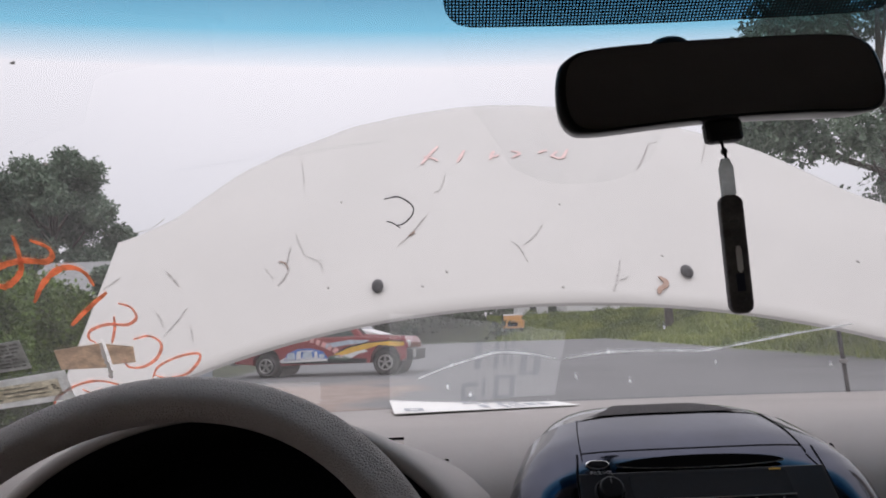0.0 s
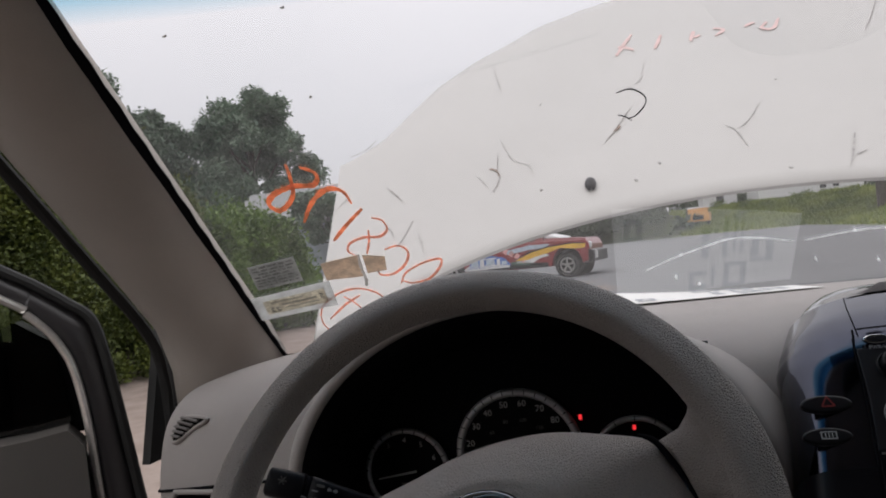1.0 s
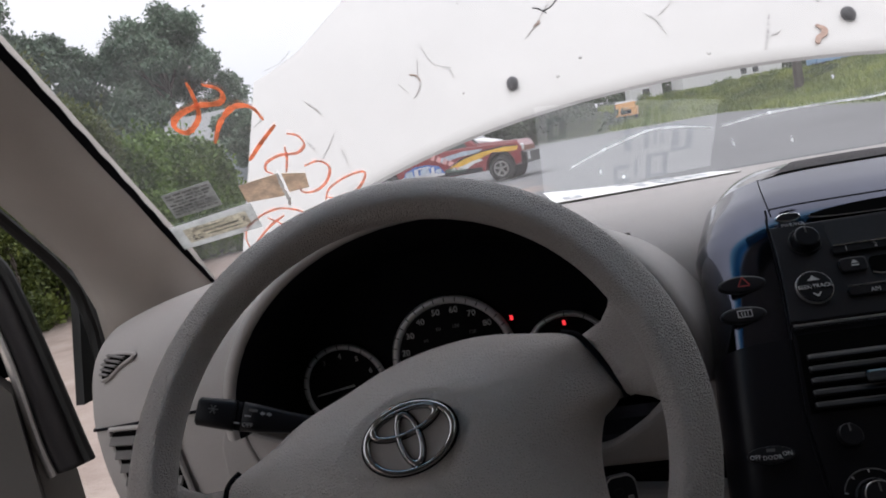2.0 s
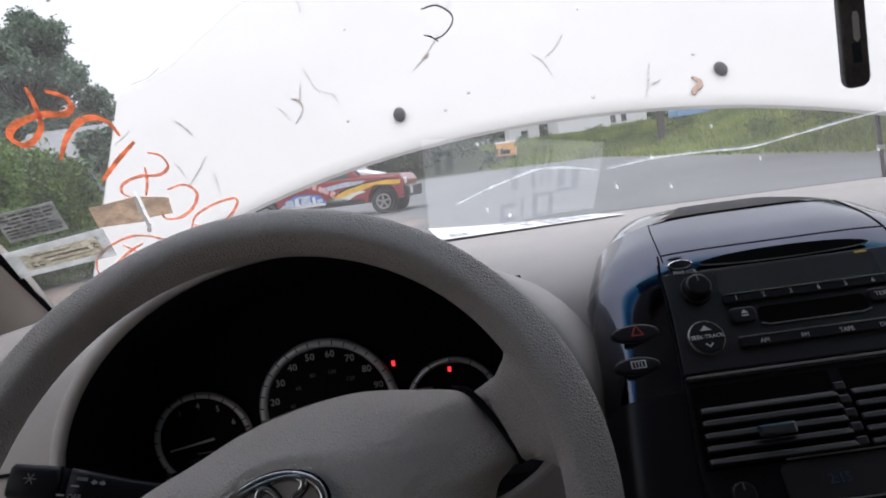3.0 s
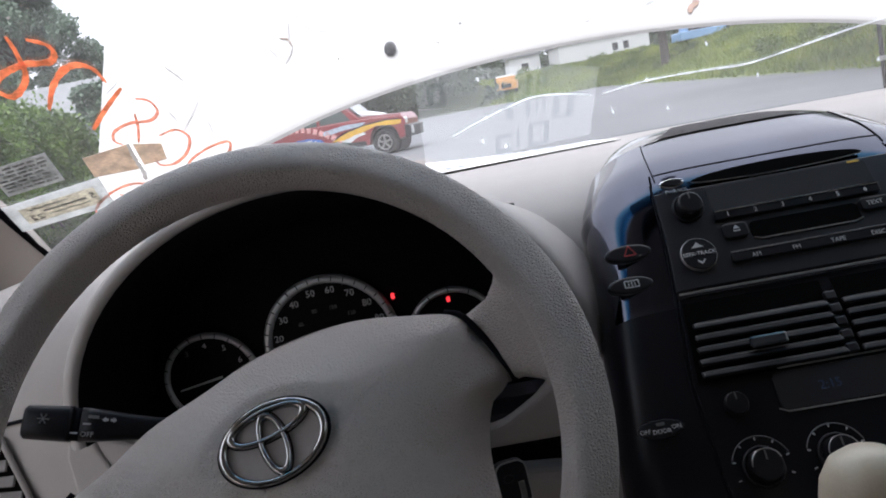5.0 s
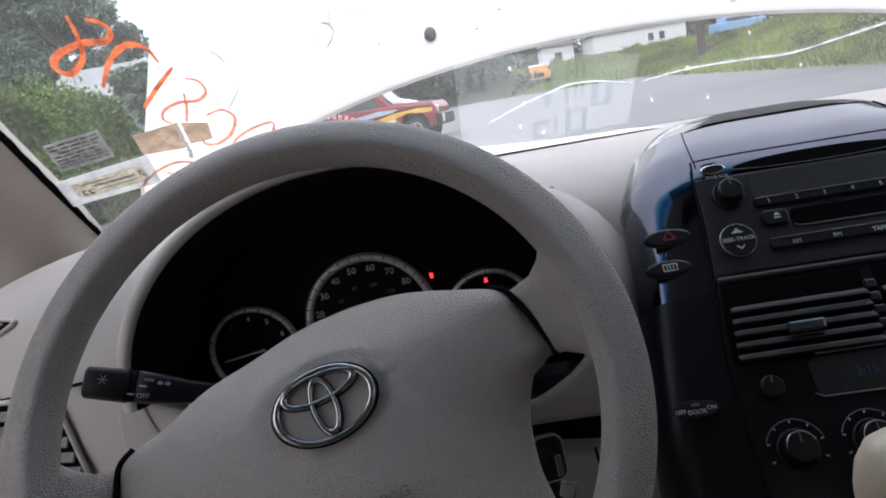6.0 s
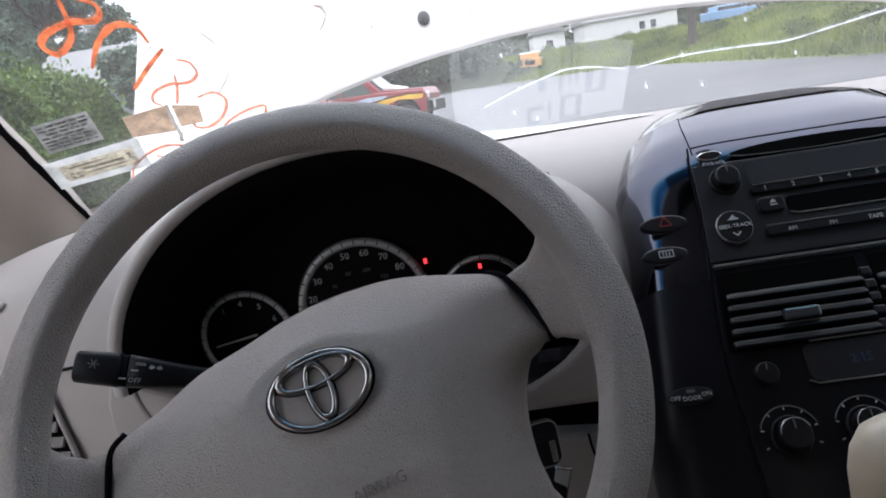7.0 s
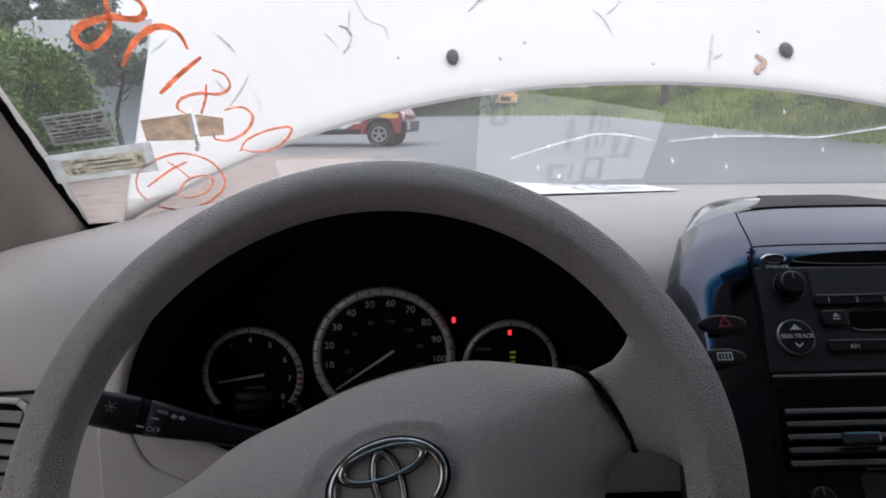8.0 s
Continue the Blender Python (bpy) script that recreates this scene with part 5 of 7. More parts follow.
# ---------------------------------------------------------------- dashboard
PROFILE = smooth_line([(y, z, 0) for y, z in ((0.80, 1.1745), (0.70, 1.177), (0.60, 1.1805), (0.50, 1.185), (0.40, 1.187), (0.335, 1.179), (0.29, 1.152), (0.268, 1.105), (0.262, 1.05), (0.268, 0.97), (0.29, 0.88), (0.35, 0.75), (0.42, 0.58))], 6)


def dash_pt(x, s):
    """A point of the dashboard's skin: x across, s along the profile from the glass down to the knees."""
    i = min(len(PROFILE) - 2, int(s))
    q = PROFILE[i].lerp(PROFILE[i + 1], s - i)
    y, z = q.x, q.y
    d = max(0, abs(x - XC) - 0.60)
    y += (1.4 * d * d + 60 * max(0, d - 0.24) ** 2 * (x < XC)) * (0 if y > 0.7 else min(1, (0.7 - y) / 0.25))
    e = max(0, abs(x - XC) - 0.5)
    z -= 0.42 * e * e * (1 if z > 1.1 else max(0, (z - 0.9) / 0.2))
    y = min(y, glass_y(x, z) - 0.003)
    return Vector((x, y, z))


dash = thing("dashboard", "grey-beige moulded dashboard with round shoulders", "dashboard", (XC, 0.3, 0.6))
xs_ = [math.sin(math.pi / 2 * (2 * i / 60 - 1)) for i in range(61)]


def dash_reach(k, s):
    """The dashboard is narrower below its shoulder on the driver's side, where the pillar comes down."""
    q = max(0, min(1, (s - 10) / 20))
    return XC + k * (0.925 - (0.06 * q * q * (3 - 2 * q) if k < 0 else 0))


pad_rows = [[dash_pt(dash_reach(k, s * 0.8), s * 0.8) for s in range(int((len(PROFILE) - 1) / 0.8) + 1)] for k in xs_]
pad_bm = loft([[Vector((p.x - 0.002, max(p.y, 0.56), p.z)) for p in pad_rows[0]]] + pad_rows, closed=False)
well = []  # the dashboard is open where the instruments and the console stand
for f_ in pad_bm.faces:
    c_ = f_.calc_center_median()
    inside = c_.y < 0.362 and ((c_.x - 0.003) / 0.214) ** 2 + ((c_.z - 1.05) / 0.166) ** 2 < 1 and c_.z > 0.983
    if inside or c_.y < 0.318 and ((((c_.x - 0.003) / 0.222) ** 2 + ((c_.z - 1.05) / 0.18) ** 2 < 1 and c_.z > 0.983) or (abs(c_.x - 0.405) < 0.14 and c_.z < 1.17)):
        well.append(f_)
bmesh.ops.delete(pad_bm, geom=well, context="FACES")
part("dash_pad", pad_bm, "vinyl", dash, smooth=True)
seam_pts = [dash_pt(x, 46.4) for x in [XC - 0.864 + 0.010 * i for i in range(24)]]
part("panel_gap", tube([p + Vector((-0.001, -0.0015, 0)) for p in seam_pts], 0.0018, 6), "matte", dash)


def dash_frame(x, s):
    p = dash_pt(x, s)
    ex = (dash_pt(x + 0.01, s) - dash_pt(x - 0.01, s)).normalized()
    ey = (dash_pt(x, s - 0.5) - dash_pt(x, s + 0.5)).normalized()
    ez = ex.cross(ey).normalized()
    ey = ez.cross(ex)
    return Matrix.Translation(p) @ Matrix((ex, ey, ez)).transposed().to_4x4()


def vent(name, label, m, outline, n_slats, lo, hi, wfun, rim=0.004):
    """An air vent: flat black plate for the shade of a well, moulded rim, slats."""
    t = thing(name, label, "air vent", tuple(m.translation))
    part("well", plate([(x * 0.94, y * 0.94) for x, y in outline], 0.0025, m), "slot", t)
    ob = [Vector((x, y, 0)) for x, y in outline]
    part("rim", tube([m @ (q + Vector((0, 0, 0.001))) for q in smooth_line(ob, 4, True)], rim, 8, True), "vinyl", t, smooth=True)
    for i in range(n_slats):
        y = lo + (hi - lo) * (i + 0.5) / n_slats
        a, b = wfun(y)
        part("slat", box((b - a, (hi - lo) / n_slats * 0.62, 0.003), m @ pose((a + b) / 2, y, 0.005, -35), 0.001), "ventshade", t)
    return t


mu = dash_frame(-0.410, 38) @ pose(0, 0, 0, 0, 0, -14) @ Matrix.Diagonal((1.0, 0.72, 1, 1))
vent("side_vent", "small grey slatted vent on the dashboard shoulder", mu, [(-0.030, -0.026), (-0.012, -0.020), (0.012, 0.002), (0.036, 0.018), (0.034, 0.024), (-0.006, 0.020), (-0.026, 0.010), (-0.034, -0.012)], 5, -0.02, 0.02,
     lambda y: (-0.03 + max(0, y) * 0.6, -0.012 + (y + 0.02) * 1.0), 0.0025)
ml = dash_frame(-0.373, 51.4)
vent("side_vent", "grey slatted air vent at the end of the dashboard", ml, rounded(0.110, 0.096, 0.012, 3), 5, -0.043, 0.043, lambda y: (-0.052, 0.052), 0.003)
mr_ = dash_frame(2 * XC + 0.372, 52)
vent("side_vent", "grey slatted air vent at the end of the dashboard", mr_, rounded(0.128, 0.094, 0.012, 3), 5, -0.042, 0.042, lambda y: (-0.060, 0.060), 0.005)

# papers lying under the glass
def paper(name, label, x0, x1, y0, y1, skew, curl, slant, bars, prop=0.0):
    def top(a, b):
        x = x0 + (x1 - x0) * a + skew * b
        y = y0 + slant * a + (y1 - y0 - slant * a) * b
        z = 1.1745
        for i in range(len(PROFILE) - 1):
            if PROFILE[i + 1].x <= y <= PROFILE[i].x:
                z = PROFILE[i].lerp(PROFILE[i + 1], (PROFILE[i].x - y) / (PROFILE[i].x - PROFILE[i + 1].x)).y
        return Vector((x, y, z + 0.002 + curl * (1 - b) ** 3 * (1 - 0.75 * a) + prop * b * (1 - a) ** 2))
    t = thing(name, label, "paper", tuple(top(0, 0)))
    n = 12
    rows = [[top(i / n, j / n) for i in range(n + 1)] for j in range(n + 1)]
    bm = bmesh.new()
    up = [[bm.verts.new(p) for p in r] for r in rows]
    dn = [[bm.verts.new(p - Vector((0, 0, 0.0008))) for p in r] for r in rows]
    for g in (up, dn):
        for j in range(n):
            for i in range(n):
                bm.faces.new((g[j][i], g[j][i + 1], g[j + 1][i + 1], g[j + 1][i]))
    for i in range(n):
        for a, b in (((0, i), (0, i + 1)), ((n, i), (n, i + 1)), ((i, 0), (i + 1, 0)), ((i, n), (i + 1, n))):
            bm.faces.new((up[a[0]][a[1]], up[b[0]][b[1]], dn[b[0]][b[1]], dn[a[0]][a[1]]))
    bmesh.ops.recalc_face_normals(bm, faces=bm.faces)
    part("sheet", bm, "paper", t)
    for a0, a1, b0, b1 in bars:
        q = bmesh.new()
        k = 4
        g = [[q.verts.new(top(a0 + (a1 - a0) * i / k, b0 + (b1 - b0) * j / k) + Vector((0, 0, 0.0008))) for i in range(k + 1)] for j in range(k + 1)]
        for j in range(k):
            for i in range(k):
                q.faces.new((g[j][i], g[j][i + 1], g[j + 1][i + 1], g[j + 1][i]))
        r = bmesh.ops.extrude_face_region(q, geom=list(q.faces))
        bmesh.ops.translate(q, verts=[v for v in r["geom"] if isinstance(v, bmesh.types.BMVert)], vec=(0, 0, 0.0003))
        part("print_bar", q, "softink", t)


paper("paper_sheet", "white printed sheet lying on the dashboard under the glass", 0.121, 0.388, 0.606, 0.772, -0.018, 0.002, 0.056,
      [(0.425, 0.525, 0.76, 0.81), (0.425, 0.45, 0.81, 0.93), (0.425, 0.525, 0.93, 0.98), (0.62, 0.745, 0.68, 0.72), (0.62, 0.65, 0.72, 0.95), (0.715, 0.745, 0.72, 0.95), (0.62, 0.745, 0.95, 0.99),
       (0.49, 0.53, 0.23, 0.60), (0.605, 0.63, 0.09, 0.60), (0.66, 0.675, 0.1, 0.55), (0.70, 0.715, 0.1, 0.55), (0.76, 0.80, 0.30, 0.62), (0.84, 0.88, 0.34, 0.66), (0.76, 0.88, 0.64, 0.68),
       (0.06, 0.16, 0.12, 0.16), (0.06, 0.09, 0.16, 0.30), (0.13, 0.16, 0.16, 0.30), (0.06, 0.16, 0.30, 0.34), (0.55, 0.57, 0.72, 0.95)], 0.012)
paper("paper_slip", "small white paper slip lying on the dashboard", -0.178, 0.003, 0.664, 0.738, -0.004, 0.0, 0.04, [(0.2, 0.8, 0.48, 0.52)])

# ---------------------------------------------------------------- instrument binnacle
GX, GY = 0.003, 0.335


def arch_ring(y, a, b, zc, n=36, lo=-2):
    return [(GX + a * math.cos(radians(t)), y, zc + b * math.sin(radians(t))) for t in [lo + (180 - 2 * lo) * i / n for i in range(n + 1)]]


binn = thing("instrument_cluster", "dark instrument cluster with three silver-ringed gauges", "instrument cluster", (GX, GY, 0.95))
part("visor", loft([arch_ring(0.335, 0.214, 0.158, 1.045), arch_ring(0.26, 0.206, 0.163, 1.05), arch_ring(0.228, 0.2065, 0.167, 1.05), arch_ring(0.210, 0.2135, 0.1745, 1.05), arch_ring(0.202, 0.2185, 0.180, 1.05), arch_ring(0.203, 0.225, 0.1855, 1.05), arch_ring(0.212, 0.232, 0.187, 1.05),
                    arch_ring(0.24, 0.245, 0.180, 1.05), arch_ring(0.30, 0.275, 0.160, 1.05), arch_ring(0.37, 0.31, 0.135, 1.05), arch_ring(0.47, 0.35, 0.105, 1.05)], closed=False), "vinyl", binn, "grey-beige hooded visor", smooth=True)
part("inner_shroud", loft([arch_ring(0.2050, 0.2150, 0.1760, 1.05), arch_ring(0.211, 0.2105, 0.1715, 1.05), arch_ring(0.228, 0.2040, 0.1645, 1.05), arch_ring(0.26, 0.2030, 0.1605, 1.05), arch_ring(0.312, 0.204, 0.147, 1.045), arch_ring(0.345, 0.208, 0.136, 1.045)], closed=False), "matte", binn, "black inner shroud", smooth=True)
part("face", plate([(x, z) for x, y, z in arch_ring(0, 0.225, 0.17, 0, lo=-28)], 0.004, pose(GX * 0, GY + 0.012, 1.045, 90)), "matte", binn)
part("lower_bezel", box((0.43, 0.09, 0.045), pose(GX, 0.30, 0.992), 0.015), "gloss", binn, "dark lower bezel")


def dial(cx, cz, r, name, label, n_ticks, a0, a1):
    m = pose(cx, GY + 0.004, cz, 90)
    g = part(name, cyl(r * 0.98, 0.004, m, 56), "dial", binn, label)
    part("bezel_ring", ring(r, r * 0.875, 0.006, m, 72), "ring", g, smooth=True)
    for i in range(n_ticks + 1):
        a = radians(a0 + (a1 - a0) * i / n_ticks)
        part("tick", box((0.001, 0.0045, 0.0006), m @ pose(r * 0.95 * math.cos(a), r * 0.95 * math.sin(a), 0.0066, 0, 0, math.degrees(a) - 90)), "matte", g)
    return g, m


def needle(g, m, a, l, back=0.012):
    d = radians(a)
    part("needle", loft([[m @ Vector((c * math.cos(d) - s * math.sin(d), c * math.sin(d) + s * math.cos(d), z)) for s, z in ((-w, 0.006), (w, 0.006), (w, 0.0075), (-w, 0.0075))] for c, w in ((-back, 0.0012), (l, 0.0006))]), "mark", g, "pale needle")


tach, tm = dial(-0.143, 1.041, 0.050, "rev_counter", "small rev counter", 16, 225, -45)
for i in range(9):
    a = radians(218 - i * 256 / 8)
    if i in (3, 4, 5, 6, 7, 8):
        text("figure", str(i), 0.0085, tm @ pose(0.0365 * math.cos(a), 0.0365 * math.sin(a), 0.004), "dim" if i < 4 else "mark", tach)
needle(tach, tm, 189, 0.034)
for i in range(7):
    a = radians(12 - i * 7.5)
    part("red_zone", box((0.0025, 0.005, 0.0006), tm @ pose(0.0475 * math.cos(a), 0.0475 * math.sin(a), 0.0068, 0, 0, math.degrees(a) - 90)), "redmark", tach)
part("trip_display", box((0.036, 0.010, 0.001), tm @ pose(0, -0.022, 0.004)), "lcd", tach)
part("caption_bar", box((0.020, 0.0018, 0.0004), tm @ pose(0.002, -0.012, 0.0045)), "dim", tach)
speed, sm = dial(-0.013, 1.058, 0.0705, "speedometer", "large speedometer", 26, 225, -45)
for i in range(11):
    a = radians(188 - (i - 1) * 21.3)
    if i >= 1:
        text("figure", str(i * 10), 0.0098, sm @ pose(0.0545 * math.cos(a), 0.0545 * math.sin(a), 0.004), "mark", speed)
for i, v_ in enumerate((20, 40, 60, 80, 100, 120, 140, 160)):
    a = radians(202 - i * 31)
    text("figure", str(v_), 0.0058, sm @ pose(0.0365 * math.cos(a), 0.0365 * math.sin(a), 0.004), "dim", speed)
needle(speed, sm, 214, 0.058)
part("caption_bar", box((0.014, 0.0022, 0.0004), sm @ pose(0.0, -0.030, 0.0045)), "dim", speed)
fuel, fm = dial(0.112, 1.045, 0.0475, "fuel_gauge", "small fuel and temperature gauge", 10, 225, -45)
text("figure", "F", 0.008, fm @ pose(-0.034, 0.005, 0.004), "dim", fuel)
text("figure", "H", 0.008, fm @ pose(0.032, 0.005, 0.004), "dim", fuel)
part("fuel_bar", box((0.014, 0.003, 0.0005), fm @ pose(-0.027, 0.019, 0.0045), 0.0001), "dim", fuel)
part("needle", box((0.024, 0.0016, 0.001), fm @ pose(-0.022, -0.006, 0.006, 0, 0, 14)), "mark", fuel, "pale needle")
part("needle", box((0.024, 0.0016, 0.001), fm @ pose(0.026, -0.004, 0.006)), "mark", fuel, "pale needle")
part("warning_lamp", box((0.0034, 0.0052, 0.001), fm @ pose(-0.001, 0.0355, 0.0045), 0.0004), "redglow", fuel, "lit red warning lamp")
for k in range(3):
    part("gear_mark", box((0.006 - k * 0.0006, 0.0022, 0.0005), fm @ pose(0.002, 0.015 - 0.005 * k, 0.0045)), "greenglow", fuel, "dim yellow-green gear mark")
part("warning_lamp", box((0.0036, 0.0056, 0.001), pose(0.0562, GY + 0.002, 1.0935, 90), 0.0004), "redglow", binn, "lit red warning lamp")

# ---------------------------------------------------------------- steering wheel
TW = radians(30.9)
wu, wv_, wn_ = Vector((1, 0, 0)), Vector((0, math.sin(TW), math.cos(TW))), Vector((0, -math.cos(TW), math.sin(TW)))
WC = Vector((0.005, 0.008, 1.10))
W0 = Matrix.Translation(WC) @ Matrix((wu, wv_, wn_)).transposed().to_4x4()
WM = W0 @ pose(0, 0, 0, 0, 0, 16.3)
wheel = thing("steering_wheel", "grey-beige leather-grained steering wheel turned off centre", "steering wheel", tuple(WC))
R, NR = 0.178, 128
rim_rings = []
for i in range(NR):
    a = 2 * math.pi * i / NR
    grip = 1 + 0.06 * math.exp(-(min(abs(a - 0.05), abs(a - 2 * math.pi - 0.05)) / 0.25) ** 2) + 0.06 * math.exp(-((a - math.pi + 0.05) / 0.25) ** 2)
    c = Vector((R * math.cos(a), 0.1752 * math.sin(a), 0))
    o = Vector((math.cos(a), math.sin(a), 0))
    side_ = 0.25 + 0.75 * abs(math.cos(a)) ** 0.8
    section = []
    for t in (2 * math.pi * j / 36 for j in range(36)):
        k = 1 + side_ * (0.13 * math.exp(-((t - 2.05) / 0.24) ** 2) - 0.11 * math.exp(-((t - 1.25) / 0.36) ** 2) + 0.07 * math.exp(-((t - 0.45) / 0.25) ** 2))
        section.append(WM @ (c + o * 0.0148 * grip * k * math.cos(t) + Vector((0, 0, 0.0158 * grip * k * math.sin(t)))))
    rim_rings.append(section)
rim_rings.append(rim_rings[0])
rb = loft(rim_rings, caps=False)
bmesh.ops.remove_doubles(rb, verts=rb.verts, dist=1e-6)
part("rim", rb, "leather", wheel, smooth=True)
half = [(0.0, 0.062), (0.035, 0.062), (0.07, 0.056), (0.10, 0.044), (0.131, 0.0275), (0.136, 0.008), (0.142, -0.018), (0.126, -0.028), (0.113, -0.050), (0.106, -0.078), (0.105, -0.105), (0.095, -0.122), (0.05, -0.135), (0.0, -0.138)]
pad_o = [Vector((x, y, 0)) for x, y in half] + [Vector((-x, y - (0.006 if y > 0.03 else 0), 0)) for x, y in half[-2:0:-1]]
pad_s = smooth_line(pad_o, 5, True)
def pad_lift(sc):
    """The cover's crown: height over the wheel's plane at a share sc of its outline."""
    knots = ((0.0, 0.0095), (0.25, 0.0085), (0.40, 0.0062), (0.55, 0.0025), (0.68, -0.0020), (0.80, -0.0075), (0.88, -0.0120), (0.94, -0.0158), (0.975, -0.0186), (1.0, -0.023))
    for (a0, z0), (a1, z1) in zip(knots, knots[1:]):
        if sc <= a1:
            return z0 + (z1 - z0) * (sc - a0) / (a1 - a0)
    return knots[-1][1]


def pad_dish(x, y):
    """A shallow oval hollow round the emblem."""
    q = math.hypot((x - 0.0062) / 0.0322, (y - 0.0018) / 0.0225)
    k = min(1, max(0, (1.42 - q) / 0.34))
    return -0.0024 * k * k * (3 - 2 * k) - 0.009 * (max(0, y - 0.014) / 0.048) ** 1.5


pad_rings = [[WM @ Vector((p.x * s_, p.y * s_, z_)) for p in pad_s] for s_, z_ in ((0.985, -0.050), (1.0, -0.030))]
shares = [0.995, 0.975, 0.93, 0.88, 0.82, 0.76, 0.70] + [0.66 - 0.02 * i for i in range(32)]
spots = np.array([(p.x * s_, p.y * s_, pad_lift(s_), s_ * (0.06 if s_ > 0.68 else 0.02)) for s_ in shares for p in pad_s])


def pad_soft(x, y, s_):
    """The crown's height, rounded off so that the outline's corners leave no ridges on it."""
    w = spots[:, 3] * np.exp(-((spots[:, 0] - x) ** 2 + (spots[:, 1] - y) ** 2) / (2 * 0.016 ** 2))
    k = min(1, max(0, (s_ - 0.66) / 0.28))
    k = k * k * (3 - 2 * k)
    return pad_lift(s_) * k + float((w * spots[:, 2]).sum() / w.sum()) * (1 - k)


for s_ in shares:
    pad_rings.append([WM @ Vector((p.x * s_, p.y * s_, pad_soft(p.x * s_, p.y * s_, s_) + pad_dish(p.x * s_, p.y * s_))) for p in pad_s])
part("airbag_cover", loft(pad_rings), "pad", wheel, "grained airbag cover", smooth=True)
for s_ in (-1, 1):
    rings = []
    for x, c_, hw, t0, t1 in ((0.120, 0.004, 0.023, -0.050, -0.024), (0.137, 0.004, 0.0245, -0.048, -0.0215), (0.150, 0.003, 0.0265, -0.038, -0.012), (0.158, 0.002, 0.033, -0.028, -0.003), (0.166, 0.001, 0.046, -0.016, 0.007), (0.174, 0.001, 0.066, -0.010, 0.010)):
        rg = []
        for j in range(20):
            a = 2 * math.pi * j / 20
            rx = abs(math.cos(a)) ** 0.7 * math.copysign(1, math.cos(a))
            rz = abs(math.sin(a)) ** 0.7 * math.copysign(1, math.sin(a))
            rg.append(WM @ Vector((s_ * x, c_ + hw * rx, (t0 + t1) / 2 + (t1 - t0) / 2 * rz)))
        rings.append(rg)
    part("spoke", loft(rings), "leather", wheel, smooth=True)
    gap = smooth_line([WM @ Vector((s_ * x, y, l)) for x, y, l in ((0.124, 0.034, -0.027), (0.132, 0.026, -0.0215), (0.138, 0.008, -0.0195), (0.143, -0.014, -0.021), (0.144, -0.022, -0.027))], 6)
    part("seam", tube(gap, 0.0022, 8), "matte", wheel, "dark gap beside the airbag cover")
    low = []
    for t in range(7):
        k = t / 6
        c = Vector((s_ * (0.085 + 0.02 * k), -0.09 - 0.055 * k, -0.034 + 0.030 * k))
        low.append([WM @ (c + Vector((0.017 * math.cos(a), 0, 0.009 * math.sin(a)))) for a in (2 * math.pi * j / 12 for j in range(12))])
    part("lower_spoke", loft(low), "leather", wheel, smooth=True)
em = WM @ pose(0.0062, 0.0018, 0.0066) @ Matrix.Diagonal((0.915, 0.90, 1, 1))
emblem = part("emblem_plate", plate(ellipse(0.0345, 0.0245, 56), 0.0005, em), "smoothplate", wheel)
part("emblem_gap", ring(0.0362, 0.0325, 0.0006, em, 72, 0.705), "matte", emblem, "dark recess round the emblem", smooth=True)
part("emblem_ring", ring(0.0347, 0.0292, 0.0042, em, 72, 0.705), "cabinchrome", emblem, "chrome oval ring", smooth=True)


def oval(cx, cy, a, b, w_a, w_b, depth, n=56):
    """An oval band whose width differs along and across."""
    rings = []
    for fr, z in ((0, 0), (0.0, depth * 0.4), (0.12, depth * 0.75), (0.3, depth * 0.95), (0.5, depth), (0.7, depth * 0.95), (0.88, depth * 0.75), (1, depth * 0.4), (1, 0)):
        rings.append([em @ Vector((cx + (a - w_a * fr) * math.cos(t), cy + (b - w_b * fr) * math.sin(t), z)) for t in (2 * math.pi * i / n for i in range(n))])
    return loft(rings, caps=False)


for q_ in ((0, 0.0112, 0.0278, 0.0114, 0.0078, 0.0052), (0, -0.0008, 0.0104, 0.0215, 0.0054, 0.0070)):
    part("oval_recess", oval(*q_, 0.0009), "matte", emblem, "dark groove round the oval", smooth=True)
part("emblem_oval", oval(0, 0.0112, 0.0268, 0.0104, 0.0062, 0.0038, 0.0046), "cabinchrome", emblem, "chrome cross oval", smooth=True)
part("emblem_oval", oval(0, -0.0008, 0.0094, 0.0205, 0.0040, 0.0054, 0.0044), "cabinchrome", emblem, "chrome upright oval", smooth=True)
text("airbag_text", "AIRBAG", 0.0092, WM @ pose(0.018, -0.0610, 0.0058, 4, 0, 0), "pad_dark", wheel, 0.0003)

# column, stalk and key
col = thing("steering_column", "grey-beige steering column cover", "steering column", (0.005, 0.2, 0.95))
axis = -wn_
rings = []
for d, a, b in ((0.055, 0.05, 0.045), (0.075, 0.066, 0.054), (0.14, 0.078, 0.060), (0.24, 0.088, 0.066), (0.32, 0.092, 0.072)):
    c = WC + axis * d + Vector((0.0, 0, -0.004))
    rings.append([c + wu * a * math.cos(t) + wv_ * b * math.sin(t) for t in (2 * math.pi * i / 32 for i in range(32))])
part("shroud", loft(rings), "vinyl", col, smooth=True)
stalk = thing("turn_signal_stalk", "black light and indicator stalk with white symbols", "stalk", (-0.06, 0.13, 1.07))
s0, s1 = Vector((-0.189, 0.104, 1.110)), Vector((-0.04, 0.150, 1.050))
sd = (s1 - s0).normalized()
sx = sd
sz = Vector((0, -0.86, 0.51))
sz = (sz - sd * sz.dot(sd)).normalized()
sy = sz.cross(sx)
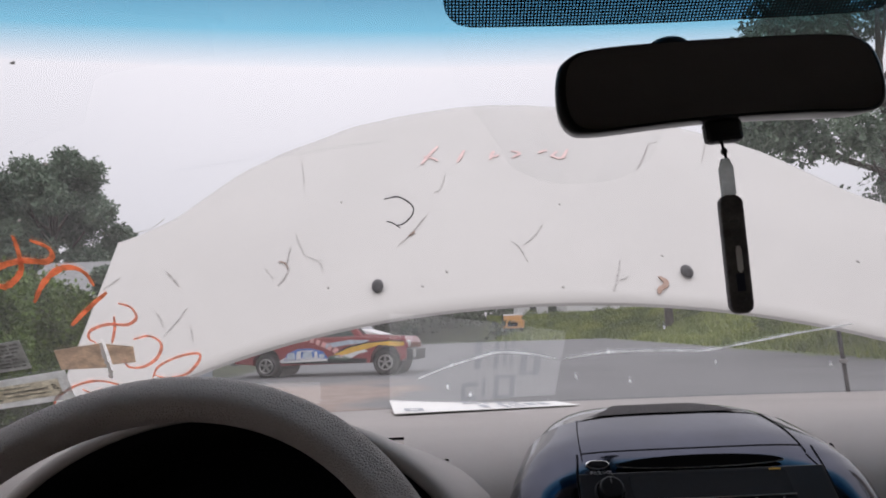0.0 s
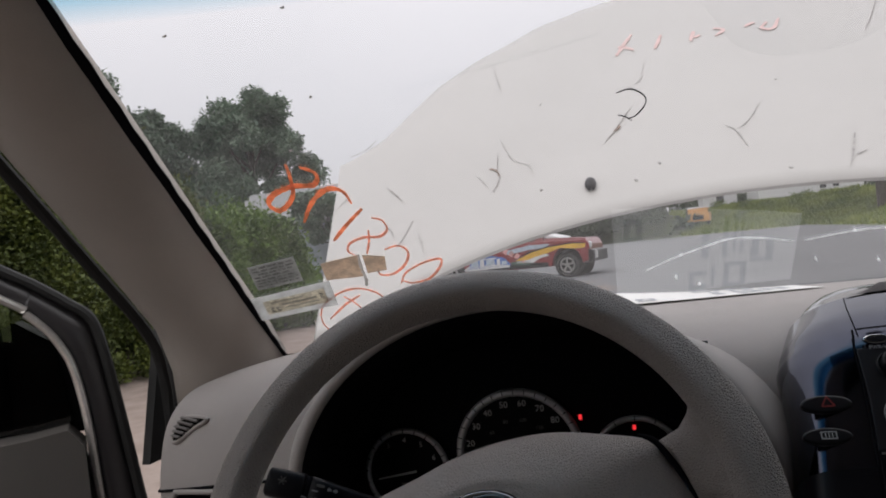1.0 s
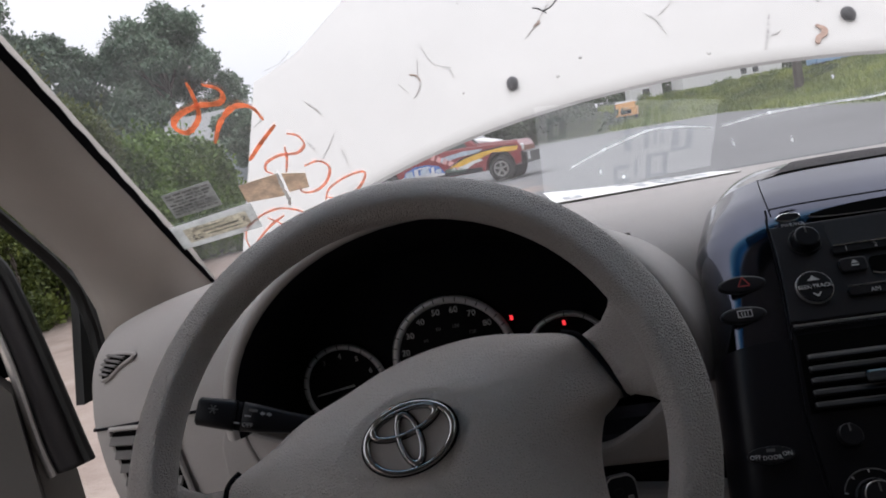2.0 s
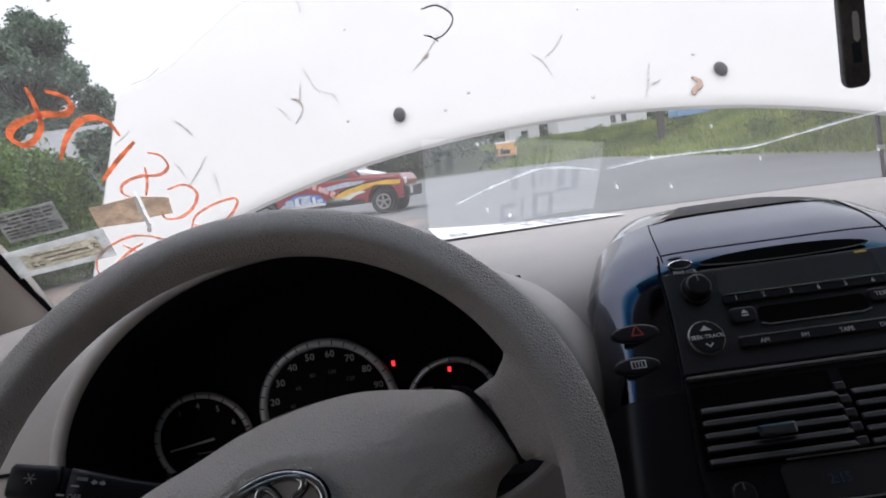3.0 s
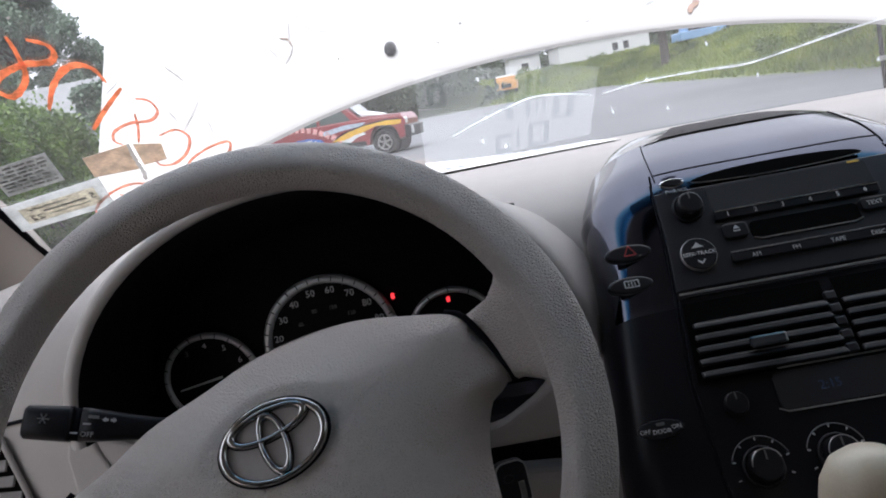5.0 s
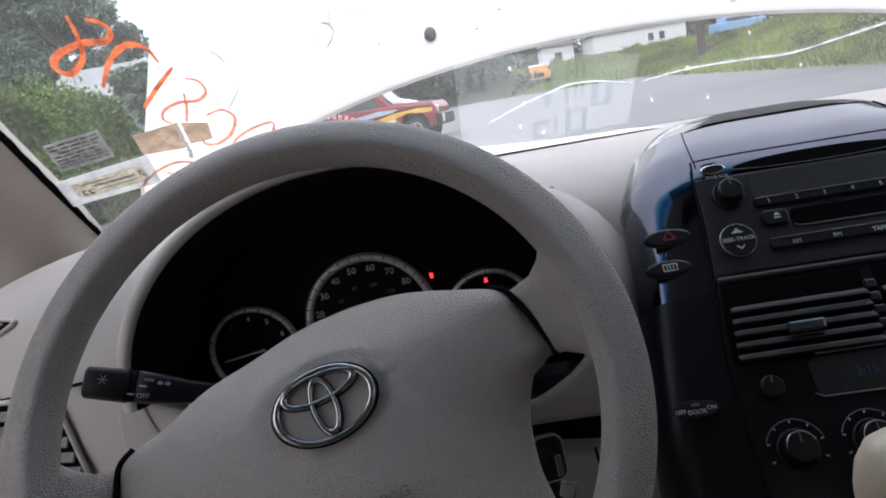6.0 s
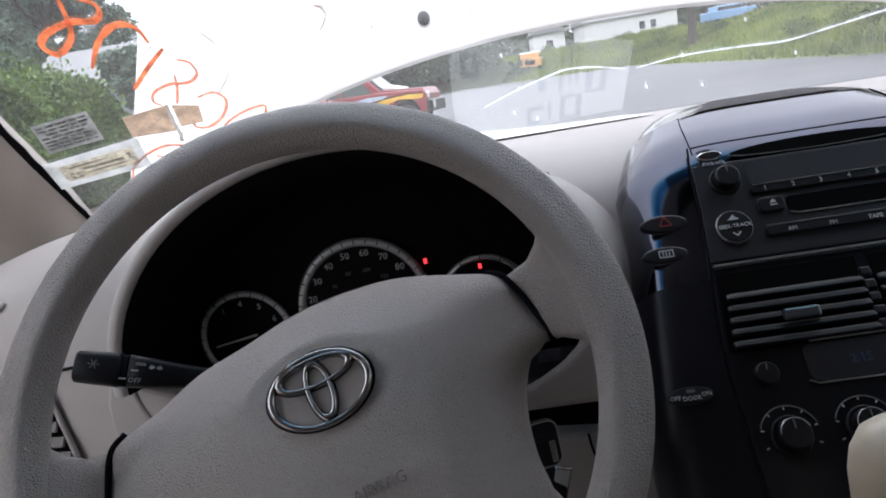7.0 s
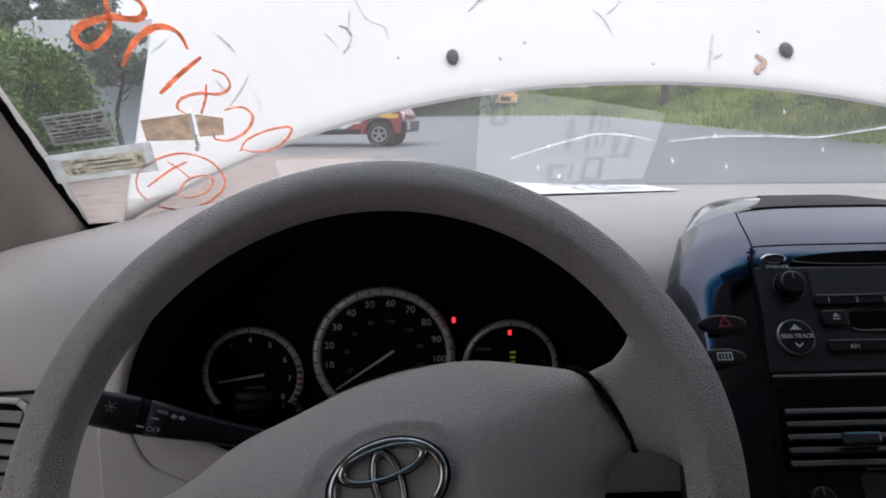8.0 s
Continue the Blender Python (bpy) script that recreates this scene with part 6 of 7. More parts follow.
SM = Matrix.Translation(s0) @ Matrix((sx, sy, sz)).transposed().to_4x4()


def stalk_ring(x, hw, th):
    return [SM @ Vector((x, hw * math.copysign(abs(math.cos(a)) ** 0.6, math.cos(a)), th * math.copysign(abs(math.sin(a)) ** 0.6, math.sin(a)))) for a in (2 * math.pi * j / 20 for j in range(20))]


part("knob", loft([stalk_ring(*q) for q in ((0.0, 0.0095, 0.007), (0.002, 0.0115, 0.009), (0.028, 0.0125, 0.0105), (0.031, 0.0125, 0.0105))]), "stalkblack", stalk, "twisting end knob", smooth=True)
part("collar", loft([stalk_ring(*q) for q in ((0.0315, 0.0115, 0.0095), (0.0365, 0.0115, 0.0095))]), "matte", stalk, smooth=True)
part("arm", loft([stalk_ring(*q) for q in ((0.0365, 0.0120, 0.010), (0.05, 0.0112, 0.009), (0.075, 0.0088, 0.0075), (0.11, 0.0072, 0.0065), (0.155, 0.0072, 0.0065))]), "stalkblack", stalk, smooth=True)
text("off_text", "OFF", 0.0050, SM @ pose(0.042, -0.0072, 0.0098), "stalkmark", stalk)
part("index_mark", box((0.005, 0.0011, 0.0004), SM @ pose(0.0335, -0.0065, 0.0098)), "stalkmark", stalk)
part("index_mark", box((0.005, 0.0011, 0.0004), SM @ pose(0.041, 0.000, 0.0102)), "stalkmark", stalk)
for a in (0, 60, 120):
    part("lamp_symbol", box((0.0075, 0.0007, 0.0004), SM @ pose(0.013, 0.002, 0.0104, 0, 0, a)), "dim", stalk)
for k, sg in ((0.0525, -1), (0.0575, 1)):
    part("arrow_symbol", plate([(sg * 0.0032, 0), (0, 0.0026), (0, 0.0012), (-sg * 0.0024, 0.0012), (-sg * 0.0024, -0.0012), (0, -0.0012), (0, -0.0026)], 0.0004, SM @ pose(k, 0.0035, 0.0092) @ Matrix.Diagonal((0.75, 0.75, 1, 1))), "stalkmark", stalk)
part("lamp_symbol", box((0.007, 0.0022, 0.0004), SM @ pose(0.0445, 0.0050, 0.0098)), "dim", stalk)
# lower panels beside the column
curve = smooth_line([(x, z, 0) for x, z in ((0.085, 0.968), (0.136, 0.977), (0.153, 0.985), (0.176, 0.999), (0.200, 1.018), (0.209, 1.031), (0.214, 1.06), (0.218, 1.10))], 5)
part("column_surround", plate([(p.x, p.y) for p in curve] + [(0.37, 1.10), (0.37, 0.953), (0.085, 0.953)], 0.03, pose(0, 0.279, 0, 90), 0.007, 3), "vinyl", dash, "curved surround beside the steering column", smooth=False)
left_curve = smooth_line([(x, z, 0) for x, z in ((-0.079, 0.950), (-0.15, 0.962), (-0.194, 0.980), (-0.217, 0.995), (-0.228, 1.020), (-0.236, 1.06))], 5)
part("column_surround", plate([(p.x, p.y) for p in left_curve] + [(-0.248, 1.055), (-0.260, 1.02), (-0.262, 0.90), (-0.079, 0.90)], 0.03, pose(0, 0.279, 0, 90), 0.003, 2), "vinyl", dash, "curved surround beside the steering column", smooth=False)
part("column_cover", plate([(-0.232, 1.036), (-0.19, 1.018), (-0.14, 0.998), (-0.07, 0.98), (-0.07, 0.90), (-0.232, 0.90)], 0.02, pose(0, 0.272, 0, 90), 0.004, 2), "smoothplate", dash, "dark cover under the indicator stalk", smooth=False)
part("panel_recess", box((0.29, 0.012, 0.03), pose(0.22, 0.262, 0.943)), "matte", dash, "dark gap under the surround")
part("knee_panel", plate([(0.085, 0.70), (0.37, 0.70), (0.37, 0.922), (0.20, 0.929), (0.15, 0.934), (0.085, 0.936)], 0.03, pose(0, 0.268, 0, 90), 0.009, 3), "vinyl", dash, "lower knee panel")
part("panel_gap", tube(smooth_line([(0.188, 0.2372, 0.93), (0.190, 0.2372, 0.915), (0.196, 0.2372, 0.885), (0.198, 0.2372, 0.80)], 4), 0.0014, 6), "matte", dash)
key = thing("ignition_key", "car key with a black head and fob in the ignition", "key", (0.12, 0.12, 1.0))
part("lock", cyl(0.014, 0.03, pose(0.105, 0.125, 1.000) @ pose(0, 0, 0, 0, 90, 0), 24, bevel=0.002), "black", key, smooth=True)
part("blade", box((0.02, 0.002, 0.008), pose(0.12, 0.118, 1.000)), "steel", key)
part("head", plate(rounded(0.024, 0.034, 0.007), 0.008, pose(0.137, 0.108, 0.998, 75, 0, 14), 0.002), "black", key, "black key head")
part("slot_bar", box((0.005, 0.002, 0.016), pose(0.1445, 0.1005, 0.994, -15, 0, 14), 0.0008), "chrome", key, "bright key ring slot")
part("key_edge", tube([pose(0.137, 0.108, 0.998, 75, 0, 14) @ Vector((x, y, 0.0075)) for x, y in rounded(0.0228, 0.0328, 0.007)], 0.0007, 6, True), "steel", key)
part("key_emblem", ring(0.0042, 0.0036, 0.0005, pose(0.137, 0.108, 0.998, 75, 0, 14) @ pose(-0.003, 0.005, 0.008), 24, 0.7), "rubber", key)
part("key_ring", tube([Vector((0.141 + 0.009 * math.cos(a) * 0.3, 0.104 + 0.003 * math.cos(a), 0.987 + 0.010 * math.sin(a))) for a in (2 * math.pi * i / 20 for i in range(20))], 0.0011, 6, True), "chrome", key)
part("tag", box((0.012, 0.003, 0.036), pose(0.146, 0.100, 0.965, 10, 12, 0), 0.001), "chrome", key, "shiny metal tag")
part("fob", plate(rounded(0.026, 0.044, 0.009), 0.011, pose(0.135, 0.104, 0.958, 75, 20, 10), 0.003), "black", key, "black remote fob")
part("red_button", box((0.006, 0.003, 0.004), pose(0.128, 0.092, 0.958), 0.001), "redmark", key)

# ---------------------------------------------------------------- centre stack
XS = 0.405
FU, FS, FN = Vector((1, 0, 0)), Vector((0, 0.77, 1)) / 1.2621, Vector((0, -1, 0.77)) / 1.2621
FM = Matrix.Translation((0, 0.1071, 1.0)) @ Matrix((FU, FS, FN)).transposed().to_4x4()
stack = thing("centre_console", "glossy navy-black centre console with radio, vents and clock", "centre console", (XS, 0.15, 0.85))
# profile stations: y, z, half width, edge drop
ST = [(-0.02, 0.835, 0.172, 0.06), (0.0748, 0.958, 0.184, 0.05), (0.107, 1.0, 0.182, 0.05), (0.155, 1.0625, 0.173, 0.05), (0.20, 1.1208, 0.164, 0.05), (0.222, 1.1494, 0.162, 0.05), (0.232, 1.1617, 0.162, 0.052), (0.2415, 1.1712, 0.162, 0.055),
      (0.252, 1.1795, 0.161, 0.06), (0.270, 1.1892, 0.158, 0.062), (0.290, 1.1968, 0.153, 0.064), (0.310, 1.2036, 0.146, 0.062)]
LID = [(0.310, 1.2036, 0.146, 0.062), (0.322, 1.2048, 0.141, 0.06), (0.34, 1.2063, 0.133, 0.055), (0.37, 1.2058, 0.118, 0.045), (0.405, 1.200, 0.098, 0.03), (0.43, 1.184, 0.06, 0.02)]


def bow(y):
    """How squarely the console's skin turns down at its sides: square low down, round at the top."""
    return 16 if y < 0.15 else 16 - (y - 0.15) * 115 if y < 0.24 else max(4.0, 5.66 - (y - 0.24) * 24)


def fall(k, y, drop):
    """How far the skin lies below the console's face, k half widths from its middle."""
    return drop * 1.05 * (1 - (1 - min(1, abs(k)) ** bow(y)) ** 0.45)


def strip(stations):
    rings = []
    across = [math.sin(math.pi / 2 * i / 24) for i in range(-24, 25)]
    for i, (y, z, hw, drop) in enumerate(stations):
        a, b = stations[max(i - 1, 0)], stations[min(i + 1, len(stations) - 1)]
        t = Vector((0, b[0] - a[0], b[1] - a[1])).normalized()
        nrm = Vector((0, -t.z, t.y))
        r = [Vector((XS + hw * k, y, z)) - nrm * fall(k, y, drop) for k in across]
        foot = nrm * 0.05
        tuck = Vector((0.045, 0, 0))
        rings.append([r[0] - foot + tuck] + r + [r[-1] - foot - tuck])
    return rings


def smooth_st(st):
    return [tuple(q) for q in smooth_line([Vector(s) for s in st], 3)] if len(st) > 2 else st


ST, LID = smooth_st(ST), smooth_st(LID)
part("shell", loft(strip(ST)[10:], closed=False), "gloss", stack, "glossy navy-black shell", smooth=True)
part("lower_shell", loft(strip(ST)[:11], closed=False), "lowgloss", stack, "black lower shell", smooth=True)
part("shell_top", loft(strip(LID), closed=False), "gloss", stack, smooth=True)
mesh_rows = []
for i, r in enumerate(strip(LID)):  # the mesh narrows to points at both ends
    lo_ = 15 + 6.5 * (i / (3 * 5)) ** 0.6
    row_ = []
    for j in range(21):
        f_ = lo_ + (50 - 2 * lo_) * j / 20
        row_.append(r[int(f_)].lerp(r[int(f_) + 1], f_ - int(f_)) + Vector((0, -0.0006, 0.0012)))
    mesh_rows.append(row_)
part("speaker_grille", loft(mesh_rows, closed=False), "mesh", stack, "dark speaker mesh", smooth=True)
for q_ in (15, 35):
    part("shell_seam", tube([r[q_] + Vector((0, -0.0003, 0.0004)) for r in strip(ST)[22:]], 0.0005, 6), "matte", stack)
part("shell_seam", tube([p + Vector((0, -0.0003, 0.0003)) for p in strip(ST)[24][15:36]], 0.0004, 6), "matte", stack)
for s_ in (-1, 1):
    part("shell_seam", tube(smooth_line([FM @ Vector((XS + s_ * a, s, l)) for a, s, l in ((0.103, 0.2255, 0.0), (0.104, 0.217, 0.0003), (0.106, 0.205, 0.0003), (0.109, 0.163, 0.0005), (0.114, 0.118, 0.0005), (0.123, 0.046, 0.0), (0.122, -0.03, 0.0), (0.12, -0.1, 0.0))], 5), 0.0009, 6), "matte", stack)
face_o = [(-0.105, 0.2065), (0.105, 0.2065), (0.107, 0.163), (0.112, 0.118), (-0.112, 0.118), (-0.107, 0.163)]
part("radio_face", plate([(XS + x, s) for x, s in face_o], 0.002, FM, 0.001), "face", stack)
lowf = [(-0.112, 0.115), (0.112, 0.115), (0.121, 0.046), (0.120, -0.09), (-0.120, -0.09), (-0.121, 0.046)]
part("lower_face", plate([(XS + x, s) for x, s in lowf], 0.0015, FM, 0.001), "lowgloss", stack)


def on_face(x, s, lift=0.0025, rot=0.0):
    hw = 0.183 - 0.15 * max(0, s) if s < 0.15 else 0.1605
    k = min(1, abs(x - XS) / hw)
    return FM @ pose(x, s, lift - fall(k, 0.1071 + 0.61 * s, 0.05), 0, 0, rot)


def button(name, x, s, w, h, mat_="black", depth=0.003, label="", shape="round", lift=0.0025, par=None):
    o = ellipse(w / 2, h / 2, 28) if shape == "oval" else rounded(w, h, min(w, h) * 0.3, 3)
    return part(name, plate(o, depth, on_face(x, s, lift), min(depth, h) * 0.35), mat_, par or stack, label, smooth=False)


slot_o = [(0.0725 * math.cos(t), (0.0078 if math.sin(t) > 0 else 0.0042) * math.sin(t)) for t in (2 * math.pi * i / 48 for i in range(48))]
part("disc_slot", plate(slot_o, 0.0006, on_face(XS + 0.001, 0.2125, 0.0016)), "slot", stack, "dark disc slot")
part("slot_edge", tube([on_face(XS + 0.001, 0.2125, 0.0024) @ Vector((0.0728 * math.cos(radians(a)), 0.0044 * math.sin(radians(a)), 0)) for a in range(185, 356, 10)], 0.0004, 6), "steel", stack)
disp = part("display", plate(rounded(0.134, 0.0255, 0.003, 3), 0.0008, on_face(0.409, 0.1905, 0.0022)), "lcd", stack, "dark radio display")
part("display_mark", box((0.010, 0.0016, 0.0003), on_face(0.467, 0.2035, 0.0034)), "decal_yellow", disp)
bar = button("preset_bar", 0.409, 0.1755, 0.136, 0.0075, "black", 0.003)
part("bar_edge", tube([on_face(x, 0.1792, 0.0058) @ Vector((0, 0, 0)) for x in (0.342, 0.376, 0.409, 0.442, 0.476)], 0.0008, 6), "chrome", bar)
for i in range(6):
    text("figure", str(i + 1), 0.0058, on_face(0.352 + 0.0225 * i, 0.1752, 0.0058), "mark", bar)
pw = button("power_button", 0.3170, 0.2136, 0.021, 0.0085, "chrome", 0.0028, "chrome-rimmed power button", "oval")
part("cap", plate(ellipse(0.0086, 0.0030, 24), 0.0012, on_face(0.3170, 0.2136, 0.0052)), "black", pw)
text("caption", "PWR\u00b7VOL", 0.0045, on_face(0.3195, 0.2064, 0.0032), "mark", stack)


def knob(x, s, r, h, ringed=True, label="black rotary knob"):
    k = part("knob", cyl(r * 0.92, h, on_face(x, s, 0.002 + h / 2), 40, r * 0.86, bevel=min(0.002, h * 0.2)), "black", stack, label, smooth=False)
    if ringed:
        part("knob_base", ring(r * 1.12, r * 0.93, 0.0025, on_face(x, s, 0.0022), 40), "black", k, smooth=True)
    part("pointer", box((0.0012, r * 0.5, 0.0004), on_face(x, s, 0.0024 + h) @ pose(0, r * 0.5, 0)), "dim", k)
    return k


knob(0.3235, 0.1885, 0.0115, 0.012, label="black volume knob")
sk = part("seek_button", cyl(0.0138, 0.004, on_face(0.3188, 0.1455, 0.004), 40, bevel=0.0012), "black", stack, "round seek button")
part("seek_ring", ring(0.0144, 0.0134, 0.0028, on_face(0.3188, 0.1455, 0.0022), 48), "steel", sk, smooth=True)
text("caption", "SEEK\u00b7TRACK", 0.0047, on_face(0.3188, 0.1453, 0.0064), "mark", sk)
part("arrow", plate([(-0.005, 0), (0.005, 0), (0.0025, 0.0018), (0, 0.0045), (-0.0025, 0.0018)], 0.0003, on_face(0.3188, 0.1507, 0.0062)), "mark", sk)
for q in (-1, 1):
    part("arrow", box((0.0045, 0.0011, 0.0004), on_face(0.3188 + q * 0.0014, 0.1382, 0.0062, q * 45)), "mark", sk)
ej = button("eject_button", 0.353, 0.1605, 0.021, 0.013, "black", 0.003)
part("eject_mark", plate([(-0.0028, 0), (0.0028, 0), (0, 0.0032)], 0.0004, on_face(0.354, 0.1612, 0.0056)), "mark", ej)
part("eject_mark", box((0.0056, 0.001, 0.0004), on_face(0.354, 0.1594, 0.0056)), "mark", ej)
part("tape_slot", plate(rounded(0.088, 0.0155, 0.004, 3), 0.0006, on_face(0.410, 0.1585, 0.0022)), "slot", stack, "dark cassette slot")
part("tape_edge", tube([on_face(x, 0.1503 + d, 0.003) @ Vector((0, 0, 0)) for x, d in ((0.366, 0.002), (0.372, 0), (0.448, 0), (0.455, 0.002))], 0.0006, 6), "steel", stack)
tx = button("text_button", 0.468, 0.1625, 0.024, 0.011, "black", 0.003)
text("caption", "TEXT", 0.0052, on_face(0.467, 0.1625, 0.0056), "mark", tx)
bb = button("band_bar", 0.412, 0.1372, 0.140, 0.0085, "black", 0.003)
part("bar_edge", tube([on_face(x, 0.1415, 0.0056) @ Vector((0, 0, 0)) for x in (0.343, 0.38, 0.412, 0.445, 0.481)], 0.0005, 6), "steel", bb)
for x, w_ in ((0.362, "AM"), (0.394, "FM"), (0.427, "TAPE"), (0.459, "DISC")):
    text("caption", w_, 0.0052, on_face(x, 0.1362, 0.0056), "mark", bb)
part("trim_line", tube([on_face(x, 0.1150, 0.003) @ Vector((0, 0, 0)) for x in (0.294, 0.33, 0.405, 0.48, 0.516)], 0.0008, 6), "steel", stack)
part("trim_line", tube([on_face(x, 0.1116, 0.003) @ Vector((0, 0, 0)) for x in (0.294, 0.33, 0.405, 0.48, 0.516)], 0.0006, 6), "black", stack)
for s_ in (-1, 1):
    v = thing("centre_vent", "black slatted air vent in the centre console", "air vent", tuple(on_face(XS + s_ * 0.056, 0.05).translation), "centre vents")
    # no hollow here: a black plate gives the shade behind the slats
    part("well", plate([(XS + s_ * 0.0045, 0.044), (XS + s_ * 0.118, 0.044), (XS + s_ * 0.111, 0.107), (XS + s_ * 0.0045, 0.107)], 0.0006, FM @ pose(0, 0, 0.0016)), "slot", v)
    for i in range(5):
        s = 0.0488 + i * 0.0094
        wd = 0.1145 - 0.0012 * i - 0.006
        part("slat", box((wd, 0.0062, 0.0034), on_face(XS + s_ * (0.0055 + wd / 2), s, 0.0046) @ pose(0, 0, 0, -32), 0.0014, 3), "black", v)
        # the slat's soft highlight, drawn as a thin grey bar
        part("slat_highlight", box((wd - 0.004, 0.0007, 0.0007), on_face(XS + s_ * (0.0055 + wd / 2), s + 0.0020, 0.0068), 0.0002, 1), "dim", v, "pale highlight drawn along the slat")
    tb = part("tab", box((0.028, 0.0095, 0.006), on_face(XS + s_ * 0.0595, 0.0660, 0.0075), 0.0022), "lcd", v, "sliding tab", smooth=False)
for i in range(5):
    part("divider_rib", box((0.0085, 0.0066, 0.0045), on_face(XS - 0.002, 0.0505 + i * 0.0105, 0.004), 0.001), "face", stack)
ck = part("clock", plate(rounded(0.134, 0.028, 0.006, 4), 0.0010, on_face(XS + 0.001, 0.0285, 0.002), 0.0004), "face", stack, "dark clock window")
text("digits", "2:15", 0.0098, on_face(0.3785, 0.0277, 0.0034), "blueglow", ck)
part("clock_edge", tube([on_face(x, 0.0135 + d, 0.003) @ Vector((0, 0, 0)) for x, d in ((0.337, 0.003), (0.343, 0), (0.405, -0.0005), (0.467, 0), (0.474, 0.003))], 0.0006, 6), "steel", ck)
part("clock_edge", tube([on_face(x, 0.0452, 0.003) @ Vector((0, 0, 0)) for x in (0.346, 0.37, 0.405, 0.44, 0.472)], 0.0006, 6), "steel", ck)
knob(0.3080, 0.0250, 0.0096, 0.006, False, "small black push knob")
for x in (0.3125, 0.3655):
    k = knob(x, -0.0205, 0.0130, 0.012, True, "black heater knob")
    for i in range(7):
        a = radians(200 - i * 220 / 6)
        part("scale_mark", box((0.0010, 0.0024, 0.0003), on_face(x, -0.0205, 0.0024) @ pose(0.0198 * math.cos(a), 0.0198 * math.sin(a), 0, 0, 0, math.degrees(a) - 90)), "mark", k)
    part("scale_arc", tube([on_face(x, -0.0205, 0.0026) @ Vector((0.0212 * math.cos(radians(a)), 0.0212 * math.sin(radians(a)), 0)) for a in range(20, 161, 7)], 0.0005, 6), "dim", k)
    # thin bright arc over the upper half of the knob's edge
    part("rim_edge", tube([on_face(x, -0.0205, 0.0136) @ Vector((0.0108 * math.cos(radians(a)), 0.0108 * math.sin(radians(a)), 0)) for a in range(20, 185, 8)], 0.0004, 6), "steel", k, "bright line along the knob's upper edge")
sw = button("lamp_switch", 0.2502, 0.0168, 0.034, 0.013, "black", 0.002, "courtesy lamp switch", "oval", 0.0045)
text("caption", "OFF", 0.0046, on_face(0.2502, 0.0168, 0.0070) @ pose(-0.0115, -0.0012, 0), "mark", sw)
text("caption", "DOOR", 0.0046, on_face(0.2502, 0.0168, 0.0070) @ pose(0.0005, -0.0022, 0), "mark", sw)
text("caption", "ON", 0.0046, on_face(0.2502, 0.0168, 0.0070) @ pose(0.0115, -0.0002, 0), "mark", sw)
part("lamp_symbol", box((0.006, 0.0022, 0.0004), on_face(0.2502, 0.0168, 0.0070) @ pose(0.0005, 0.0032, 0)), "dim", sw)
hz = button("hazard_button", 0.2660, 0.1595, 0.039, 0.0155, "black", 0.005, "black hazard light button", "oval", 0.0012)
for a in (0, 120, 240):
    part("triangle", box((0.0095, 0.0010, 0.0004), on_face(0.2668, 0.1595, 0.0068) @ pose(0, 0, 0, 0, 0, a) @ pose(0, -0.0028, 0)), "redmark", hz, "red hazard triangle")
df_ = button("defrost_button", 0.2605, 0.1320, 0.037, 0.0145, "black", 0.005, "black window heater button", "oval", 0.0012)
for dx, dy, w_, h_ in ((0, 0.0028, 0.011, 0.0007), (0, -0.0028, 0.011, 0.0007), (-0.0055, 0, 0.0007, 0.0063), (0.0055, 0, 0.0007, 0.0063), (-0.0025, 0, 0.0006, 0.0035), (0, 0, 0.0006, 0.0035), (0.0025, 0, 0.0006, 0.0035)):
    part("heater_symbol", box((w_, h_, 0.0004), on_face(0.2612, 0.1320, 0.0068) @ pose(dx, dy, 0)), "mark", df_)
gear = thing("gear_lever", "cream plastic gear knob on a dark lever", "gear lever", (0.34, 0.06, 0.93))
kn = []
for z, r in ((0.965, 0.010), (0.972, 0.0155), (0.985, 0.0195), (1.005, 0.0225), (1.022, 0.0225), (1.034, 0.0195), (1.041, 0.013), (1.044, 0.004)):
    kn.append([(0.336 + r * 1.12 * math.cos(a), 0.012 - (z - 1.0) * 0.2 + r * math.sin(a), z - 0.004) for a in (2 * math.pi * i / 24 for i in range(24))])
part("knob", loft(kn), "cream", gear, "cream moulded knob", smooth=True)
part("lever", tube([(0.333, 0.018, 0.97), (0.335, 0.04, 0.94), (0.34, 0.075, 0.90)], 0.007, 10), "black", gear, smooth=True)

# ---------------------------------------------------------------- rear-view mirror
mirror = thing("rear_view_mirror", "black rear-view mirror with a hanging dark tag", "rear-view mirror", (0.395, 0.2, 1.46))
MM = pose(0.398, 0.10, 1.4630, 90, 0, 0) @ pose(0, 0, 0, 0, 8, 4.8) @ Matrix.Diagonal((1.0, 0.87, 1.0, 1.0))
mo = [Vector((x, y, 0)) for x, y in ((-0.128, -0.018), (-0.122, -0.034), (-0.105, -0.0385), (-0.05, -0.036), (0.0, -0.0345), (0.06, -0.036), (0.105, -0.0385), (0.122, -0.034), (0.128, -0.018), (0.126, 0.008), (0.117, 0.024), (0.09, 0.0315), (0.0, 0.0335), (-0.09, 0.0315), (-0.117, 0.024), (-0.126, 0.008))]
ms = smooth_line(mo, 4, True)
part("housing", loft([[MM @ Vector((p.x * k, p.y * k, z)) for p in ms] for k, z in ((0.55, -0.032), (0.85, -0.026), (0.97, -0.012), (1.0, 0.0), (0.995, 0.004), (0.97, 0.006), (0.955, 0.0055))]), "black", mirror, smooth=True)
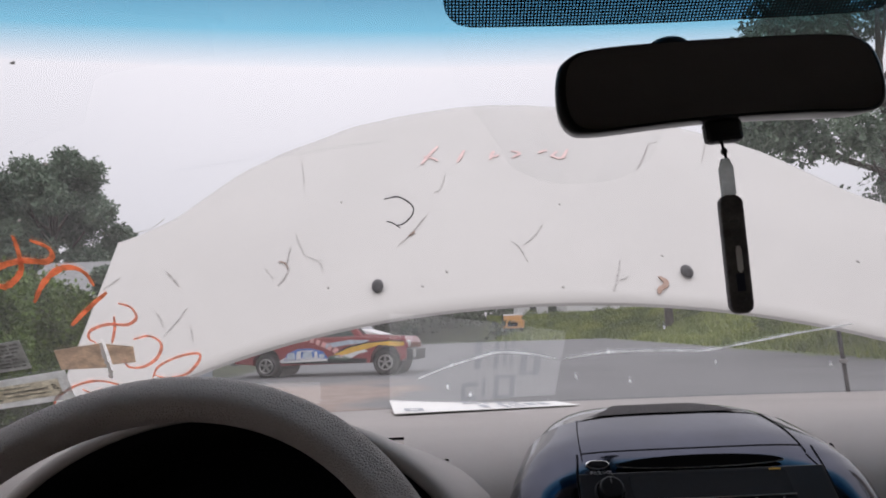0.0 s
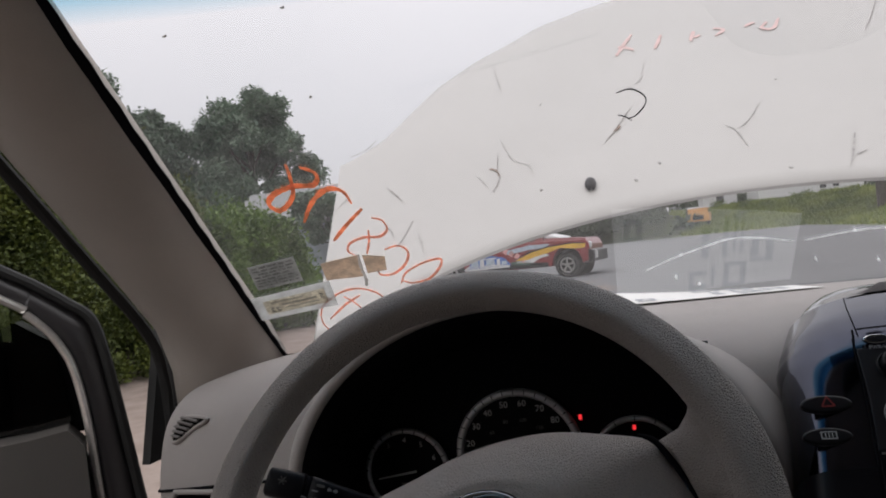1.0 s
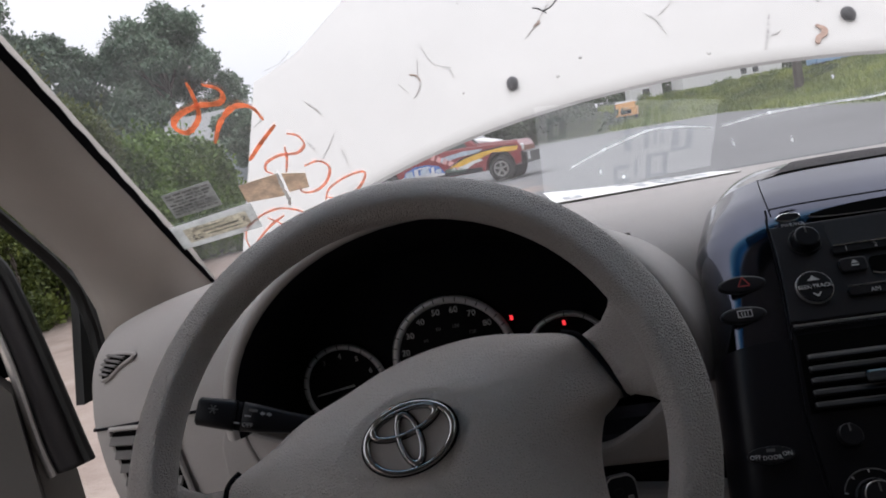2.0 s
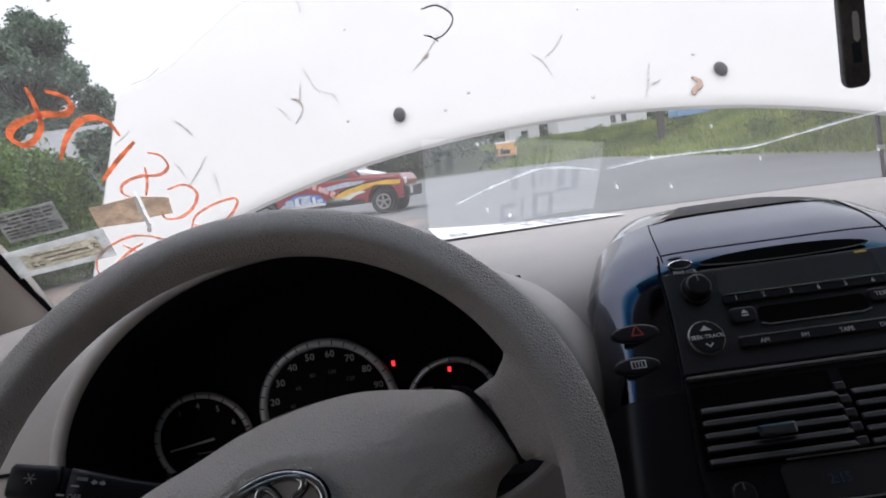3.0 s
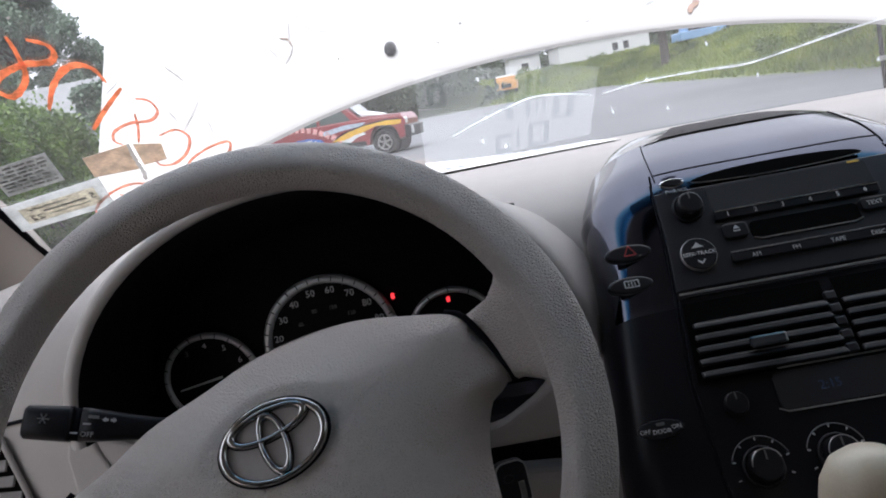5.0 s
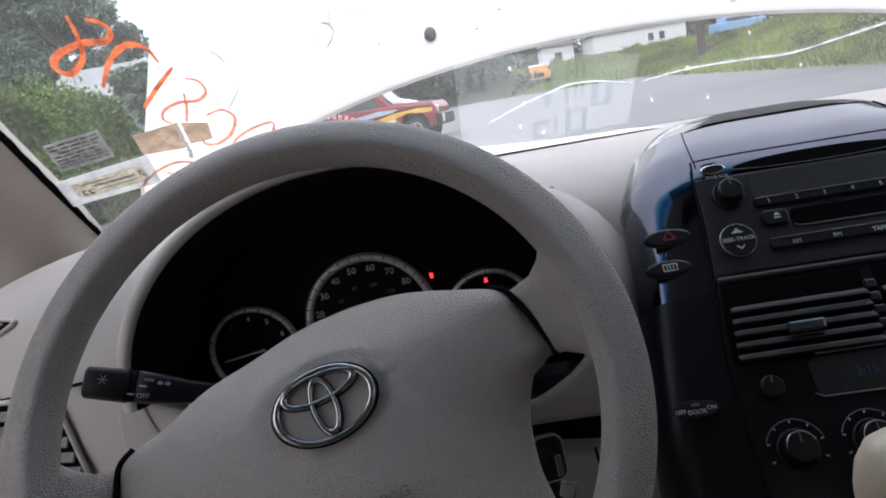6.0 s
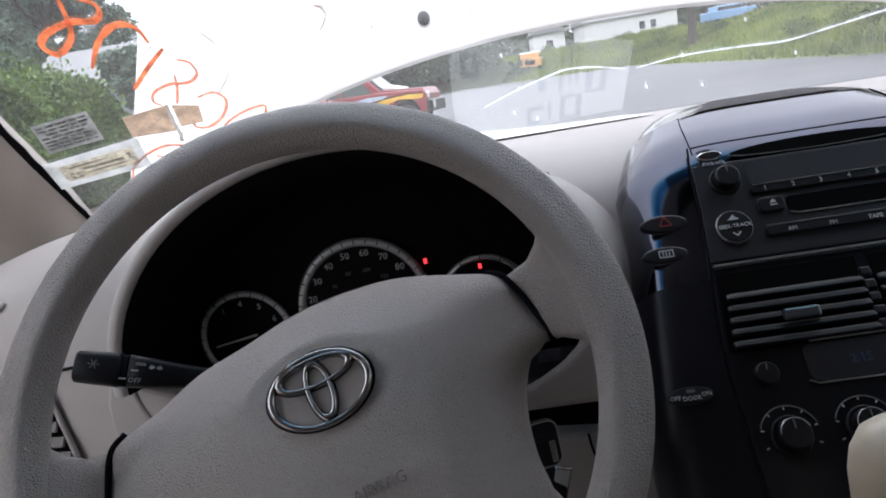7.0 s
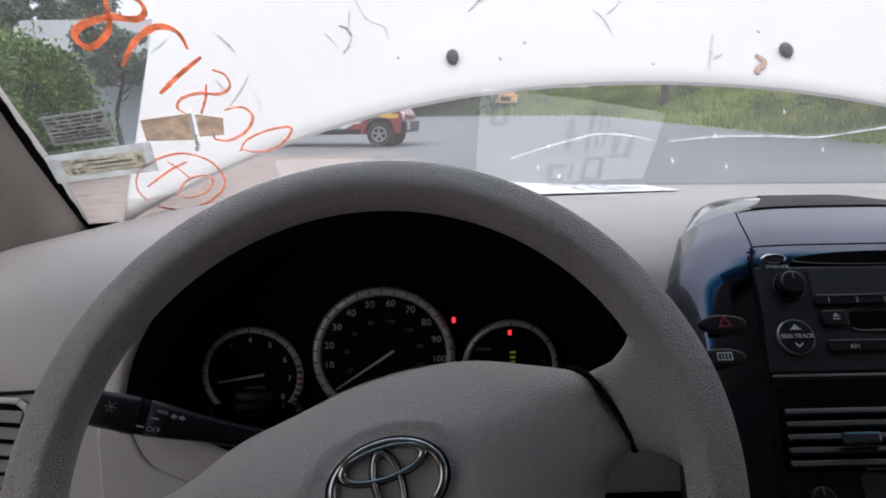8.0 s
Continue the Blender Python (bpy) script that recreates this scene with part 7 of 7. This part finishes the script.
part("mirror_glass", plate([(p.x * 0.955, p.y * 0.945) for p in ms], 0.0006, MM @ pose(0, 0, 0.0057)), "mirror", mirror, "dark mirror glass")
part("lever", box((0.028, 0.020, 0.012), MM @ pose(-0.004, -0.043, -0.006), 0.004), "black", mirror, "dipping lever")
part("stalk", tube([MM @ Vector((0, 0.006, -0.026)), MM @ Vector((-0.01, 0.022, -0.06)), Vector((0.39, 0.275, 1.515))], 0.010, 14), "black", mirror, smooth=True)
part("ball_cover", ball((0.036, 0.026, 0.03), MM @ pose(-0.030, 0.033, -0.016)), "black", mirror, smooth=True)
part("mount", cyl(0.020, 0.012, Matrix.Translation(on_glass(0.39, 1.516, -0.008)) @ pose(0, 0, 0, -34), 24, bevel=0.003), "black", mirror, smooth=True)
tag = thing("hanging_tag", "narrow dark tag hanging from the mirror by a cord", "tag", (0.395, 0.1, 1.41))
part("cord", tube(smooth_line([(0.394, 0.105, 1.424), (0.3935, 0.100, 1.412), (0.395, 0.100, 1.404), (0.3935, 0.100, 1.398)], 4), 0.0012, 6), "black", tag)
part("knot", ball((0.005, 0.005, 0.006), pose(0.394, 0.1, 1.409), 10), "black", tag)
TM = Matrix.Translation((0.3955, 0.10, 1.348)) @ pose(0, 0, 0, 90) @ pose(0, 0, 0, 0, 0, 1.0)
part("sleeve", plate(rounded(0.0170, 0.084, 0.0065, 5), 0.005, TM @ pose(0.0, -0.0125, -0.0025), 0.0015), "sleeve", tag, "dark brown-black sleeve")
part("strap", plate([(-0.0052, 0.026), (0.0048, 0.030), (0.0046, 0.050), (0.002, 0.056), (-0.003, 0.056), (-0.0055, 0.048)], 0.003, TM @ pose(0, 0, -0.0015), 0.0005), "stickerfilm", tag, "pale grey plastic top")
part("label", plate([(-0.0018, -0.007), (0.0002, -0.0092), (0.0022, -0.007), (0.0022, 0.007), (0.0012, 0.0098), (-0.0010, 0.0098), (-0.0018, 0.007)], 0.0006, TM @ pose(0.0008, -0.0172, 0.0026)), "paper", tag, "small pale bottle-shaped picture")
part("dark_window", box((0.0058, 0.0125, 0.0004), TM @ pose(0.0004, -0.0330, 0.0026)), "windownavy", tag, "dark navy strip")
part("printed_ring", ring(0.0036, 0.0030, 0.0004, TM @ pose(0.0002, -0.0430, 0.0026), 28), "dim", tag)
for k in range(3):
    part("print_bar", box((0.006, 0.0016, 0.0004), TM @ pose(0.0, -0.002 + 0.006 * k, 0.0028)), "dim", tag)
